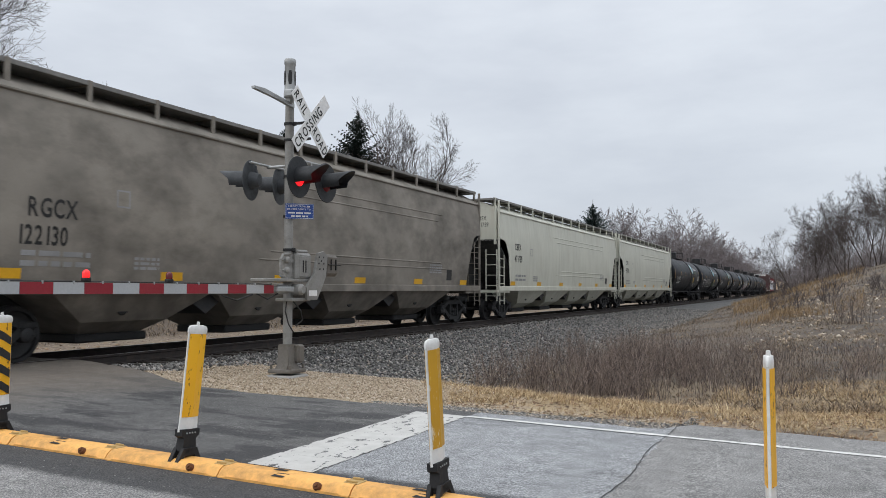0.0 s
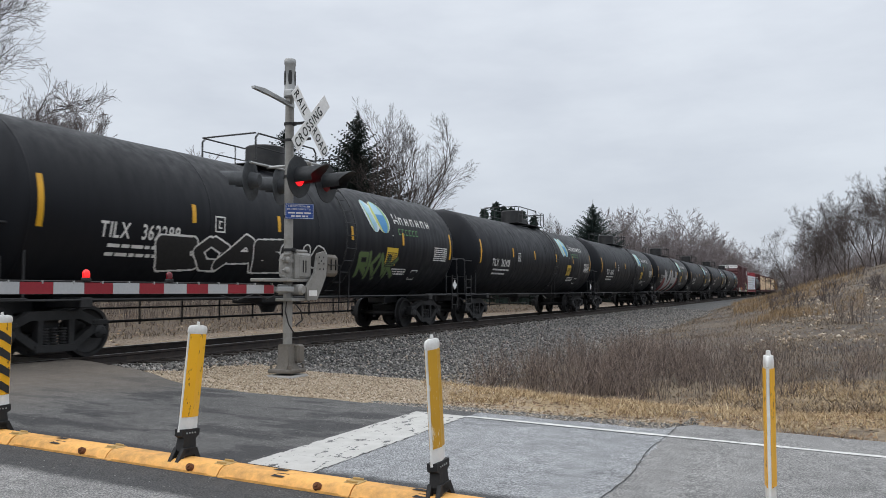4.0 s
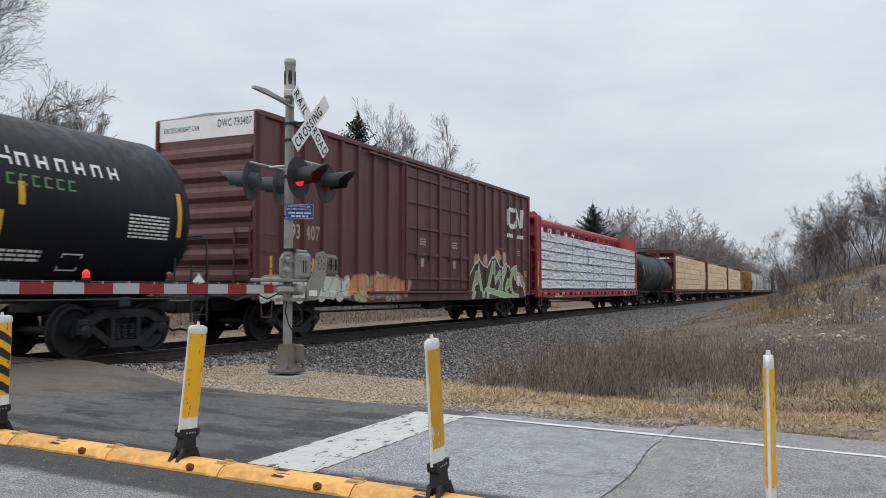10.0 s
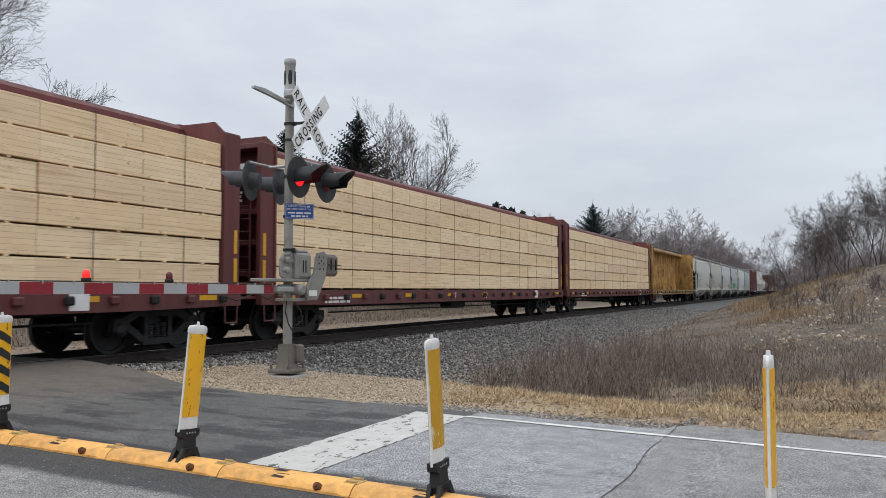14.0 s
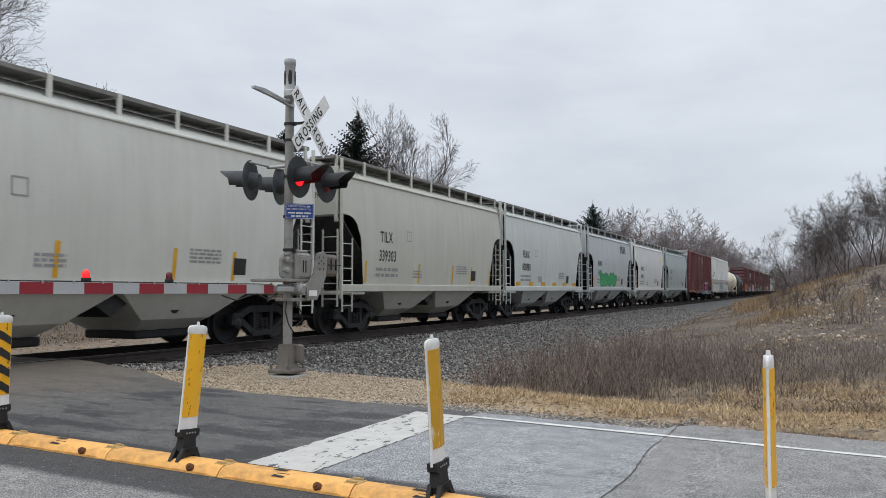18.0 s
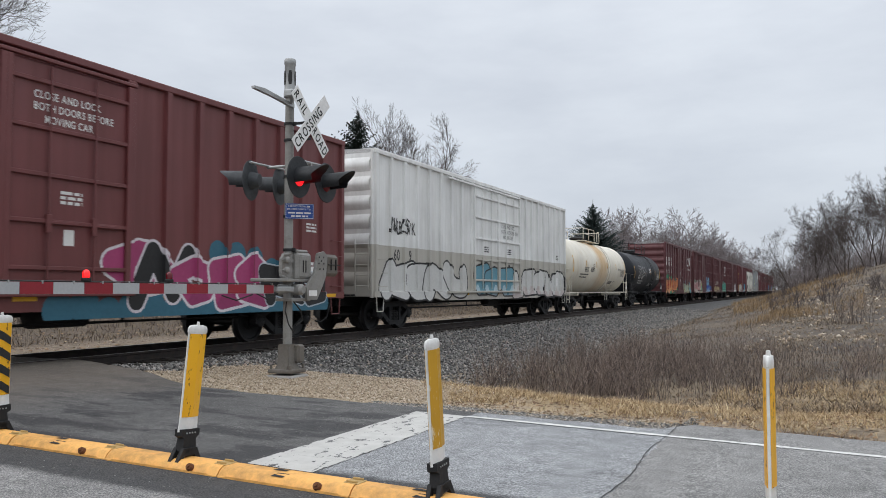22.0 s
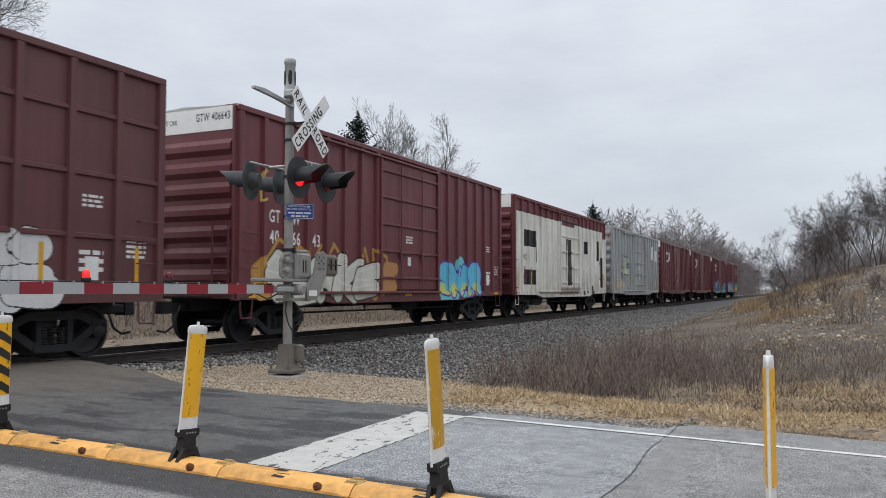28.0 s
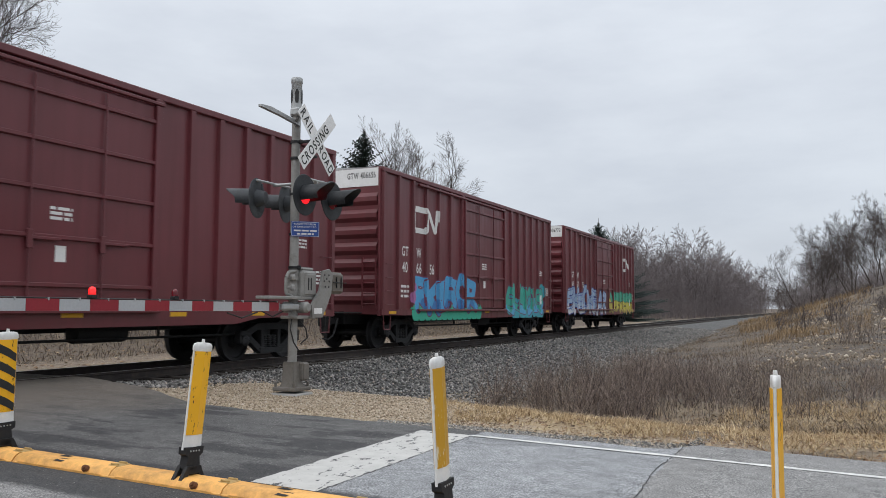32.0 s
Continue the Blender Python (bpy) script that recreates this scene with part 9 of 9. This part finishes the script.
def spruce_mesh(seed, height, width, tiers, per):
    """Whorls of boughs that droop and turn up at the tip, with side sprays and a bare leader."""
    rs = np.random.RandomState(seed)
    tri = []
    for k in range(tiers):
        t = k / tiers
        z = height * (0.03 + 0.93 * t)
        reach = width * ((1 - t) ** 0.95 * 0.97 + 0.03) * (1.0 if k % 2 else 0.82)
        for j in range(max(5, int(per * (1 - 0.6 * t)))):
            a = rs.uniform(0, 6.283)
            ln = reach * rs.uniform(0.55, 1.15)
            d = np.array([math.cos(a), math.sin(a), 0.0])
            s = np.array([-d[1], d[0], 0.0])
            droop = -0.34 * (1 - t) + 0.45 * t
            z1 = z + rs.uniform(-0.5, 0.5) * height / tiers
            m = max(3, int(2 + ln * 4.0))
            for i in range(m):
                u0 = (i + 0.4) / m
                p = d * ln * u0 + np.array([0, 0, z1 + droop * ln * u0 + 0.22 * ln * u0 * u0])
                w = 0.13 * ln * (1.15 - u0) + 0.12
                for side in (-1, 1):
                    q = p + (d * 0.6 + s * side * rs.uniform(0.6, 1.1)) * w + np.array([0, 0, rs.uniform(-0.10, 0.03)])
                    tri.append((p - d * 0.05, p + d * 0.08 + np.array([0, 0, 0.03]), q))
                    q2 = p + (d * 0.8 + s * side * 0.3) * w * 0.9 + np.array([0, 0, rs.uniform(-0.20, 0.06)])
                    tri.append((p + np.array([0, 0, 0.035]), p - np.array([0, 0, 0.05]), q2))
    for k in range(60):
        z = height * (0.955 + 0.045 * k / 60)
        a = rs.uniform(0, 6.283)
        ln = 0.05 + 0.28 * (1 - k / 60)
        tri.append((np.array([0, 0, z - 0.06]), np.array([0, 0, z + 0.05]), np.array([math.cos(a) * ln, math.sin(a) * ln, z + 0.10])))
    tri = np.array(tri)
    return tri.reshape(-1, 3), np.arange(len(tri) * 3).reshape(-1, 3)


def evergreens():
    dark = tris_mesh("crown", *spruce_mesh(4, 13, 7.4, 38, 50), NEEDLE)
    blue = tris_mesh("crown", *spruce_mesh(9, 12, 8.5, 30, 60), BLUENEEDLE)
    stem = Geo().lathe([(0, 0.2), (12.5, 0.02)], (0, 0, 0), "z", 8).mesh("trunk", BARK)

    def tree(me, x, y, top, own, label, turn=0.0):
        z = land(x, y)
        k = (top - z) / own
        r = thing("spruce_tree", label, "tree", Matrix.Translation((x, y, z)) @ pose(0, 0, 0, 0, 0, turn) @ Matrix.Scale(k, 4), group="spruce trees")
        part("trunk", stem, BARK, r)
        part("crown", me, NEEDLE, r, "dense dark needles")

    tree(dark, -19.8, 53.3, 15.2, 13, "tall dark spruce behind the track")
    tree(dark, -24.9, 50.9, 14.1, 13, "tall dark spruce behind the track", 50)
    tree(dark, -21.5, 49.0, 8.6, 13, "small dark spruce below taller ones", 90)
    tree(dark, -28.0, 50.0, 9.0, 13, "small dark spruce beside the house", 140)
    tree(dark, -24.0, 46.0, 7.5, 13, "small dark spruce below taller ones", 200)
    tree(dark, -17.5, 50.0, 8.0, 13, "small dark spruce below taller ones", 250)
    tree(blue, -13.9, 103.5, 12.6, 12, "broad blue-green spruce beyond the arborvitae", 10)
    tree(blue, -58, 55, 12.6, 12, "broad blue-green spruce on the slope", 80)
    # clipped columns of arborvitae
    rs = np.random.RandomState(6)
    tri = []
    for _ in range(1500):
        t = rs.uniform() ** 0.8
        z = 7.5 * t
        r = 0.75 * min(1, 0.55 + t * 1.6) * (1 - t ** 3.2) + 0.04
        a = rs.uniform(0, 6.283)
        p = np.array([math.cos(a) * r, math.sin(a) * r, z])
        tri.append((p, p + np.array([rs.normal(0, 0.12), rs.normal(0, 0.12), rs.uniform(0.2, 0.5)]), p + np.array([rs.normal(0, 0.14), rs.normal(0, 0.14), rs.uniform(-0.1, 0.3)])))
    tri = np.array(tri)
    column = tris_mesh("crown", tri.reshape(-1, 3), np.arange(len(tri) * 3).reshape(-1, 3), NEEDLE)
    core = Geo().lathe([(0.0, 0.5), (3.0, 0.66), (5.5, 0.42), (7.2, 0.05)], (0, 0, 0), "z", 10).mesh("trunk", NEEDLE)
    for x, y, top in ((-14.7, 70.1, 9.2), (-14.05, 70.4, 8.8), (-13.35, 70.7, 8.7), (-12.7, 72.0, 8.5), (-12.0, 73.3, 8.1), (-15.5, 69.0, 8.6)):
        z = land(x, y)
        r = thing("arborvitae", "narrow dark green arborvitae in a row", "tree", Matrix.Translation((x, y, z)) @ pose(0, 0, 0, 0, 0, x * 400) @ Matrix.Scale((top - z) / 7.6, 4), group="row of arborvitae")
        part("trunk", core, NEEDLE, r, "dense inner foliage")
        part("crown", column, NEEDLE, r, "dark scale foliage")


evergreens()


# ---- houses and cars beyond the track ----
def homes():
    siding = plain("grey_house_siding", (0.085, 0.085, 0.09), 0.8)
    shingle = plain("dark_roof_shingles", (0.055, 0.055, 0.06), 0.9)
    green = plain("green_grey_roof", (0.09, 0.12, 0.11), 0.9)

    def house(x, y, turn, w, d, h, rise, roof_mat, label, windows):
        r = thing("house", label, "house", pose(x, y, land(x, y) - 0.2, 0, 0, turn), group="houses beyond the track")
        part("wall", Geo().slab([(-w / 2, 0), (w / 2, 0), (w / 2, h), (0, h + rise), (-w / 2, h)], -d / 2, d / 2, "y"), siding, r, smooth=0)
        for s in (-1, 1):
            part("roof", Geo().slab([(s * (w / 2 + 0.4), h - 0.25), (0, h + rise + 0.05), (0, h + rise + 0.22), (s * (w / 2 + 0.4), h - 0.05)], -d / 2 - 0.4, d / 2 + 0.4, "y"), roof_mat, r, smooth=0)
        for wx, wz, ww, wh in windows:
            q = part("window", Geo().box(wx - ww / 2 - 0.08, wx + ww / 2 + 0.08, -d / 2 - 0.05, -d / 2 + 0.02, wz - wh / 2 - 0.08, wz + wh / 2 + 0.08, 0.01), WHITE, r, "white framed window", smooth=0)
            part("pane", Geo().box(wx - ww / 2, wx - 0.03, -d / 2 - 0.06, -d / 2 - 0.045, wz - wh / 2, wz + wh / 2), DARKGLASS, q, smooth=0)
            part("pane", Geo().box(wx + 0.03, wx + ww / 2, -d / 2 - 0.06, -d / 2 - 0.045, wz - wh / 2, wz + wh / 2), DARKGLASS, q, smooth=0)

    house(-42.5, 52.0, 40, 7, 9, 3.0, 1.5, shingle, "dark grey single-storey house among bare trees", ((0.3, 1.7, 1.6, 1.3), (-2.2, 1.7, 1.0, 1.2)))
    house(-41.5, 60.5, 35, 8, 10, 2.6, 1.4, shingle, "low dark house behind bare trees", ((-1.5, 1.5, 1.4, 1.1),))
    house(-35.5, 54.5, 128, 8, 9, 2.5, 1.3, green, "low garage with a green-grey roof", ((1.5, 1.4, 1.6, 1.2),))

    def car(x, y, turn, tone, label):
        body = plain("car_paint", tone, 0.3, var=0.05, relief=0)
        r = thing("parked_car", label, "car", pose(x, y, land(x, y) + 0.02, 0, 0, turn), group="parked cars")
        part("body", Geo().slab([(-2.2, 0.35), (-2.25, 0.75), (-1.9, 0.92), (-1.35, 0.98), (1.2, 0.95), (2.1, 0.82), (2.25, 0.6), (2.2, 0.32)], -0.88, 0.88), body, r)
        part("cabin", Geo().slab([(-1.9, 0.92), (-1.2, 1.42), (0.35, 1.45), (1.25, 0.94)], -0.76, 0.76), DARKGLASS, r, "dark windows")
        part("roof", Geo().slab([(-1.25, 1.40), (-0.9, 1.49), (0.2, 1.50), (0.5, 1.41)], -0.74, 0.74), body, r)
        for yy in (-1.4, 1.35):
            for s in (-1, 1):
                w = part("wheel", Geo().lathe([(0, 0.32), (s * 0.2, 0.32)], (s * 0.70, yy, 0.32), "x", 16), RUBBER, r)
                part("rim", Geo().lathe([(0, 0.19), (s * 0.012, 0.17)], (s * 0.90, yy, 0.32), "x", 12), GALV, w)

    car(-28.9, 46.9, 70, (0.30, 0.012, 0.03), "red sedan parked beside the garage")
    car(-35.0, 48.6, 60, (0.70, 0.70, 0.70), "white car parked before the house")
    car(-38.5, 43.4, 20, (0.68, 0.68, 0.68), "white car parked under bare trees")


homes()


# ---- motion: the train rolls past at a steady pace, its wheels turning ----
def motions():
    for ob, y in TRAIN:
        walk(ob, [(t, pose(0, y - SPEED * t, 0)) for t in (0, 8, 16, 24, 32)])
    per_frame = math.degrees(SPEED / FPS / 0.457)
    for ob, k, y in AXLES:
        f0, f1 = max(0, int((y - 45) / SPEED * FPS)), min(32 * FPS, int((y + 6) / SPEED * FPS))
        rows, turn = [], 0.0
        if f0 > 0:
            rows.append((0, pose(0, k, 0.457)))
        for fr in range(f0, f1 + 1):
            rows.append((fr / FPS, pose(0, k, 0.457, turn)))
            turn += per_frame
        if f1 < 32 * FPS:
            rows.append((32, pose(0, k, 0.457, turn - per_frame)))
        walk(ob, rows)


motions()
